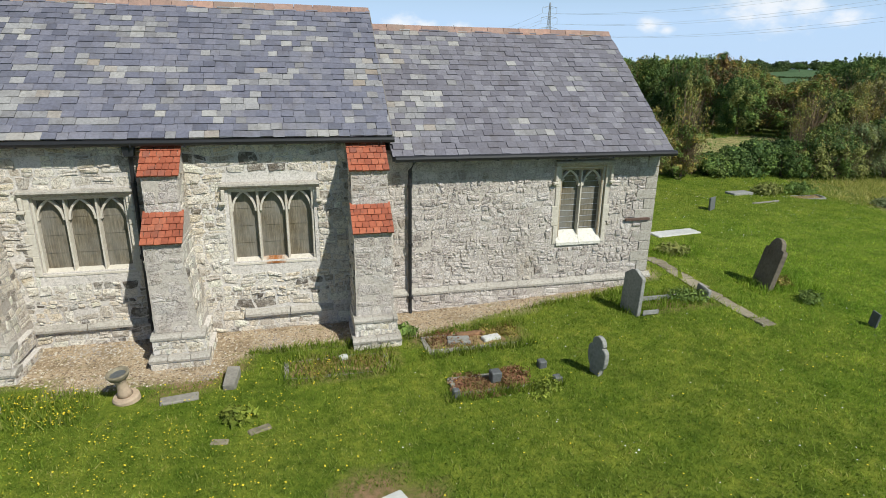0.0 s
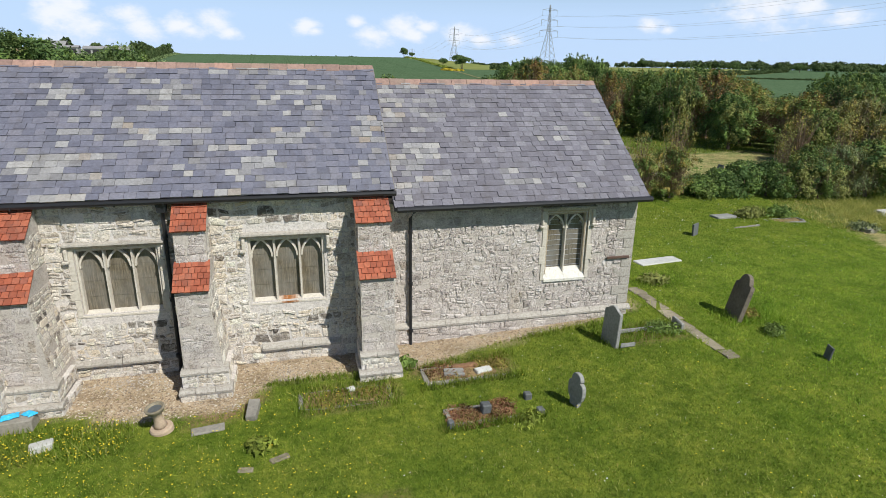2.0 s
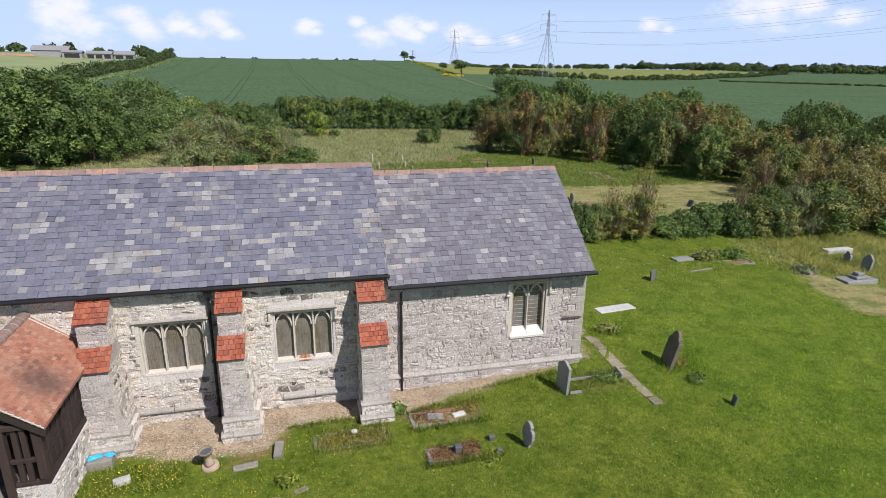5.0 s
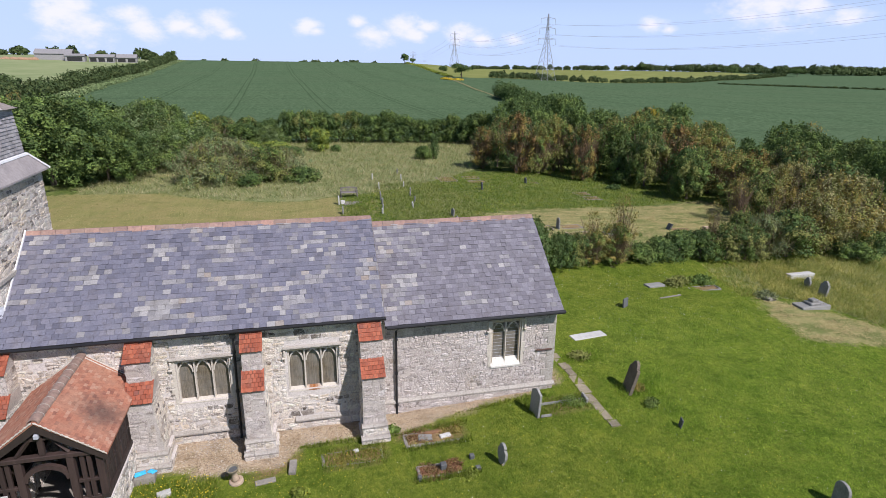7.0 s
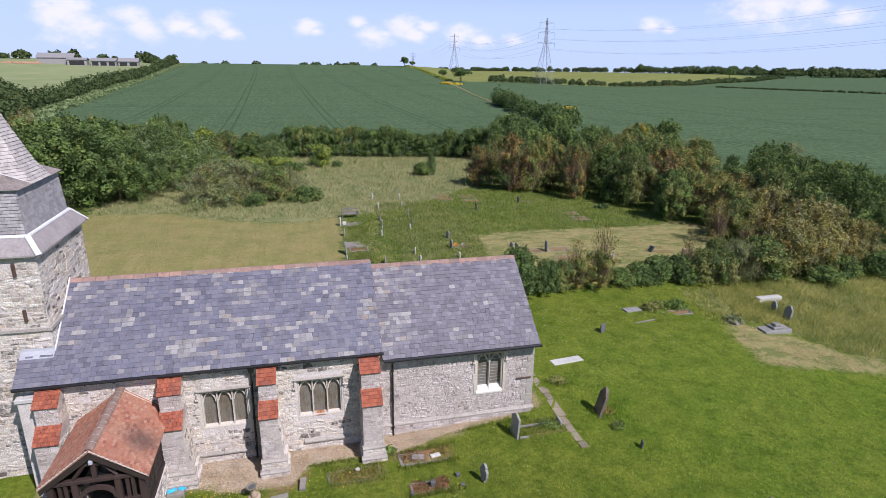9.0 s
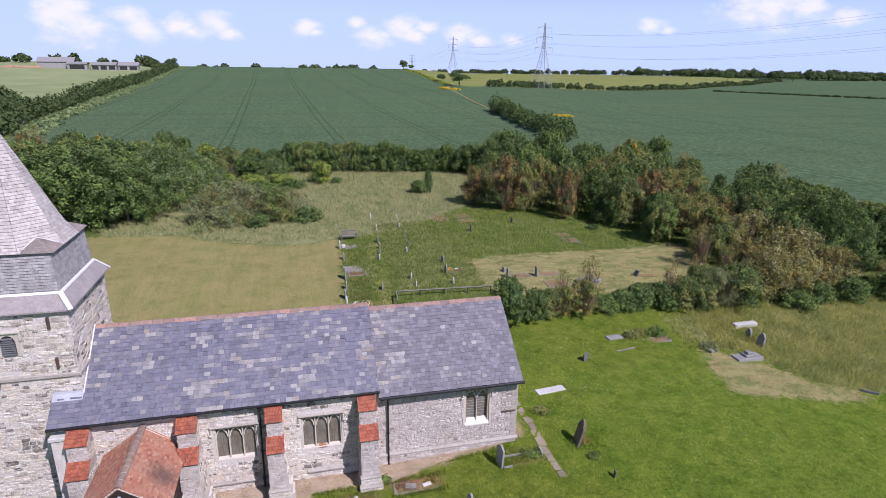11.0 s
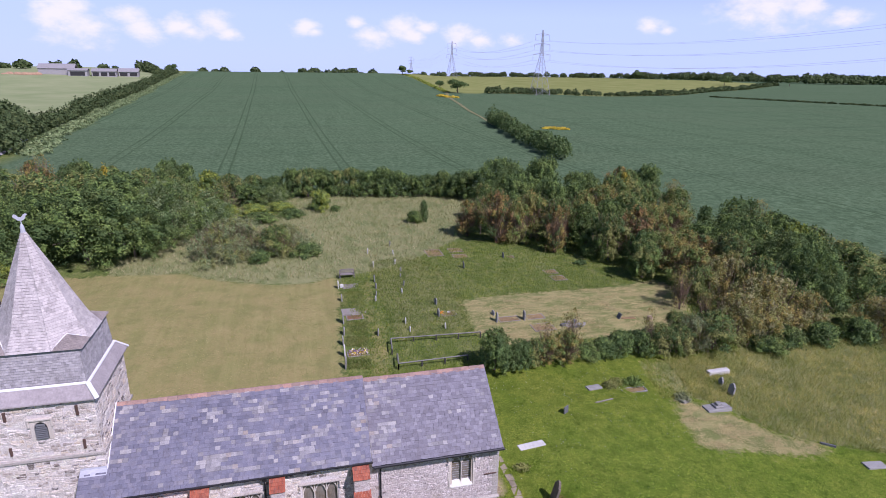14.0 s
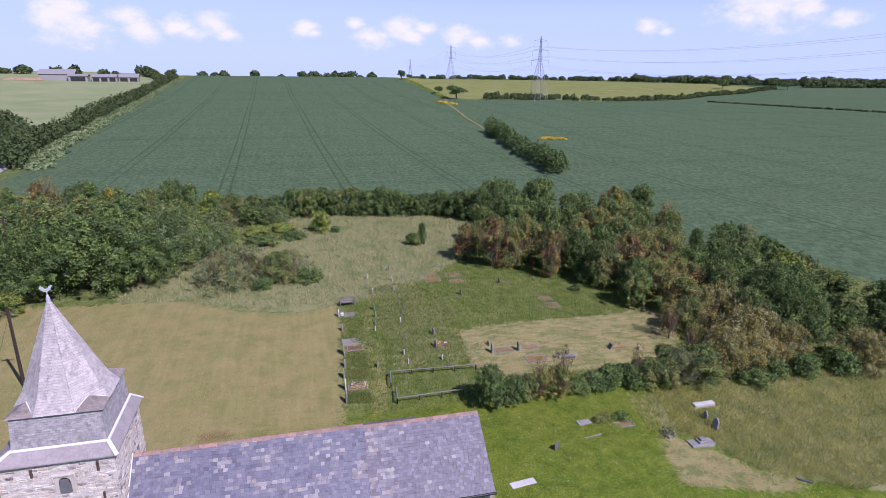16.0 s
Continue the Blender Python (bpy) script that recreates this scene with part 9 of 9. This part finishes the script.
def flowers(n, x0, x1, y0, y1, colour, size, label):
    x, y = scatter(grs, n, x0, x1, y0, y1)
    k = len(x)
    c = np.stack([x, y, ground_heights(x, y) + grs.uniform(0.06, 0.11, k)], 1)
    s = size * grs.uniform(0.7, 1.3, k)[:, None]
    a = grs.uniform(0, math.pi, k)
    u = np.stack([np.cos(a), np.sin(a), grs.normal(0, 0.2, k)], 1) * s / 2
    v = np.stack([-np.sin(a), np.cos(a), grs.normal(0, 0.2, k)], 1) * s / 2
    tagged(new("wild_flowers", array_mesh("wild_flowers", np.stack([c - u, c - v, c + u, c + v], 1), 4, colour)), label, "flowers", kind="stuff")


flowers(900, -17, -8, -10, -1.8, petals[3], 0.032, "yellow buttercups dotted over the lawn")
flowers(260, -8, 6, -9, -2, petals[3], 0.03, "yellow buttercups dotted over the lawn")
flowers(1500, -17, -9, -10, -3, petals[3], 0.022, "small yellow trefoil dotted over the lawn")
flowers(900, -8, 15, -9, 12, petals[0], 0.026, "white clover dotted over the lawn")
flowers(350, 3.5, 16.0, 2.5, 12.0, petals[0], 0.03, "dense white clover by the hedge")
flowers(260, -16, -12.5, -3.4, -2.2, petals[3], 0.035, "yellow buttercups by the gravel edge")


def weed(x, y, size, n, seed, mat, label, leaf=0.09):
    flat = 0.3 if leaf < 0.03 else 1.0
    rs = np.random.RandomState(seed)
    pts, nrm = blob_points(rs, [(rs.uniform(-0.5, 0.5) * size, rs.uniform(-0.35, 0.35) * size, size * 0.18 * flat, size * 0.5, size * 0.32 * flat) for _ in range(6)], n, 0.4)
    pts[:, 2] = np.maximum(pts[:, 2], 0.02)
    ob = new("weeds", array_mesh("weeds", cards(rs, pts, nrm, leaf, 2.0), 4, mat))
    ob.location = (x, y, ground_z(x, y))
    tagged(ob, label, "weeds")


weed(3.35, -2.1, 0.5, 500, 1, leaf_mid, "low dark weed clump in the lawn", 0.04)
weed(3.3, -1.0, 0.55, 420, 2, leaf_brown, "dry weeds on a grave mound", 0.03)
weed(12.39, 9.29, 1.0, 900, 3, leaf_olive, "patch of brambles on an old grave", 0.06)
weed(13.61, 9.39, 1.1, 800, 4, leaf_mid, "patch of brambles on an old grave", 0.06)
leaf_red = leaf_mat("reddish dried stonecrop leaves", [(0, (0.238, 0.105, 0.063)), (0.5, (0.378, 0.182, 0.105)), (0.8, (0.280, 0.238, 0.070)), (1, (0.504, 0.308, 0.182))])
weed(-5.65, -3.65, 0.62, 900, 21, leaf_red, "dry reddish stonecrop covering a grave", 0.028)
weed(-4.85, -3.65, 0.62, 900, 22, leaf_red, "dry reddish stonecrop covering a grave", 0.028)
weed(-5.7, -1.85, 0.7, 800, 23, leaf_red, "reddish moss and weeds in a sunken grave", 0.028)
weed(-4.7, -1.65, 0.55, 500, 24, leaf_brown, "brown weeds in a sunken grave", 0.028)
weed(-8.5, -2.25, 0.6, 500, 25, leaf_brown, "dry brown grass tuft on an old grave", 0.028)
weed(-7.6, -2.2, 0.5, 400, 26, leaf_brown, "dry brown grass tuft on an old grave", 0.028)
weed(-9.9, -3.75, 0.36, 220, 5, leaf_yellow, "broad-leaved weed rosette in the lawn", 0.06)
weed(0.3, -1.35, 0.6, 500, 6, leaf_mid, "weeds growing over a kerbed grave", 0.035)
weed(2.2, 1.9, 0.6, 300, 7, leaf_olive, "weeds on a sunken grave", 0.06)
weed(-4.6, -4.15, 0.4, 300, 8, leaf_yellow, "grassy weeds with white flowers on a grave", 0.035)
weed(-6.52, -1.15, 0.35, 220, 9, leaf_mid, "green weed at the foot of a buttress", 0.06)
weed(16.5, 6.9, 0.8, 500, 10, leaf_grey, "grey-green weeds round a stone lump", 0.07)
weed(22.5, 35.0, 0.9, 600, 11, leaf_dark, "small dark bush in the grass", 0.1)
weed(-20.9, -1.9, 1.5, 1800, 12, leaf_yellow, "bright yellow-green flowering shrub beside the tower", 0.08)
weed(-19.6, -2.4, 0.9, 800, 13, leaf_brown, "faded brown flower heads beside the porch", 0.07)
